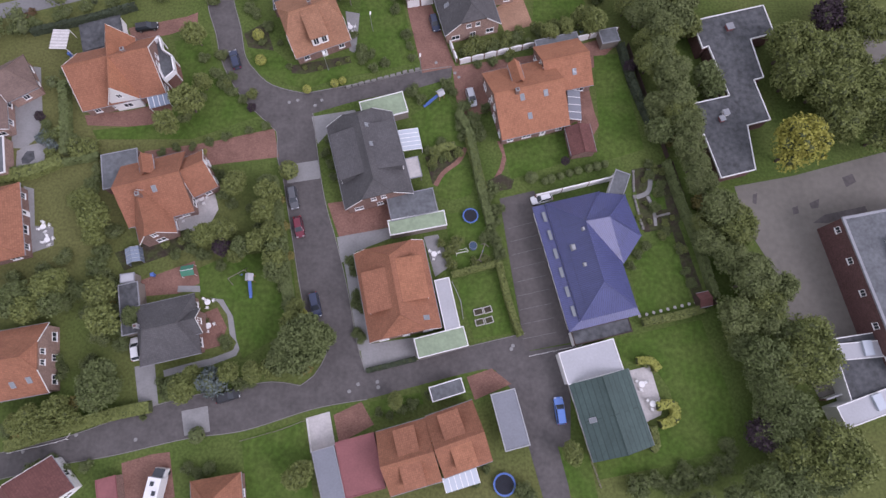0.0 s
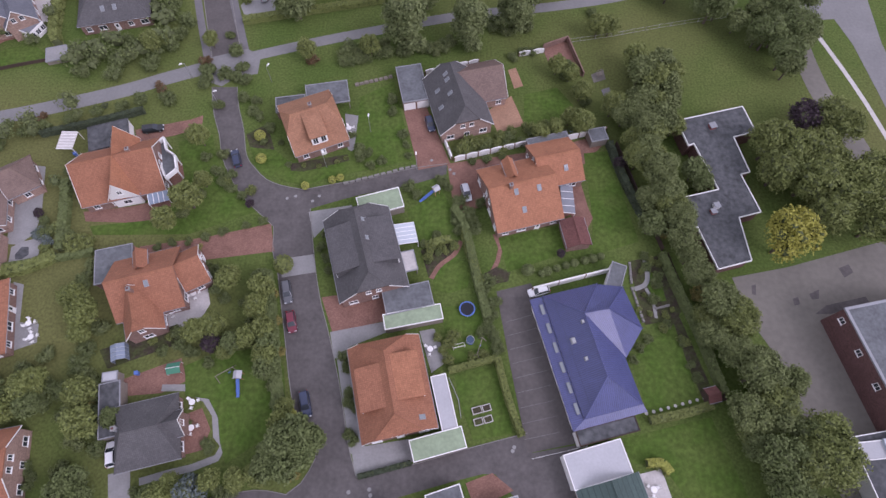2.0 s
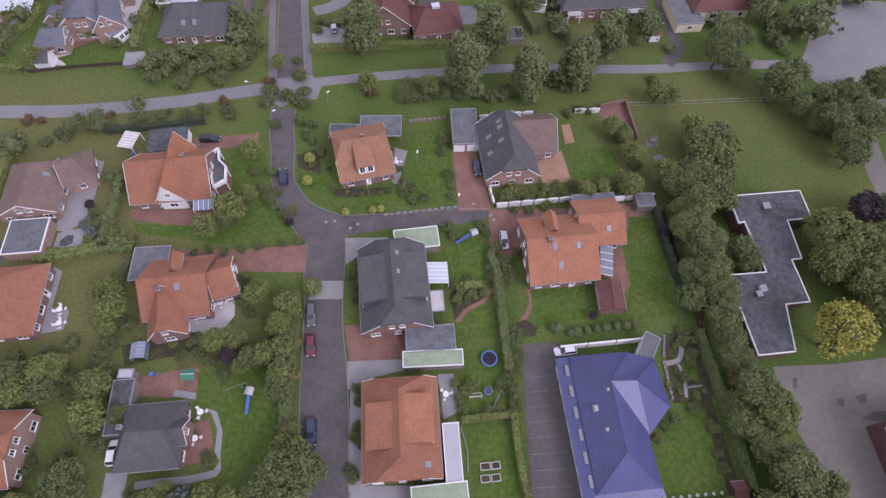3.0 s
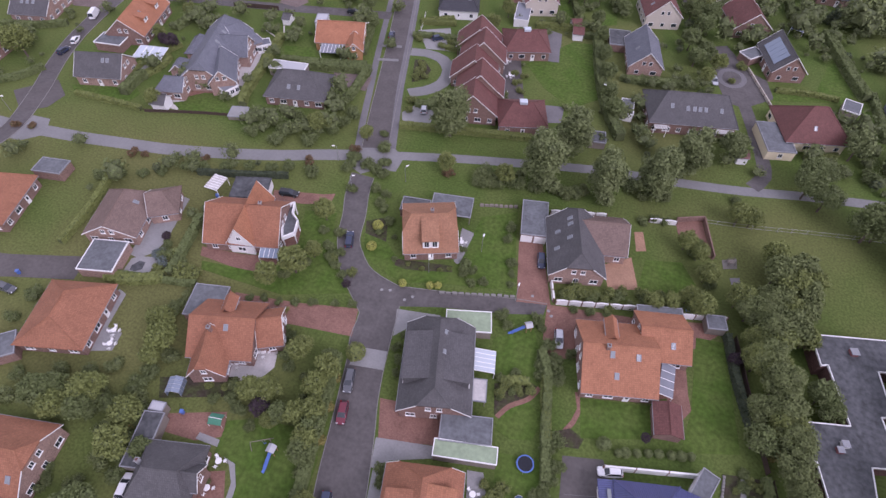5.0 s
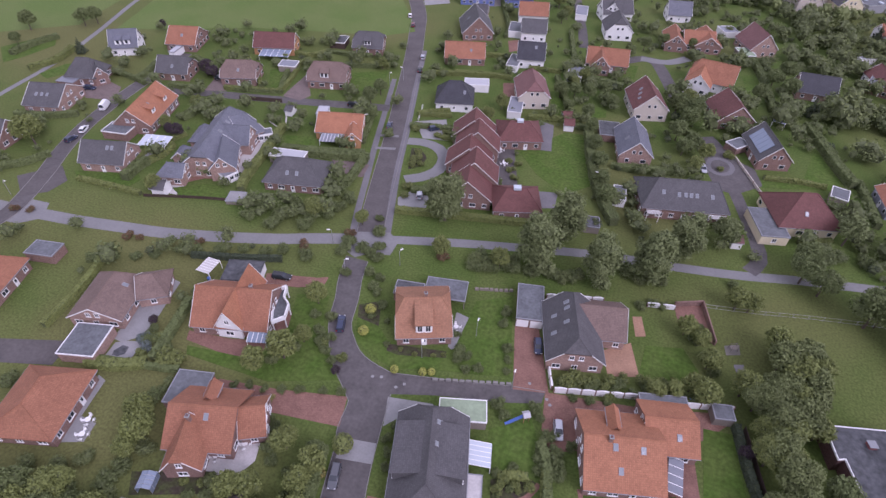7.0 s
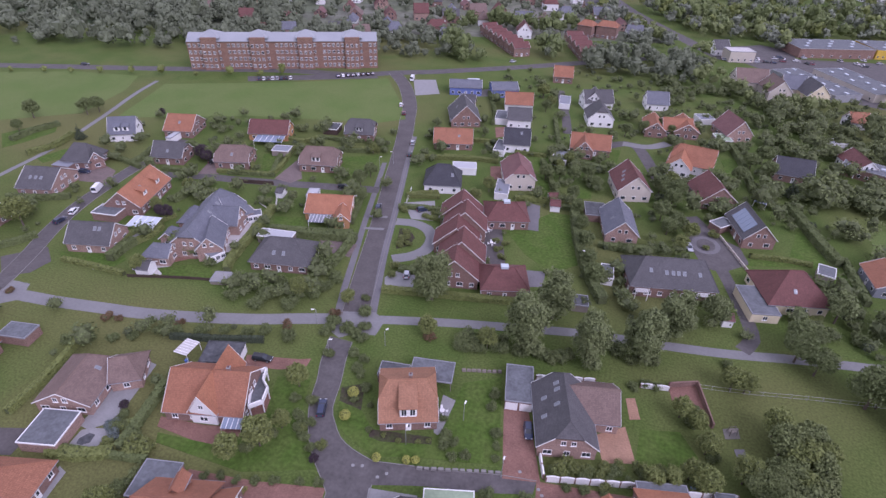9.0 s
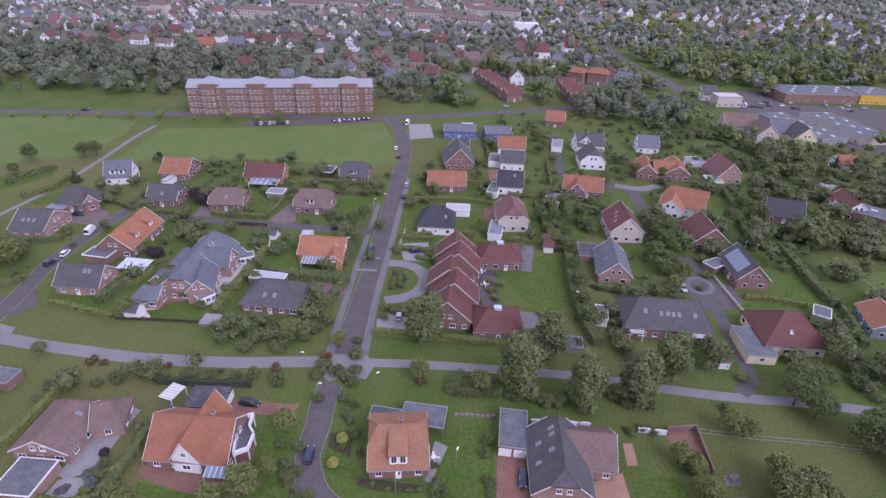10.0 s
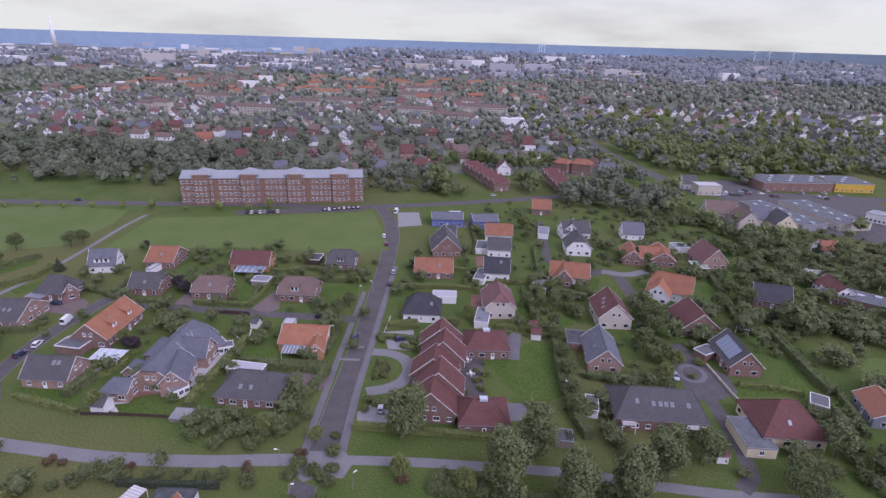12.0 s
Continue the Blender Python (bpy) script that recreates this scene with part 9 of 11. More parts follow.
def block_row(pts, n, size, label, material="sand", name="boulder_row"):
    """A low edging of rough stone blocks."""
    a, b = Vector(pts[0]), Vector(pts[-1])
    d = b - a
    ang = math.degrees(math.atan2(d.y, d.x))
    h = thing(name, pose(a.x, a.y, 0, 0, 0, ang), label, "stone edging")
    q = random.Random(n)
    for k in range(n):
        g = Geo()
        l, w, t = d.length / n * q.uniform(0.78, 0.95), size * q.uniform(0.8, 1.1), size * q.uniform(0.6, 0.9)
        x = (k + 0.5) * d.length / n
        lo = [(x - l / 2, -w / 2, 0), (x + l / 2, -w / 2, 0), (x + l / 2, w / 2, 0), (x - l / 2, w / 2, 0)]
        hi = [(x + (p[0] - x) * 0.85, p[1] * 0.8, t) for p in lo]
        loft(g, [lo, hi], M["greywood"] if material == "wood" else M["kerb"], False)
        g.face(hi, M["greywood"] if material == "wood" else M["kerb"])
        part("block", g, h)


block_row([(-19.9, 61.0), (-4.6, 65.4)], 12, 0.6, "row of rough stone blocks edging a garden")
block_row([(-19.0, 87.4), (-10.3, 89.9)], 8, 0.7, "timber and stone edging of a garden", "wood")


def fence(pts, hgt, label, rails=2, gap=2.4, material="greywood", mesh_fill=False):
    line = smooth_line(pts, gap)
    h = thing("fence", pose(line[0].x, line[0].y, 0), label, "fence")
    o = line[0]
    for p in line:
        g = Geo()
        g.box((p.x - o.x, p.y - o.y, hgt / 2), (0.09, 0.09, hgt), M[material])
        part("post", g, h)
    for a, b in zip(line, line[1:]):
        for k in range(rails):
            z = hgt * (0.92 - 0.75 * k / max(1, rails - 1)) if rails > 1 else hgt * 0.9
            g = Geo()
            g.tube((a.x - o.x, a.y - o.y, z), (b.x - o.x, b.y - o.y, z), 0.035, 0.035, M[material], 5)
            part("rail", g, h)


def board_fence(pts, hgt, label, material="darkwood"):
    line = smooth_line(pts, 1.8)
    h = thing("board_fence", pose(line[0].x, line[0].y, 0), label, "fence")
    o = line[0]
    for a, b in zip(line, line[1:]):
        d = b - a
        g = Geo()
        g.box(((a.x + b.x) / 2 - o.x, (a.y + b.y) / 2 - o.y, hgt / 2), (d.length - 0.1, 0.06, hgt - 0.1), M[material], math.degrees(math.atan2(d.y, d.x)))
        part("panel", g, h)
    for p in line:
        g = Geo()
        g.box((p.x - o.x, p.y - o.y, hgt / 2 + 0.05), (0.1, 0.1, hgt + 0.1), M[material])
        part("post", g, h)


fence([(31.5, 100.1), (41.8, 101.9), (53.7, 104.6), (69.9, 107.8), (79.3, 109.6)], 1.3, "grey tubular rail fence along the meadow", 2, 3.0, "metal")
board_fence([(44.5, 43.9), (46.6, 33.0), (49.5, 16.1)], 1.7, "dark board fence along the garden boundary")
board_fence([(38.3, 70.3), (40.5, 60.3), (43.9, 45.1)], 1.7, "dark board fence along the garden boundary")
fence([(-23.6, -3.8), (-22.6, -9.1)], 1.0, "pale post fence beside a drive", 2, 2.0, "paint")
fence([(-34.8, -7.3), (-27.9, -5.4), (-24.1, -4.0)], 0.9, "low fence round a lawn", 2, 2.2)
fence([(-74.3, -9.2), (-64.8, -7.0), (-63.9, -5.6)], 0.8, "low white rail along the street", 1, 2.2, "paint")
fence([(25.1, -10.6), (26.4, -14.8)], 1.1, "post and rail fence beside a hall", 2, 1.8)
fence([(1.6, 20.4), (3.2, 16.7), (3.6, 13.6)], 1.2, "wire fence beside a small lawn", 2, 2.0, "metal")
board_fence([(-113.2, 89.0), (-99.2, 93.3), (-87.7, 96.1)], 1.0, "reddish board fence along the green strip", "darkwood")
board_fence([(-121.0, 145.1), (-106.3, 148.3)], 1.5, "dark board fence between plots")
fence([(-60.3, 163.2), (-59.0, 157.5), (-58.4, 153.7)], 1.2, "white rail beside a drive", 2, 1.5, "paint")
g_b = [(15.4, 6.9), (24.7, 8.8)]
fence(g_b, 1.0, "white barrier across a forecourt", 1, 9.0, "paint")


# ---- garden things
M["blue_plastic"] = mat("blue_plastic", (0.09, 0.16, 0.42), rough=0.45, dark=0.9, light=1.08)
M["navy_plastic"] = mat("dark_trampoline_cloth", (0.02, 0.022, 0.03), dark=0.8, light=1.2)
M["green_plastic"] = mat("green_tarpaulin", (0.06, 0.20, 0.13), rough=0.6, dark=0.85, light=1.1)


def trampoline(x, y, r):
    h = thing("trampoline", pose(x, y, 0), "round blue-edged garden trampoline", "trampoline")
    n = 20
    g = Geo()
    rim = [(math.cos(k * 2 * math.pi / n), math.sin(k * 2 * math.pi / n)) for k in range(n)]
    for k in range(n):
        a, b = rim[k], rim[(k + 1) % n]
        g.face([(a[0] * r, a[1] * r, 0.8), (b[0] * r, b[1] * r, 0.8), (b[0] * r * 0.84, b[1] * r * 0.84, 0.82), (a[0] * r * 0.84, a[1] * r * 0.84, 0.82)], M["blue_plastic"])
    part("padding", g, h)
    g = Geo()
    g.face([(a * r * 0.84, b * r * 0.84, 0.78) for a, b in rim], M["navy_plastic"])
    part("jumping_mat", g, h)
    for k in range(0, n, 5):
        g = Geo()
        g.tube((rim[k][0] * r * 0.97, rim[k][1] * r * 0.97, 0), (rim[k][0] * r * 0.97, rim[k][1] * r * 0.97, 0.79), 0.04, 0.04, M["metal"], 6)
        part("leg", g, h)


def pool(x, y, r):
    h = thing("paddling_pool", pose(x, y, 0), "round blue garden pool on the lawn", "pool")
    g = Geo()
    n = 24
    o = [(math.cos(k * 2 * math.pi / n), math.sin(k * 2 * math.pi / n)) for k in range(n)]
    for k in range(n):
        a, b = o[k], o[(k + 1) % n]
        g.face([(a[0] * r, a[1] * r, 0), (b[0] * r, b[1] * r, 0), (b[0] * r, b[1] * r, 0.9), (a[0] * r, a[1] * r, 0.9)], M["blue_plastic"])
        g.face([(a[0] * r, a[1] * r, 0.9), (b[0] * r, b[1] * r, 0.9), (b[0] * r * 0.93, b[1] * r * 0.93, 0.9), (a[0] * r * 0.93, a[1] * r * 0.93, 0.9)], M["metal"])
    part("rim", g, h)
    g = Geo()
    g.face([(a * r * 0.93, b * r * 0.93, 0.82) for a, b in o], glass_mat("pool_cover", (0.03, 0.06, 0.11), 0.2))
    part("cover", g, h)


def slide(ends, label):
    (x0, y0), (x1, y1) = ends
    L = math.hypot(x1 - x0, y1 - y0)
    h = thing("garden_slide", pose(x0, y0, 0, 0, 0, math.degrees(math.atan2(y1 - y0, x1 - x0))), label, "slide")
    g = Geo()
    for y, w, t in ((0, 0.5, 0.04), (-0.27, 0.05, 0.16), (0.27, 0.05, 0.16)):
        g.shell([[(0, y - w / 2, 1.5 + t), (L * 0.8, y - w / 2, 0.25 + t), (L * 0.8, y + w / 2, 0.25 + t), (0, y + w / 2, 1.5 + t)]], M["blue_plastic"], t)
    g.shell([[(L * 0.8, -0.25, 0.29), (L, -0.25, 0.24), (L, 0.25, 0.24), (L * 0.8, 0.25, 0.29)]], M["blue_plastic"], 0.04)
    part("chute", g, h)
    g = Geo()
    g.box((-0.6, 0, 1.45), (1.1, 1.1, 0.08), M["timber"])
    part("platform", g, h)
    for sx in (-1.1, -0.1):
        for sy in (-0.5, 0.5):
            g = Geo()
            g.box((sx, sy, 0.98), (0.09, 0.09, 1.96), M["timber"])
            part("post", g, h)
    g = Geo()
    g.shell([[(-1.3, -0.75, 1.95), (0.1, -0.75, 1.95), (0.1, 0, 2.5), (-1.3, 0, 2.5)], [(0.1, 0.75, 1.95), (-1.3, 0.75, 1.95), (-1.3, 0, 2.5), (0.1, 0, 2.5)]], M["whitesheet"], 0.04)
    part("roof", g, h)


def frame_goal(ends, label, hgt=1.4):
    (x0, y0), (x1, y1) = ends
    L = math.hypot(x1 - x0, y1 - y0)
    h = thing("football_goal", pose(x0, y0, 0, 0, 0, math.degrees(math.atan2(y1 - y0, x1 - x0))), label, "football goal")
    for nm, a, b in (("post", (0, 0, 0), (0, 0, hgt)), ("post", (L, 0, 0), (L, 0, hgt)), ("crossbar", (0, 0, hgt), (L, 0, hgt)), ("brace", (0, 0.9, 0.04), (0, 0, hgt)), ("brace", (L, 0.9, 0.04), (L, 0, hgt)), ("ground_bar", (0, 0.9, 0.04), (L, 0.9, 0.04))):
        g = Geo()
        g.tube(a, b, 0.05, 0.05, M["paint"], 6)
        part(nm, g, h)


def swing(x, y, rot):
    h = thing("swing_frame", pose(x, y, 0, 0, 0, rot), "pale timber swing frame on the lawn", "swing")
    for nm, a, b in (("beam", (-1.6, 0, 2.1), (1.6, 0, 2.1)), ("leg", (-1.6, 0, 2.1), (-1.8, -0.8, 0)), ("leg", (-1.6, 0, 2.1), (-1.8, 0.8, 0)), ("leg", (1.6, 0, 2.1), (1.8, -0.8, 0)), ("leg", (1.6, 0, 2.1), (1.8, 0.8, 0))):
        g = Geo()
        g.tube(a, b, 0.06, 0.06, M["greywood"], 6)
        part(nm, g, h)
    g = Geo()
    g.box((0.5, 0, 0.5), (0.45, 0.2, 0.04), M["blue_plastic"])
    part("swing_seat", g, h)
    for sx in (0.3, 0.7):
        g = Geo()
        g.tube((sx, 0, 0.5), (sx, 0, 2.1), 0.015, 0.015, M["metal"], 4)
        part("rope", g, h)


_furn = {}


def patio_set(x, y, rot, label="round white garden table with chairs", chairs=4, cloth="paint"):
    t = thing("garden_table", pose(x, y, _lift[0], 0, 0, rot), label, "garden table")
    g = Geo()
    g.tube((0, 0, 0.70), (0, 0, 0.74), 0.55, 0.55, M[cloth], 18)
    part("tabletop", g, t)
    g = Geo()
    g.tube((0, 0, 0), (0, 0, 0.7), 0.06, 0.05, M["paint"], 8)
    part("leg", g, t)
    for k in range(chairs):
        a = k * 2 * math.pi / chairs + 0.4
        if "seat" not in _furn:
            s, b, l = Geo(), Geo(), Geo()
            s.box((0, 0, 0.43), (0.48, 0.48, 0.05), M["paint"])
            b.box((0.24, 0, 0.7), (0.05, 0.46, 0.5), M["paint"])
            l.box((0, 0, 0.2), (0.05, 0.05, 0.4), M["paint"])
            _furn["seat"], _furn["back"], _furn["leg"] = s.mesh("seat"), b.mesh("backrest"), l.mesh("leg")
        c = thing("garden_chair", pose(x + math.cos(a) * 0.95, y + math.sin(a) * 0.95, _lift[0], 0, 0, math.degrees(a)), "white plastic garden chair round a table", "garden chair", "garden chairs")
        part("seat", _furn["seat"], c)
        part("backrest", _furn["back"], c)
        for sx in (-0.2, 0.2):
            for sy in (-0.2, 0.2):
                part("leg", _furn["leg"], c).matrix_basis = pose(sx, sy, 0)


def tent(x, y, rot):
    h = thing("play_tent", pose(x, y, _lift[0], 0, 0, rot), "green and white play tent on red paving", "tent")
    for s, m in ((-1, "green_plastic"), (1, "green_plastic")):
        g = Geo()
        g.shell([[(-1.2, s * 1.0, 1.2), (1.2, s * 1.0, 1.2), (1.2, 0, 1.75), (-1.2, 0, 1.75)][::(1 if s < 0 else -1)]], M[m], 0.03)
        part("roof_panel", g, h)
    for sx in (-1, 1):
        for sy in (-1, 1):
            g = Geo()
            g.tube((sx * 1.15, sy * 0.95, 0), (sx * 1.15, sy * 0.95, 1.2), 0.03, 0.03, M["paint"], 5)
            part("pole", g, h)
    g = Geo()
    g.box((0, 0, 1.77), (2.4, 0.08, 0.05), M["paint"])
    part("ridge", g, h)


def bin_(x, y, rot, m="blue_plastic", label="blue wheeled bin with a lid"):
    h = thing("wheeled_bin", pose(x, y, _lift[0], 0, 0, rot), label, "bin")
    g = Geo()
    loft(g, [[(-0.24, -0.24, 0), (0.24, -0.24, 0), (0.24, 0.24, 0), (-0.24, 0.24, 0)], [(-0.3, -0.3, 1.0), (0.3, -0.3, 1.0), (0.3, 0.3, 1.0), (-0.3, 0.3, 1.0)]], M[m])
    part("body", g, h)
    g = Geo()
    g.box((0, 0, 1.04), (0.66, 0.66, 0.07), M[m])
    part("lid", g, h)


def glasshouse(rect, label, hgt=2.1):
    cx, cy, rot, L, W = rect
    h = thing("greenhouse", pose(cx, cy, 0, 0, 0, rot), label, "greenhouse")
    n = 4
    for k in range(n):
        x0, x1 = -L / 2 + k * L / n, -L / 2 + (k + 1) * L / n
        for s in (-1, 1):
            g = Geo()
            p = [(x0 + 0.04, s * W / 2, hgt - 0.5), (x1 - 0.04, s * W / 2, hgt - 0.5), (x1 - 0.04, 0, hgt), (x0 + 0.04, 0, hgt)]
            g.shell([p if s < 0 else p[::-1]], M["solar"], 0.03)
            part("pane", g, h)
            g = Geo()
            g.box(((x0 + x1) / 2, s * W / 2, (hgt - 0.5) / 2), (x1 - x0 - 0.08, 0.03, hgt - 0.5), M["solar"])
            part("pane", g, h)
    for k in range(n + 1):
        x = -L / 2 + k * L / n
        g = Geo()
        for s in (-1, 1):
            g.tube((x, s * W / 2, 0), (x, s * W / 2, hgt - 0.48), 0.03, 0.03, M["metal"], 4)
            g.tube((x, s * W / 2, hgt - 0.48), (x, 0, hgt + 0.02), 0.03, 0.03, M["metal"], 4)
        part("frame_hoop", g, h)


trampoline(5.2, 33.2, 1.5)
trampoline(10.2, -14.3, 1.9)
pool(5.6, 27.3, 0.75)
slide([(-1.0, 58.4), (-3.9, 56.6)], "blue slide with a white-roofed tower on the lawn")
slide([(-35.4, 20.5), (-35.4, 17.5)], "blue slide with a small tower on the lawn")
frame_goal([(2.5, 25.6), (4.6, 26.1)], "small white football goal on the lawn")
swing(-37.8, 21.6, 30)
swing(7.2, 25.8, 70)
tent(-47.1, 22.5, 10)
for x, y, a in ((-46.4, 36.8, 20), (-49.8, 33.2, 60), (-74.5, 28.6, 0), (-75.7, 31.2, 40), (-19.4, 74.9, 10), (-28.1, 146.0, 0), (-25.3, 139.2, 30), (-25.1, 130.6, 10)):
    patio_set(x, y, a)
for x, y, a in ((-42.4, 12.4, 20), (-43.0, 16.7, 60), (-1.7, 25.7, 10), (34.8, 2.0, 0), (36.4, -1.3, 0)):
    patio_set(x, y, a, "garden table with chairs on a terrace", 3)
for x, y in ((-53.7, 21.8), (-77.2, 68.6), (4.9, 75.1), (28.9, 73.4), (-19.5, 150.7), (-103.4, 35.9)):
    bin_(x, y, 15)
glasshouse((-57.5, 25.4, 106.2, 3.0, 2.5), "small glass greenhouse in a kitchen garden")
# the little play corner on the meadow
patch("play_sand", "worn sandy square under a climbing frame", [(35.6, 90.2), (38.6, 91.6), (38.8, 88.8), (35.9, 87.7)], "sandlot", "play area")
patch("play_mat", "pale grey rubber mat on the meadow", [(37.3, 85.7), (39.3, 86.4), (39.6, 84.4), (37.8, 83.6)], "footway", "play area")
h = thing("climbing_frame", pose(37.2, 89.6, 0, 0, 0, 25), "small wooden climbing frame on a sandy square", "climbing frame")
for sx in (-0.8, 0.8):
    for sy in (-0.6, 0.6):
        g = Geo()
        g.tube((sx, sy, -0.05), (sx * 0.85, sy * 0.6, 1.8), 0.06, 0.05, M["greywood"], 6)
        part("post", g, h)
for sy in (-1, 1):
    g = Geo()
    g.tube((-0.75, sy * 0.38, 1.72), (0.75, sy * 0.38, 1.72), 0.05, 0.05, M["greywood"], 6)
    part("rail", g, h)
g = Geo()
g.box((0, 0, 0.9), (1.4, 0.9, 0.08), M["greywood"])
part("platform", g, h)
lean_canopy("pergola", "white pergola roof over a terrace", (-78.6, 70.9, 89.6, 4.4, 3.4), 2.4, 2.5, 6, "pale")
flat_block("garage", "black felt garage with white gable boards", (-70.0, 72.1, 16.9, 8.4, 6.5), 2.7, "blackfelt", "white", rim="blackfelt")
flat_block("garden_shed", "grey felt-roofed garden shed", (34.2, 71.6, 11.8, 3.8, 3.3), 2.3, "bitumen", "greywood", category="shed")
house("garden_hut", "dark red roofed garden hut", (47.0, 16.8, 12.4, 2.3, 2.6), 2.2, 3.0, "red", "darkwood", category="shed", group="", windows=False, trim=False, inset=0.2)
house("garden_hut", "small white-edged garden hut", (-99.7, 143.0, 6.1, 2.8, 4.4), 2.0, 3.0, "slate", "white", category="shed", group="", windows=False, trim=False, inset=0.2)
house("garden_hut", "red roofed white garden hut", (-10.8, 168.0, 10.2, 3.6, 5.2), 2.2, 3.2, "red", "white", category="shed", group="", windows=False, trim=False, inset=0.2)
flat_block("garden_shed", "dark felt-roofed garden shed", (3.0, 119.0, 9.5, 4.6, 4.5), 2.2, "blackfelt", "greywood", category="shed")
flat_block("garden_shed", "pale grey paved-roof shed at the green strip", (-88.9, 96.6, 15.2, 4.9, 4.4), 1.2, "concrete", "greywood", category="shed")
house("garden_hut", "small red-brown hut beside the court", (38.8, 125.5, 12.6, 3.0, 3.8), 2.2, 3.2, "pink", "white", category="shed", group="", windows=False, trim=False, inset=0.2)

for k, rc in enumerate(((6.4, 14.9, 13.9, 1.7, 1.2), (8.1, 15.3, 15.8, 1.5, 1.2), (6.6, 13.0, 14.7, 1.6, 1.2), (8.3, 13.4, 15.7, 1.5, 1.2))):
    h = thing("raised_bed", pose(rc[0], rc[1], 0, 0, 0, rc[2]), "timber-framed raised vegetable bed", "raised bed", "raised beds")
    for sx, sy, dx, dy in ((0, -1, rc[3], 0.12), (0, 1, rc[3], 0.12), (-1, 0, 0.12, rc[4] - 0.24), (1, 0, 0.12, rc[4] - 0.24)):
        g = Geo()
        g.box((sx * (rc[3] - 0.12) / 2, sy * (rc[4] - 0.12) / 2, 0.2), (dx, dy, 0.4), M["pale"])
        part("board", g, h)
    g = Geo()
    g.box((0, 0, 0.14), (rc[3] - 0.26, rc[4] - 0.26, 0.28), M["soil"])
    part("soil", g, h)
# balcony of the red-orange house
bx = [(-59.5, 68.4), (-55.1, 60.6), (-53.3, 62.6), (-54.3, 66.0), (-56.4, 67.5), (-57.4, 70.4)]
bl = thing("balcony", pose(bx[0][0], bx[0][1], 0), "white-railed curved balcony with grey floor", "balcony")
o = bx[0]
lo = [(p[0] - o[0], p[1] - o[1]) for p in bx]
if sum(p[0] * q[1] - q[0] * p[1] for p, q in zip(lo, lo[1:] + lo[:1])) < 0:
    lo = lo[::-1]
g = Geo()
g.prism(lo, 2.8, 3.0, M["bitumen"])
part("floor_slab", g, bl)
for a, b in zip(lo, lo[1:] + lo[:1]):
    d = Vector(b) - Vector(a)
    g = Geo()
    g.box(((a[0] + b[0]) / 2, (a[1] + b[1]) / 2, 3.5), (d.length + 0.2, 0.3, 1.1), M["paint"], math.degrees(math.atan2(d.y, d.x)))
    part("parapet", g, bl)
for p in lo:
    g = Geo()
    g.box((p[0] * 0.97, p[1] * 0.97, 1.4), (0.2, 0.2, 2.8), M["paint"])
    part("post", g, bl)

# stepping stones, manholes, bay lines
st = [(35.8, 14.1), (46.4, 16.6)]
for k in range(9):
    f = k / 8
    g = Geo()
    g.tube((0, 0, 0), (0, 0, 0.06), 0.32, 0.3, M["pale"], 9)
    single("stepping_stone", g, "pale round stepping stone in the lawn", "stepping stone", group="stepping stones", m=pose(st[0][0] + (st[1][0] - st[0][0]) * f, st[0][1] + (st[1][1] - st[0][1]) * f, 0.01))
for x, y in [(-29.5, 58.2), (-31.2, 57.7), (-25.9, 57.0), (-24.6, 58.2), (-16.6, 0.9), (-15.1, 2.1), (-11.7, 2.5), (-11.5, 1.6), (12.2, 8.2), (12.5, 8.8), (-53.1, -7.1), (-63.5, -6.3), (2.5, 64.4), (3.3, 63.4), (-1.4, 66.8), (-72.2, -9.0)]:
    g = Geo()
    g.tube((0, 0, 0), (0, 0, 0.012), 0.33, 0.33, M["concrete"], 14)
    single("manhole_cover", g, "pale round manhole cover in the road", "manhole cover", group="manhole covers", m=pose(x, y, _lift[0] + 0.001))
bay = [(12.4, 30.8), (17.9, 32.3), (14.3, 10.0), (20.5, 11.2)]
for k in range(9):
    f = k / 8
    a = Vector(bay[0]).lerp(Vector(bay[2]), f)
    b = Vector(bay[1]).lerp(Vector(bay[3]), f)
    d = b - a
    g = Geo()
    g.box((0, 0, 0.004), (d.length, 0.06, 0.008), M["path"])
    single("bay_line", g, "faint pale parking bay line on asphalt", "road marking", group="parking bay lines", m=pose((a.x + b.x) / 2, (a.y + b.y) / 2, _lift[0] + 0.001, 0, 0, math.degrees(math.atan2(d.y, d.x))))
for pts in ([(-66.6, 141.0), (-60.6, 142.6)], [(-64.9, 133.8), (-58.8, 135.5)]):
    a, b = Vector(pts[0]), Vector(pts[1])
    d = b - a
    g = Geo()
    g.box((0, 0, 0.02), (d.length, 1.2, 0.04), M["path"])
    single("speed_hump", g, "pale paved speed hump across the road", "speed hump", m=pose((a.x + b.x) / 2, (a.y + b.y) / 2, _lift[0], 0, 0, math.degrees(math.atan2(d.y, d.x))))


# low stone walls of the rockery
for pts in ([(37.2, 42.7), (38.2, 40.6), (38.4, 38.5), (36.9, 38.1)], [(36.8, 37.6), (37.3, 34.5), (38.0, 30.4)], [(40.6, 33.1), (42.0, 33.5), (43.4, 33.8)]):
    block_row(pts, 8, 0.5, "low pale stone edging in a rockery", "pale", "stone_edging")
# ---------------------------------------------------------------- the far town
# places that stay clear of strewn plants and far houses
KEEP = [(ob.matrix_basis.translation.x, ob.matrix_basis.translation.y, 9.0) for ob in scene.collection.objects
        if ob.type == "EMPTY" and ob.parent is None and "label" in ob and ob["category"] in ("house", "bungalow", "building", "hall", "garage", "row house", "annex")]
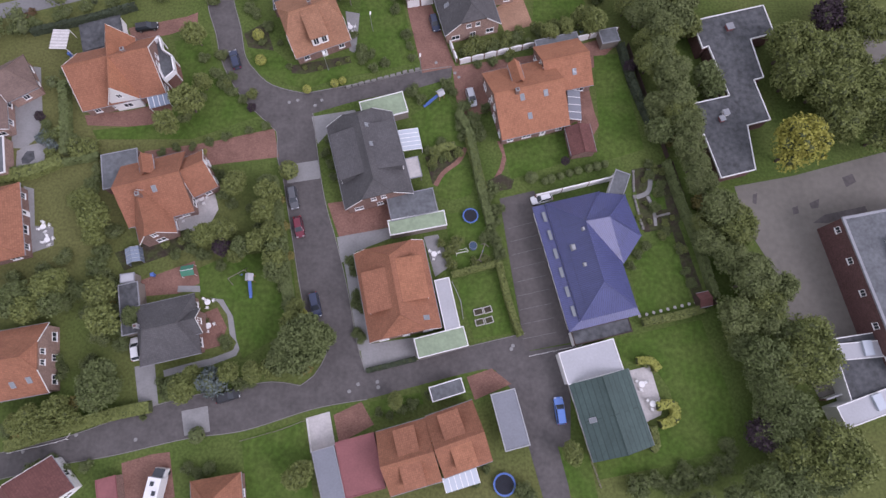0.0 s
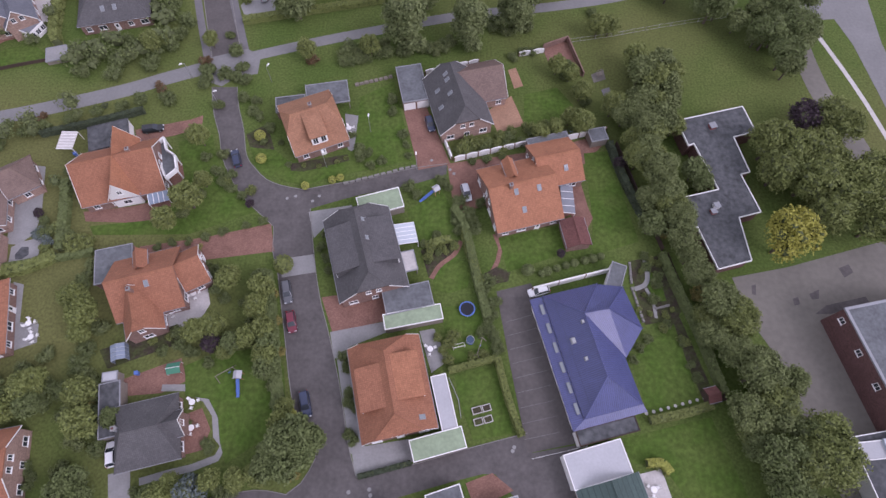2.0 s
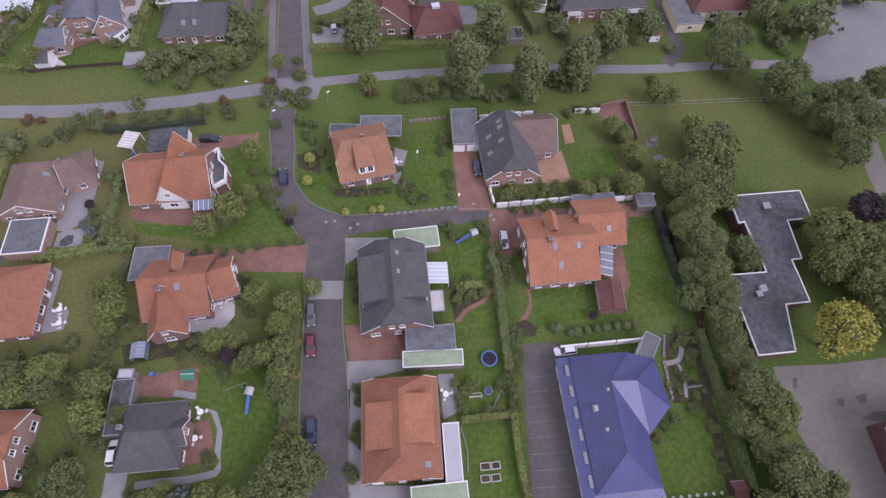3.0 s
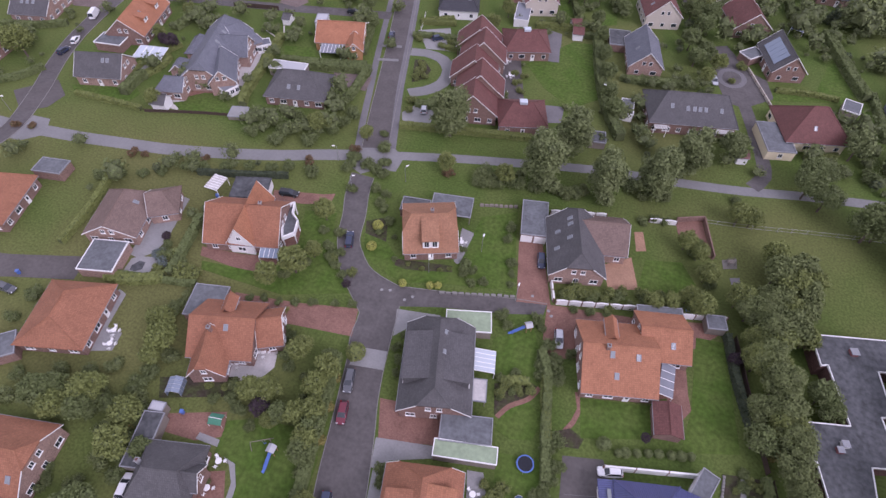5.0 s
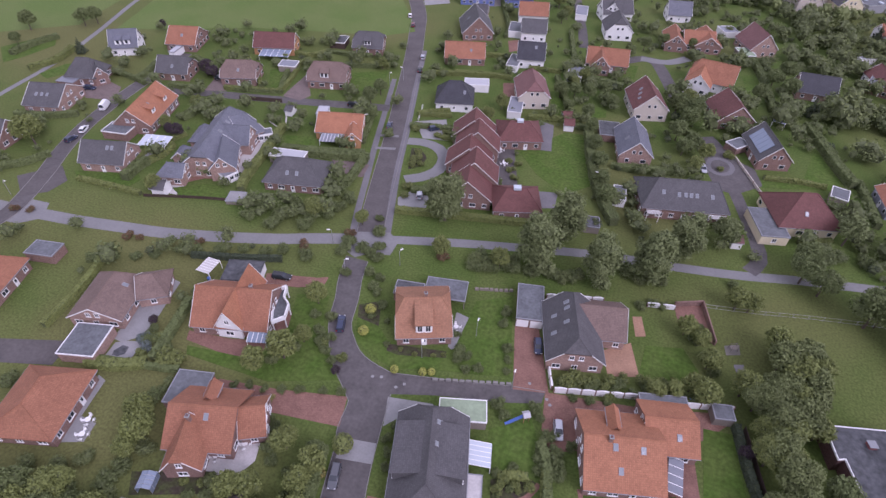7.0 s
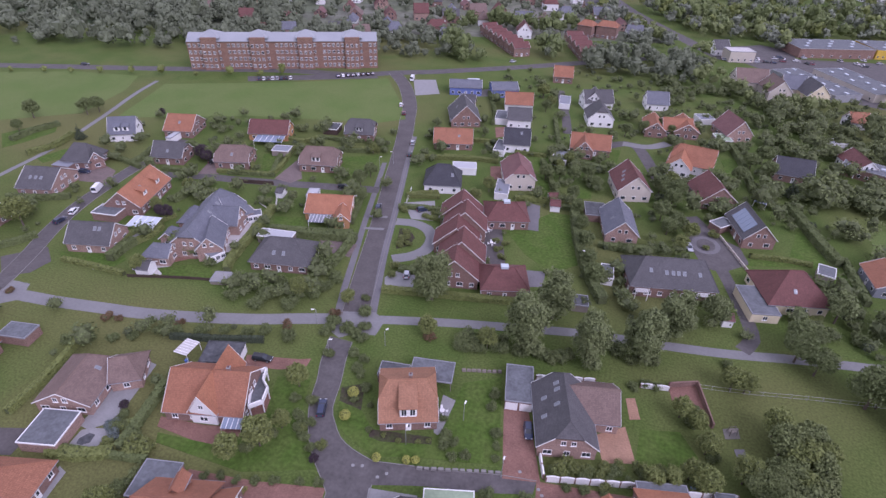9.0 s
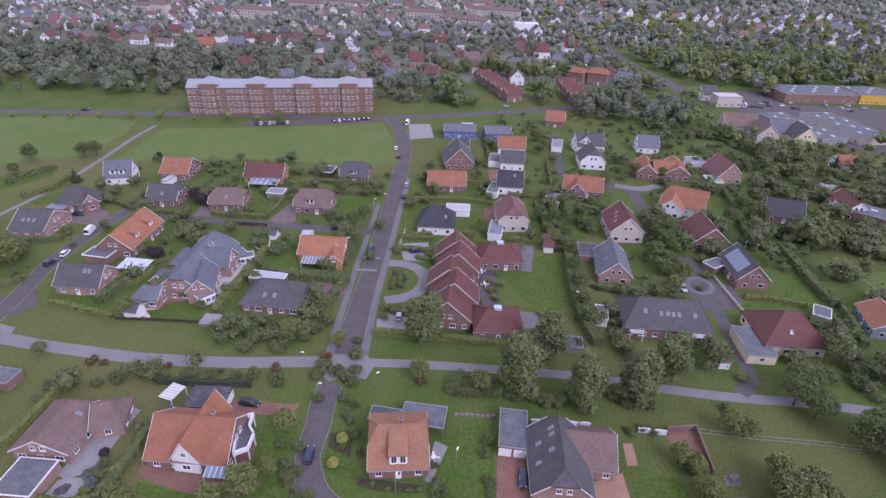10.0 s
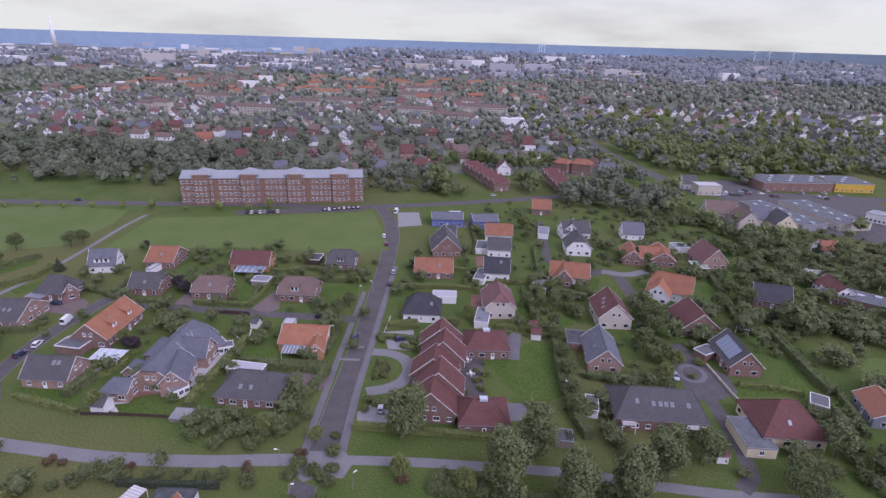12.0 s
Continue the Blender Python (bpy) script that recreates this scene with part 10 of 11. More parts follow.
for ob in list(scene.collection.objects):
    if ob.type == "MESH" and ob.name.startswith(("road", "path", "pavement", "drive", "court", "field_path")) and "kind" in ob:
        vs = ob.data.vertices
        KEEP += [(vs[i].co.x, vs[i].co.y, 4.5) for i in range(0, len(vs), 6)]
for ob in list(scene.collection.objects):
    if ob.type == "MESH" and "kind" in ob and ob["kind"] == "structure" and ob["category"] in ("lawn", "driveway", "terrace", "parking", "yard", "road"):
        xs, ys = [v.co.x for v in ob.data.vertices], [v.co.y for v in ob.data.vertices]
        if max(xs) - min(xs) < 60 and max(ys) - min(ys) < 60:
            KEEP.append(((max(xs) + min(xs)) / 2, (max(ys) + min(ys)) / 2, min(max(xs) - min(xs), max(ys) - min(ys)) / 2 + 0.5))
KEEP += [(p.x, p.y, 8.5) for p in smooth_line([(-139.6, 77.9), (-125.3, 80.7), (-107.8, 83.8), (-92.7, 87.1), (-82.4, 89.5)], 5)]
KEEP += [(100, 128, 18), (90, 122, 12), (112, 140, 16), (104, 105, 9), (98, 95, 8)]
strew(110, 3, (-170, 108, -58, 200), KEEP)
strew(220, 4, (-45, 118, 75, 215), KEEP)
strew(370, 5, (-60, 200, 150, 330), KEEP)
strew(60, 6, (-190, 60, -70, 110), KEEP)

# the long brick office building
p0x, p0y = -221.3, 248.1
p1x, p1y = -130.4, 291.7
rot_o = math.degrees(math.atan2(p1y - p0y, p1x - p0x))
Lo = math.hypot(p1x - p0x, p1y - p0y)
off = thing("office_building", pose((p0x + p1x) / 2, (p0y + p1y) / 2, 0, 0, 0, rot_o), "long four-storey red brick building with pale roofs", "office building")
bays = 4
g = Geo()
g.box((0, -0.02, 0), (1.45, 0.16, 1.8), M["paint"])
g.box((-0.34, -0.08, 0), (0.52, 0.1, 1.5), M["glass"])
g.box((0.34, -0.08, 0), (0.52, 0.1, 1.5), M["glass"])
office_win = g.mesh("window")
for k in range(bays):
    x0, x1 = -Lo / 2 + k * Lo / bays, -Lo / 2 + (k + 1) * Lo / bays
    w = x1 - x0
    g = Geo()
    g.prism([(x0 + 0.02, 0), (x1 - 0.02, 0), (x1 - 0.02, 15), (x0 + 0.02, 15)], 0, 14.8, M["officebrick"])
    part("wall", g, off)
    g = Geo()
    g.prism([(x0 + w * 0.3, -1.6), (x0 + w * 0.62, -1.6), (x0 + w * 0.62, -0.01), (x0 + w * 0.3, -0.01)], 0, 16.8, M["officebrick"])
    part("bay", g, off)
    g = Geo()
    g.shell([[(x0, -0.6, 14.8), (x1, -0.6, 14.8), (x1, 7.5, 17.8), (x0, 7.5, 17.8)], [(x1, 15.6, 14.8), (x0, 15.6, 14.8), (x0, 7.5, 17.8), (x1, 7.5, 17.8)]], M["paleroof"], 0.3, M["lead"])
    part("roof", g, off)
    g = Geo()
    bx = x0 + w * 0.46
    g.shell([[(bx - 5.4, -0.2, 16.4), (bx + 5.4, -0.2, 16.4), (bx, 7.2, 19.4)], [(bx + 5.4, -0.2, 16.4), (bx + 5.4, 14, 16.4), (bx, 7.2, 19.4)], [(bx - 5.4, 14, 16.4), (bx - 5.4, -0.2, 16.4), (bx, 7.2, 19.4)]], M["paleroof"], 0.25, M["lead"])
    part("bay_roof", g, off)
    n = int(w / 2.5)
    for j in range(n):
        for z in (2.1, 5.6, 9.1, 12.6):
            x = x0 + (j + 0.5) * w / n
            inbay = w * 0.3 + 0.5 < x - x0 < w * 0.62 - 0.5
            if j % 4 == 3 and not inbay:
                continue
            o = new("window", office_win)
            o.parent, o.matrix_basis = off, pose(x, -1.62 if inbay else -0.02, z)


TONE = {"orange": "orange tiled", "red": "dark red tiled", "slate": "dark grey", "greyblue": "blue-grey", "brown": "brown tiled", "pink": "pinkish red", "brick": "red brick", "white": "white rendered", "brownbrick": "brown brick", "beige": "beige rendered"}


def blocks(name, label, places, roofs, walls, category, seed, hip=0.15, two=False, panes=True, turns=(0, 90), apart=0):
    """A quarter of far houses as one joined mesh: walls, roofs, gables and windows of each."""
    q = random.Random(seed)
    g = Geo()
    places = sorted(places, key=lambda p: p[0] ** 2 + p[1] ** 2)
    for num, (x, y) in enumerate(places):
        L, W = q.uniform(10, 15), q.uniform(8, 11)
        e = q.choice((3.0, 3.2, 4.2, 5.4)) if not two else q.choice((7.5, 8.5))
        if two:
            L, W = q.uniform(26, 48), q.uniform(10, 12)
        r = e + W / 2 * (q.uniform(0.75, 1.15) if not two else 0.7)
        rot = q.choice(turns) + q.uniform(-12, 12) + 22
        m = pose(x, y, 0, 0, 0, rot)
        rn, wn_ = q.choice(roofs), q.choice(walls)
        rm, wm = M[rn], M[wn_]
        c = (3.0, 0.0) if q.random() < hip else (0, 1)
        s = Geo()
        wg, xa, xb, y0, top = wall_geo(L, W, e, r, c[1], c[1], wm)
        for fc in wg.f:
            s.face([wg.v[i] for i in fc], wm)
        top_g = Geo() if num < apart else s
        top_g.shell(roof_faces(L, W, e, r, c[0], c[1], c[0], c[1]), rm, 0.2)
        for sy in (-1, 1) if panes else ():
            n = max(2, int(L / 3))
            for z in ([1.5] if not two else [1.6, 4.4, 7.0]):
                for k in range(n):
                    s.box((xa + (k + 0.5) * (xb - xa) / n, sy * y0, z), (1.3, 0.1, 1.2), M["glass"] if q.random() < 0.75 else M["paint"])
        if c[1] == 1:
            for sx in (xa, xb):
                for yy in (-1.2, 1.2):
                    for z in (1.5, top + 1.0):
                        s.box((sx, yy, z), (0.1, 1.1, 1.2), M["glass"])
        s.box((q.uniform(-2, 2), 0.4, r + 0.2), (0.6, 0.6, 1.2), M["brick"])
        if num < apart:
            h = thing("house", m, f"far {TONE[wn_]} house with a {TONE[rn]} roof among trees", "house", "houses of the far quarter")
            part("wall", s, h)
            part("roof", top_g, h)
            continue
        s.move(m)
        for fc, mi in zip(s.f, s.mi):
            g.face([s.v[i] for i in fc], s.mats[mi])
    return single(name, g, label, category, "stuff")


def place(u, v):
    """Across and away, turned the way the long road looks over the town."""
    return u * 0.955 - v * 0.297, u * 0.297 + v * 0.955


def in_view(u, v, m=0.0):
    """Within the wedge of land that lies ahead of the estate."""
    return abs(u) < 0.79 * v + 60 + m


def quarter(seed, box, step, jitter, drop=0.1, avoid=()):
    q = random.Random(seed)
    res = []
    v = box[1]
    while v < box[3]:
        u = box[0] + q.uniform(0, step)
        while u < box[2]:
            a, b = u + q.uniform(-jitter, jitter), v + q.uniform(-jitter, jitter)
            px, py = place(a, b)
            if q.random() > drop and in_view(a, b) and not any((px - c) ** 2 + (py - d) ** 2 < r * r for c, d, r in avoid):
                res.append((px, py))
            u += step
        v += step * 1.15
    return res


def line_discs(pts, r, step=12):
    return [(p.x, p.y, r) for p in smooth_line(pts, step)]


MAIN = line_discs([(-102.4, 839.8), (-45.3, 659.3), (-27.0, 604.0), (-1.6, 529.2), (26.5, 466.6), (50.4, 418.8), (64.0, 398.0), (92.7, 403.4), (117.6, 411.1), (152.6, 420.3), (175.6, 426.3)], 13)
OFFICE = [((p0x + p1x) / 2 + k * 25, (p0y + p1y) / 2 + k * 8, 30) for k in (-2, -1, 0, 1, 2)]
SHOPS = [(69.5, 432.1, 24), (125.2, 454.9, 22), (143.1, 461.0, 24), (161.7, 469.2, 24), (180.5, 477.5, 24), (136.1, 374.8, 40), (109.5, 376.2, 35), (81.4, 377.6, 25), (149.5, 347.2, 40), (197.3, 485.0, 24)]
ROWS = [(x + k * 2, y - 14 * k, 15) for x, y in ((-95.3, 400.0), (-83.3, 383.0), (-71.3, 366.0), (-59.3, 348.7), (-36.2, 402.3), (-28.0, 379.5), (-19.8, 356.6), (-28.2, 421.1), (-14.4, 424.0), (-68.9, 400.5)) for k in (0, 1, 2)]
FIELDS = [(-331.4, 274.5, 60), (-355.6, 255.2, 60), (-336.1, 310.4, 45), (-294.8, 319.3, 45), (-411.5, 320.0, 60), (-338.4, 368.0, 40)]
AVOID = MAIN + OFFICE + SHOPS + FIELDS + ROWS + KEEP
near_q = quarter(11, (-390, 385, 150, 570), 25, 7, 0.28, AVOID)
blocks("far_houses", "brick and white houses with red and grey roofs among trees", near_q, ("orange", "red", "slate", "greyblue", "brown", "red", "pink"), ("brick", "white", "brownbrick", "brick"), "house", 21, apart=70)
right_q = quarter(12, (130, 600, 620, 860), 24, 8, 0.38, AVOID)
blocks("far_houses", "rows of small white gabled houses among trees", right_q, ("slate", "brown", "slate", "greyblue"), ("white", "white", "white", "beige"), "house", 22, 0.0, turns=(90, 90, 0))
mid_q = quarter(13, (-580, 570, 210, 850), 26, 9, 0.26, AVOID)
blocks("far_houses", "rows of white gabled houses with dark roofs", mid_q, ("slate", "greyblue", "brown", "pink", "slate"), ("white", "white", "beige", "white"), "house", 23, 0.05, turns=(90, 0, 90))
flats_q = quarter(14, (-600, 870, 260, 1330), 58, 16, 0.25)
blocks("apartment_blocks", "three-storey apartment blocks with brownish roofs", flats_q, ("brown", "orange", "tan", "brown"), ("officebrick", "beige", "brownbrick", "beige"), "apartment block", 24, 0.1, True)
far_q = quarter(15, (-2000, 1350, 900, 2900), 105, 34, 0.35)
blocks("town_roofs", "crowded roofs of the distant town", far_q, ("pink", "brown", "greyblue", "brown", "paleroof"), ("white", "beige", "brownbrick", "beige"), "town", 25, 0.1, True, False)
right2 = quarter(16, (260, 860, 1300, 1700), 44, 15, 0.5)
blocks("far_houses", "distant white gabled houses among trees", right2, ("slate", "brown", "pink"), ("white", "white", "white"), "house", 26, 0.0, turns=(90, 90, 0))

g = Geo()
for u0, v0, u1, v1 in ((-420, 398, 150, 560), (-1300, 560, 210, 1700), (210, 850, 1400, 1700), (-2900, 1700, 2900, 4300)):
    z = layer()
    g.face([(*place(u, v), z) for u, v in ((u0, v0), (u1, v0), (u1, v1), (u0, v1))], M["townland"])
single("town_ground", g, "grey-green built-up land between houses", "ground", "structure")
# long apartment blocks seen beyond the white houses
for rc, hh in (((-235.6, 668.8, 1.8, 46.6, 11.0), 11), ((-181.0, 651.3, -2.6, 56.1, 11.0), 9), ((-165.4, 737.0, 3.3, 65.7, 11.0), 11), ((-283.2, 841.8, 10.1, 83.8, 11.0), 11), ((-533.8, 547.4, 0.8, 22.7, 11.0), 12), ((-514.1, 551.9, 1.9, 23.6, 11.0), 14),
               ((-412.7, 586.8, 6.8, 53.9, 11.0), 11), ((-397.2, 675.1, 5.1, 44.0, 11.0), 11), ((-355.7, 715.0, 1.3, 54.4, 11.0), 11), ((-536.8, 670.1, 7.0, 50.7, 11.0), 11)):
    h = house("apartment_block", "long pale apartment block with a brownish roof", rc, hh - 1.0, hh + 2.2, "brown", "beige", (3, 0.0, 3, 0.0), category="apartment block", group="apartment blocks", windows=False, trim=False)
    n = max(3, int(rc[3] / 4))
    _joined[0] = Geo()
    for k in range(n):
        for z in (1.8, 4.6, 7.4):
            for s in (-1, 1):
                window(h, pose(-rc[3] / 2 + (k + 0.5) * rc[3] / n, s * (rc[4] / 2 - 0.42), z, 0, 0, 0 if s < 0 else 180), 1.8, 1.5)
    part("window_set", _joined[0], h)["kind"] = "stuff"
    _joined[0] = None
for rc, hh in (((-794.0, 614.1, 51.7, 61.5, 11.0), 5), ((-783.1, 696.0, 45.7, 65.5, 11.0), 5), ((-726.6, 644.6, 35.2, 49.5, 11.0), 4), ((-812.9, 792.4, 60.6, 35.1, 11.0), 8), ((-638.6, 892.9, 40.3, 36.3, 11.0), 12), ((-108.4, 646.2, 19.4, 26.3, 11.0), 9), ((-674.1, 997.8, 43.2, 26.8, 11.0), 14)):
    flat_block("hall", "long white hall with a pale sheet roof", rc, hh, "white", "white", rim="paint", category="hall", windows=5)
# red row houses and brick blocks behind the wide road
for a, b, n in (([(-95.3, 400.0), (-59.3, 348.7)][0], [(-95.3, 400.0), (-59.3, 348.7)][1], 7), ([(-36.2, 402.3), (-19.8, 356.6)][0], [(-36.2, 402.3), (-19.8, 356.6)][1], 4)):
    d = Vector(b) - Vector(a)
    for k in range(n):
        p = Vector(a) + d * ((k + 0.5) / n)
        house("row_house", "dark red roofed brick row house", (p.x, p.y, math.degrees(math.atan2(d.y, d.x)) + 90, 11.0, d.length / n - 0.1), 5.2, 8.0, "red", "brick", group="row houses beyond the wide road", simple=True)
for rc in ((-28.2, 421.1, -17.4, 11.5, 11.0), (-14.4, 424.0, -6.5, 14.8, 11.0)):
    house("house", "tall red brick house with an orange roof", rc, 8.0, 11.0, "orange", "brick", (3, 0, 3, 0), group="", simple=True)
house("house", "white gabled house with a brick wing", (-68.9, 400.5, -73.8, 13.0, 10.4), 4.5, 10.0, "red", "white", group="", simple=True)

# pale halls and sheds near the skyline
q = random.Random(31)
g = Geo()
for k in range(240):
    y = q.uniform(1500, 3900)
    x, y = place(q.uniform(-0.85, 0.85) * y, y)
    s = q.uniform(18, 70) * (1 + y / 5000)
    hgt = q.uniform(6, 16) if q.random() < 0.85 else q.uniform(18, 34)
    g.box((x, y, hgt / 2), (s, q.uniform(14, 40), hgt), M[q.choice(("whitesheet", "white", "white", "pale", "paleroof", "beige"))], q.uniform(10, 35))
single("industrial_halls", g, "pale industrial halls and blocks near the skyline", "industrial building", "stuff")


def woods(name, label, places, seed, material="far_leaf", rmin=2.6, rmax=5.2, tris=1):
    """Crowns of far trees as one joined mesh of uneven lumps."""
    rs = np.random.RandomState(seed)
    base = [lump(seed + k, 1.0, 1.1, 0.42, tris) for k in range(5)]
    vs, fs, n = [], [], 0
    for x, y in places:
        r0 = rs.uniform(rmin, rmax)
        for j in range(2 if tris == 0 else 3):
            v, f = base[rs.randint(5)]
            a = rs.uniform(0, 6.28)
            c, s = math.cos(a), math.sin(a)
            r = r0 * rs.uniform(0.5, 0.8)
            w = v @ np.array([[c, s, 0], [-s, c, 0], [0, 0, 1]]) * r
            w = w + np.array([x + rs.uniform(-0.5, 0.5) * r0, y + rs.uniform(-0.5, 0.5) * r0, r * 0.95 + rs.uniform(0, 0.9) * r0])
            vs.append(w)
            fs.append(f + n)
            n += len(w)
    me = arrays_mesh(name, [(np.concatenate(vs), np.concatenate(fs), M[material])])
    return tagged(new(name, me), label, "trees", "", "stuff")


def scatter(n, seed, box, avoid=(), wedge=True, turned=True):
    q = random.Random(seed)
    res = []
    tries = 0
    while len(res) < n and tries < n * 12:
        tries += 1
        u, v = q.uniform(box[0], box[2]), q.uniform(box[1], box[3])
        if wedge and not in_view(u, v, 40):
            continue
        x, y = place(u, v) if turned else (u, v)
        if any((x - a) ** 2 + (y - b) ** 2 < c * c for a, b, c in avoid) or (not turned and covered(x, y)):
            continue
        res.append((x, y))
    return res


def off_houses(q, r):
    return [(x, y, r) for x, y in q]


def leafy_woods(name, label, places, seed, leaf="leaf", per=80, rmin=2.6, rmax=4.6, fine=False):
    """Trees or shrubs at middle distance as one joined mesh: uneven lumps of foliage with loose sprays on their skin."""
    rs = np.random.RandomState(seed)
    sets = []
    for k in range(5):
        bl = blobs_for("round", seed + k, 1.0)
        cv, cf = crown_arrays(seed + k, bl, int(per * 2.1) if fine else int(per * 1.25), 0.125 if fine else 0.15, 0.95)
        lv, lf = [], []
        n = 0
        for b in bl[:4 if fine else 6]:
            v, f = lump(seed + k + n, b[3] * 0.86, 0.95, 0.45, 0)
            lv.append(v + np.array(b[:3]))
            lf.append(f + n)
            n += len(v)
        sets.append((cv, cf, np.concatenate(lv), np.concatenate(lf)))
    a, b, c, d, na, nc = [], [], [], [], 0, 0
    for x, y in [p[:2] for p in places]:
        cv, cf, lv, lf = sets[rs.randint(5)]
        r = rmin * 0.8 + (rmax * 1.15 - rmin * 0.8) * rs.rand() ** 1.5
        t = rs.uniform(0, 6.28)
        R = np.array([[math.cos(t), math.sin(t), 0], [-math.sin(t), math.cos(t), 0], [0, 0, rs.uniform(0.75, 1.05) if fine else rs.uniform(0.95, 1.4)]]) * r
        o = np.array([x, y, -0.25 * r])
        a.append(cv @ R + o)
        b.append(cf + na)
        na += len(cv)
        c.append(lv @ R + o)
        d.append(lf + nc)
        nc += len(lv)
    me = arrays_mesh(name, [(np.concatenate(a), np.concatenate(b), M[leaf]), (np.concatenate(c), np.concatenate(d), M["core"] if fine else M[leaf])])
    return tagged(new(name, me), label, "trees", "", "stuff")


for k, (leaf, lo, hi, nm, lb) in enumerate((("leaf", 0.8, 2.0, "garden_shrubs", "green shrubs strewn over the gardens beyond the path"), ("leaf_mid", 0.8, 1.9, "garden_shrubs", "mid-green shrubs strewn over the gardens beyond the path"),
                                        ("leaf_dark", 0.8, 1.6, "garden_shrubs", "dark evergreen shrubs strewn over the gardens"), ("leaf", 1.8, 3.2, "garden_trees", "green trees of the gardens beyond the path"), ("leaf_mid", 1.6, 2.8, "garden_trees", "mid-green trees of the gardens beyond the path"))):
    leafy_woods(nm, lb, STREWN[k::5], 70 + k, leaf, 90, lo, hi, True)

# woods behind the meadow, along the main road and round the shops
leafy_woods("copse", "dark copse behind the meadow", scatter(300, 41, (-340, 338, -105, 455), OFFICE + off_houses(near_q, 7)), 51, "copse_leaf", 75, 3.4, 6.4)
leafy_woods("tree_group", "dense trees between houses and main road", scatter(62, 42, (-20, 330, 46, 376), MAIN + KEEP, False, False), 52, "copse_leaf", 75, 2.8, 5)
leafy_woods("tree_group", "dense dark trees behind the eastern gardens", scatter(210, 43, (72, 128, 150, 300), KEEP, False, False), 53, "leaf_mid", 75, 2.8, 5, True)
leafy_woods("tree_group", "taller trees between the eastern gardens", scatter(120, 65, (10, 125, 95, 330), KEEP, False, False), 65, "leaf", 75, 2.2, 3.8, True)
leafy_woods("tree_group", "taller trees between the western gardens", scatter(60, 66, (-190, 118, -60, 225), KEEP, False, False), 66, "leaf", 75, 1.8, 3.2, True)
leafy_woods("tree_group", "garden trees before the shops", scatter(120, 73, (15, 235, 150, 345), KEEP + MAIN + SHOPS[-5:], False, False), 73, "leaf_mid", 75, 1.8, 3.4, True)
leafy_woods("thicket", "dense thicket beside the green strip", [(-83.7, 94.0), (-79.6, 93.0), (-78.1, 96.1), (-73.6, 94.3), (-72.1, 97.4), (-68.4, 96.8), (-65.2, 97.0), (-63.5, 100.2), (-65.3, 106.8), (-67.5, 114.5), (-67.8, 110.0), (-83.0, 96.9), (-75.0, 99.4)], 67, "leaf", 60, 2.0, 3.0, True)
leafy_woods("tree_group", "trees between the road and the row of houses", scatter(60, 61, (0, 335, 110, 430), AVOID), 61, "leaf", 75, 3, 5.4)
leafy_woods("tree_group", "trees behind the brick building", scatter(230, 64, (-330, 338, 130, 402), AVOID), 64, "copse_leaf", 75, 2.4, 4.6)
leafy_woods("tree_group", "garden trees among the far houses", scatter(360, 44, (-400, 385, 170, 570), AVOID + off_houses(near_q, 8)), 54, "copse_leaf", 75, 2.2, 4.2)
leafy_woods("tree_group", "leafy trees along the main road", scatter(380, 45, (110, 400, 560, 840), MAIN + SHOPS + off_houses(right_q, 8)), 55, "leaf_light", 75, 2.8, 5.2)
# from here on the crowns carry haze in their base colour
leafy_woods("tree_group", "haze-paled trees along the main road", scatter(430, 46, (110, 380, 520, 680), MAIN + SHOPS + off_houses(right_q, 12)), 56, "far_leaf", 75, 3.0, 5.6)
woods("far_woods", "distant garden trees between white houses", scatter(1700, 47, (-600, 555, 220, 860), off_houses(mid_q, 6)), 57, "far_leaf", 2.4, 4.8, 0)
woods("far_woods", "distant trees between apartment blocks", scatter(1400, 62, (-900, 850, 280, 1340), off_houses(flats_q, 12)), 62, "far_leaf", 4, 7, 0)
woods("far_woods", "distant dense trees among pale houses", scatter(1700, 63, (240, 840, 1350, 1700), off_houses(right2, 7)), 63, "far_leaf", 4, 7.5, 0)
# the farthest woods, their haze painted in as a blue-grey leaf colour
woods("far_woods", "distant haze-tinted woods and town trees", scatter(1500, 48, (-2300, 1330, 700, 2700)), 58, "haze_leaf", 6, 11, 0)
woods("far_woods", "distant haze-tinted woods and town trees", scatter(2000, 68, (700, 1500, 2600, 3000)), 68, "haze_leaf", 8, 14, 0)
woods("far_woods", "distant haze-tinted woods near the skyline", scatter(900, 49, (-600, 2700, 3400, 4300)), 59, "haze_leaf", 11, 20, 0)
leafy_woods("tree_group", "trees along the wide road", [(p.x + 6, p.y - 9) for p in smooth_line([(-330.8, 207.8), (-291.3, 222.1), (-233.9, 242.8), (-175.9, 264.9)], 14)], 60, "leaf_light", 75, 1.6, 2.4)

leafy_woods("tree_group", "tall trees behind the stores", scatter(90, 69, (150, 425, 330, 500), MAIN + SHOPS), 69, "leaf", 75, 4, 6.6)
leafy_woods("tree_group", "trees round the stores", scatter(110, 71, (140, 388, 430, 445), MAIN + SHOPS), 71, "leaf_mid", 75, 3, 5.4)
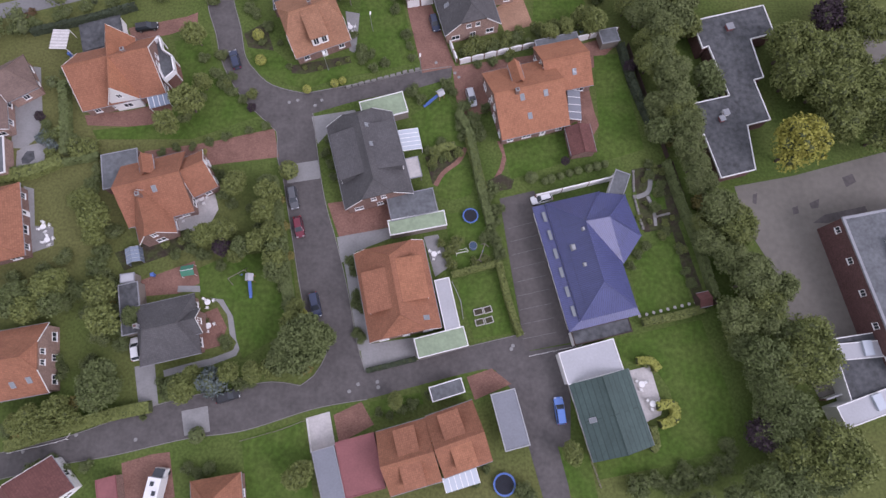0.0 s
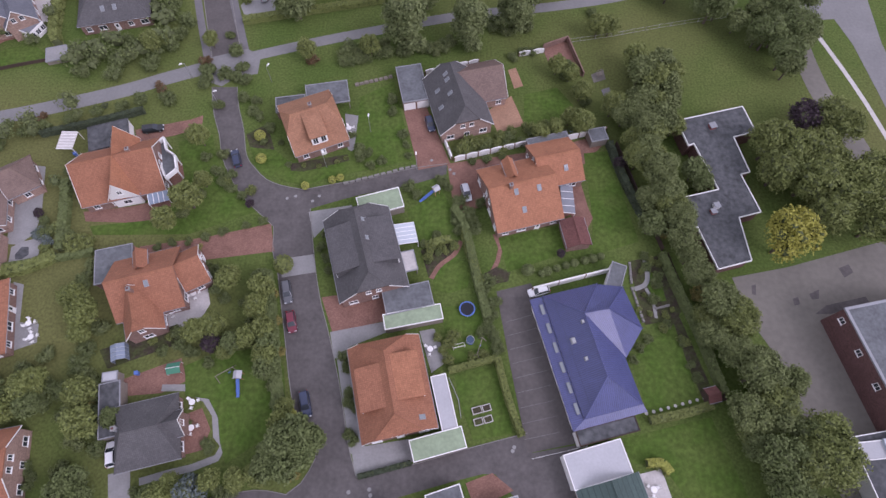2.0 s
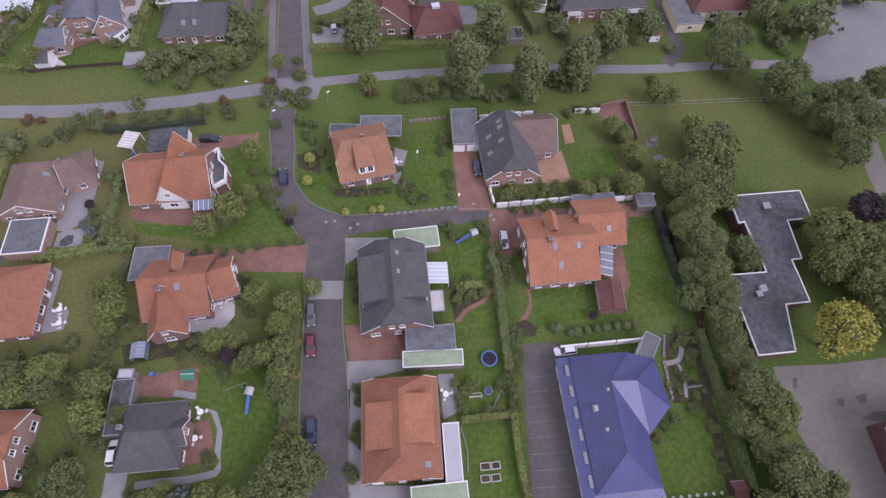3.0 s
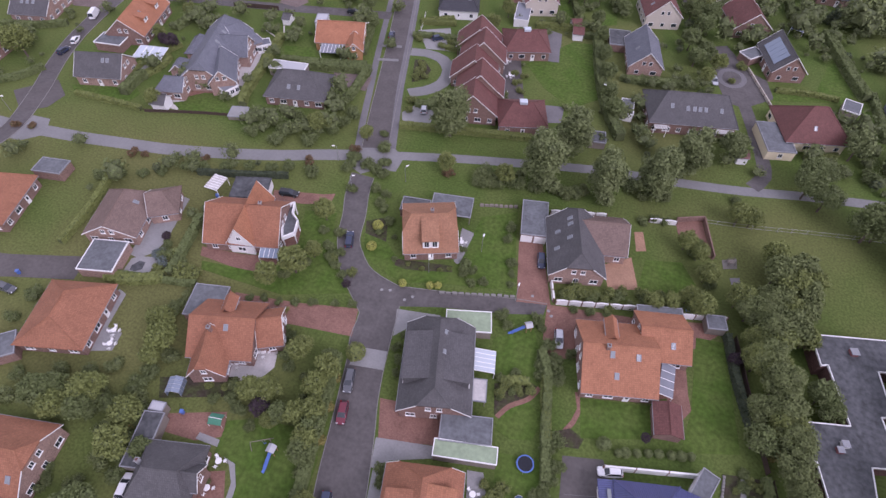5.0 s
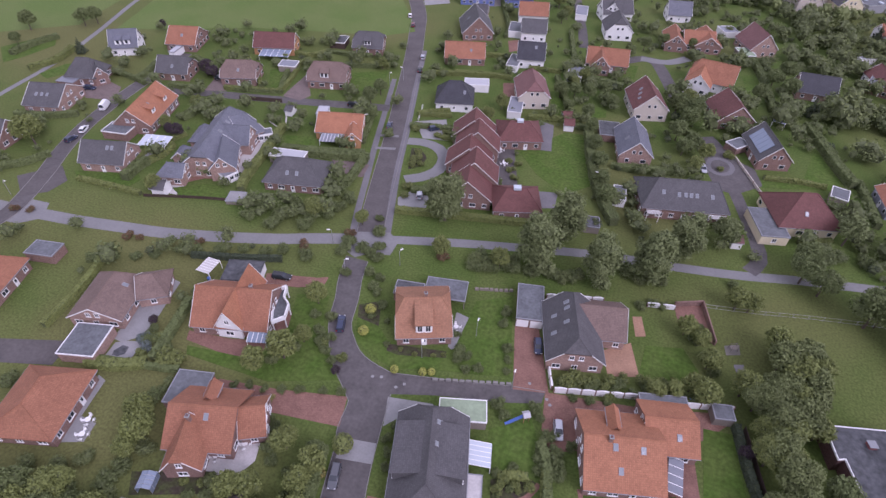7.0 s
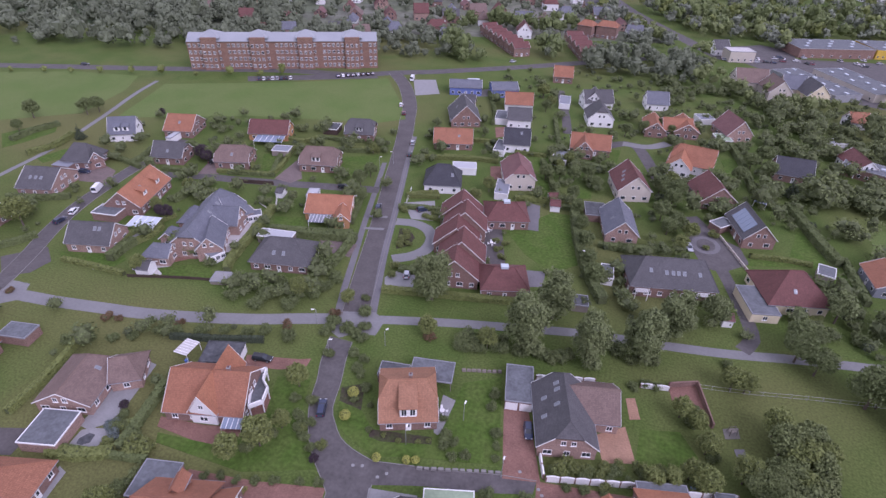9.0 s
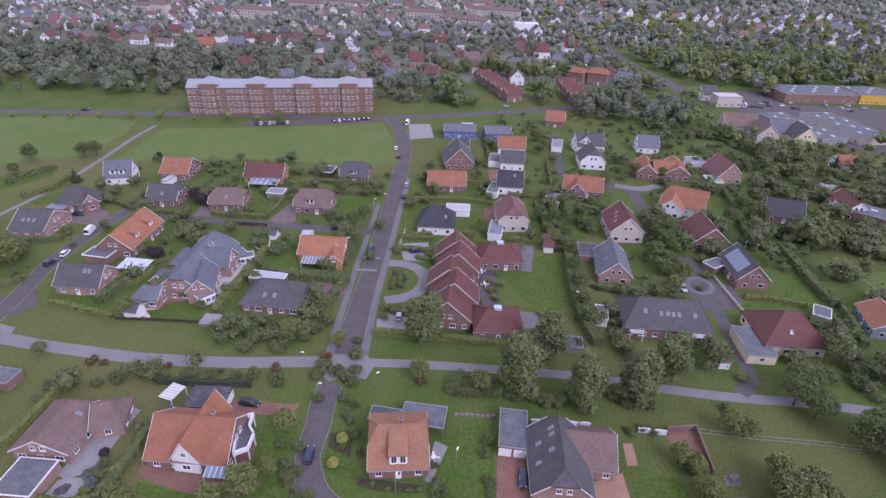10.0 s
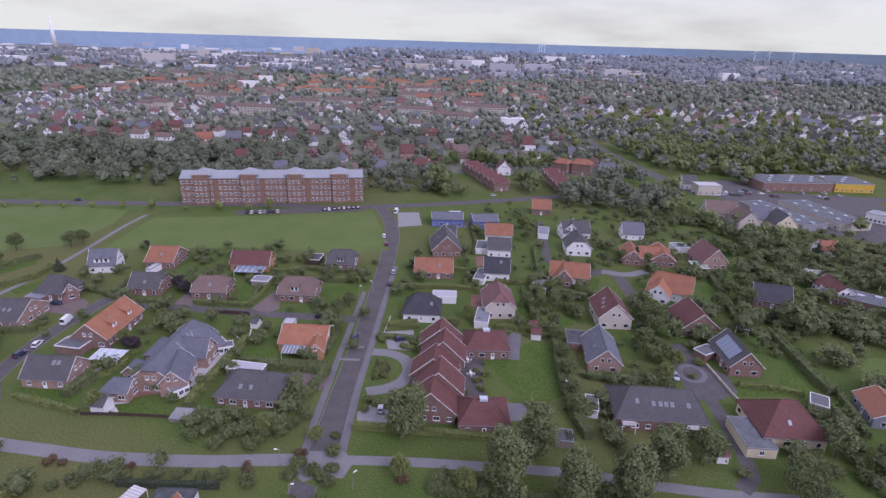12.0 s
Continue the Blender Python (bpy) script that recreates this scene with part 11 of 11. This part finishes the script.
leafy_woods("tree_group", "trees beside the main road", [(47.7, 392.3, 1), (51.3, 371.7, 1), (43.2, 406.6, 1), (54.5, 353.1, 1), (49.6, 333.1, 1), (55.0, 327.5, 1), (46.3, 349.7, 1), (43.0, 372.4, 1), (37.3, 358.9, 1), (41.9, 329.9, 1), (59.8, 318.9, 1), (64.3, 310.7, 1), (75.7, 322.2, 1), (80.3, 317.1, 1), (97.7, 311.9, 1), (104.6, 319.3, 1), (85.9, 311.8, 1), (90.9, 304.7, 1), (135.5, 336.5, 1), (127.7, 323.9, 1)], 72, "leaf_mid", 75, 3.2, 5.6)
# shops and the yellow warehouse
for rc, hh, rf, wl, lb in (((126.0, 442.0, 20.0, 50.0, 26.0), 6.0, "bitumen", "brick", "long brick supermarket with a blue-grey roof"), ((164.5, 455.5, 16.0, 27.0, 26.0), 6.0, "bitumen", "yellow", "blue-grey roofed store with a yellow front"),
                           ((102.5, 353.5, -59.0, 47.0, 17.0), 3.8, "bitumen", "lead", "long narrow row of shops with a blue-grey roof"), ((126.0, 363.0, -63.0, 46.0, 20.0), 4.4, "bitumen", "beige", "pale shop building with grey roof"), ((159.0, 366.6, -38.5, 16.8, 11.0), 5.0, "paleroof", "white", "white flat-roofed hall beside the shops"),
                           ((100.1, 235.5, -23.6, 20.9, 11.0), 4.0, "bitumen", "brick", "grey flat-roofed hall among trees")):
    h = flat_block("store", lb, rc, hh, rf, wl, rim="metal", category="shop", windows=8)
    n = max(2, int(rc[3] / 5))
    for k in range(n):
        g = Geo()
        g.box((-rc[3] / 2 + (k + 0.5) * rc[3] / n, rc[4] * (0.26, -0.24, 0.02)[k % 3], hh + 0.3), (2.2, 1.5, 0.5), M["canopy"])
        part("skylight", g, h)
h = house("house", "white house with dark roof by the main road", (57.8, 409.9, 24.3, 10.4, 10.4), 4.0, 9.0, "slate", "white", group="", simple=True)
flat_block("store", "pale flat-roofed block by the main road", (68.4, 398.4, 18.5, 16.0, 11.0), 6.5, "pale", "beige", category="shop", windows=4)
for rc, rf, wl in (((67.0, 336.8, 12.2, 17.0, 13.0), "brown", "beige"), ((78.0, 325.0, -78.0, 16.0, 12.0), "brown", "beige"), ((87.0, 333.0, 12.0, 12.0, 11.0), "greyblue", "beige"), ((95.5, 326.0, -75.0, 14.0, 12.0), "slate", "cream")):
    house("house", "tall rendered house by the main road", rc, 5.2, 11.0, rf, wl, group="", simple=True)

# the broadcasting tower, the church and the skyline
tx, ty = -2373.2, 1943.2
k = 3600 / math.hypot(tx, ty)
tx, ty = tx * k, ty * k
g = Geo()
g.tube((0, 0, 0), (0, 0, 120), 11, 7, M["paint"], 16)
g.tube((0, 0, 120), (0, 0, 150), 7, 3, M["paint"], 16)
single("chimney_tower", g, "tall white tower on the skyline", "tower", m=pose(tx, ty, 0), smooth=True)
q = random.Random(77)
for k in range(9):
    a = q.uniform(-0.2, 0.62)
    x, y = 4300 * math.sin(a), 4300 * math.cos(a)
    w = thing("wind_turbine", pose(x, y, 0, 0, 0, q.uniform(150, 210)), "white wind turbine on the far horizon", "wind turbine", "wind turbines")
    g = Geo()
    g.tube((0, 0, 0), (0, 0, 78), 2.2, 1.4, M["paint"], 10)
    part("mast", g, w)
    g = Geo()
    g.box((0, 0, 79), (3, 7, 3), M["paint"])
    part("nacelle", g, w)
    for j in range(3):
        g = Geo()
        b = radians(q.uniform(0, 30) + 120 * j)
        g.tube((0, -4, 79), (38 * math.sin(b), -4, 79 + 38 * math.cos(b)), 1.5, 0.4, M["paint"], 6)
        part("blade", g, w)

# sea beyond the town, and an upright backdrop with the haze's blue in its colour
g = Geo()
g.face([(-4800, 2300, 0.6), (-1500, 2800, 0.6), (0, 3600, 0.6), (600, 4790, 0.6), (-4800, 4790, 0.6)], M["sea"])
single("water", g, "pale blue water of a distant bay", "water", "structure")
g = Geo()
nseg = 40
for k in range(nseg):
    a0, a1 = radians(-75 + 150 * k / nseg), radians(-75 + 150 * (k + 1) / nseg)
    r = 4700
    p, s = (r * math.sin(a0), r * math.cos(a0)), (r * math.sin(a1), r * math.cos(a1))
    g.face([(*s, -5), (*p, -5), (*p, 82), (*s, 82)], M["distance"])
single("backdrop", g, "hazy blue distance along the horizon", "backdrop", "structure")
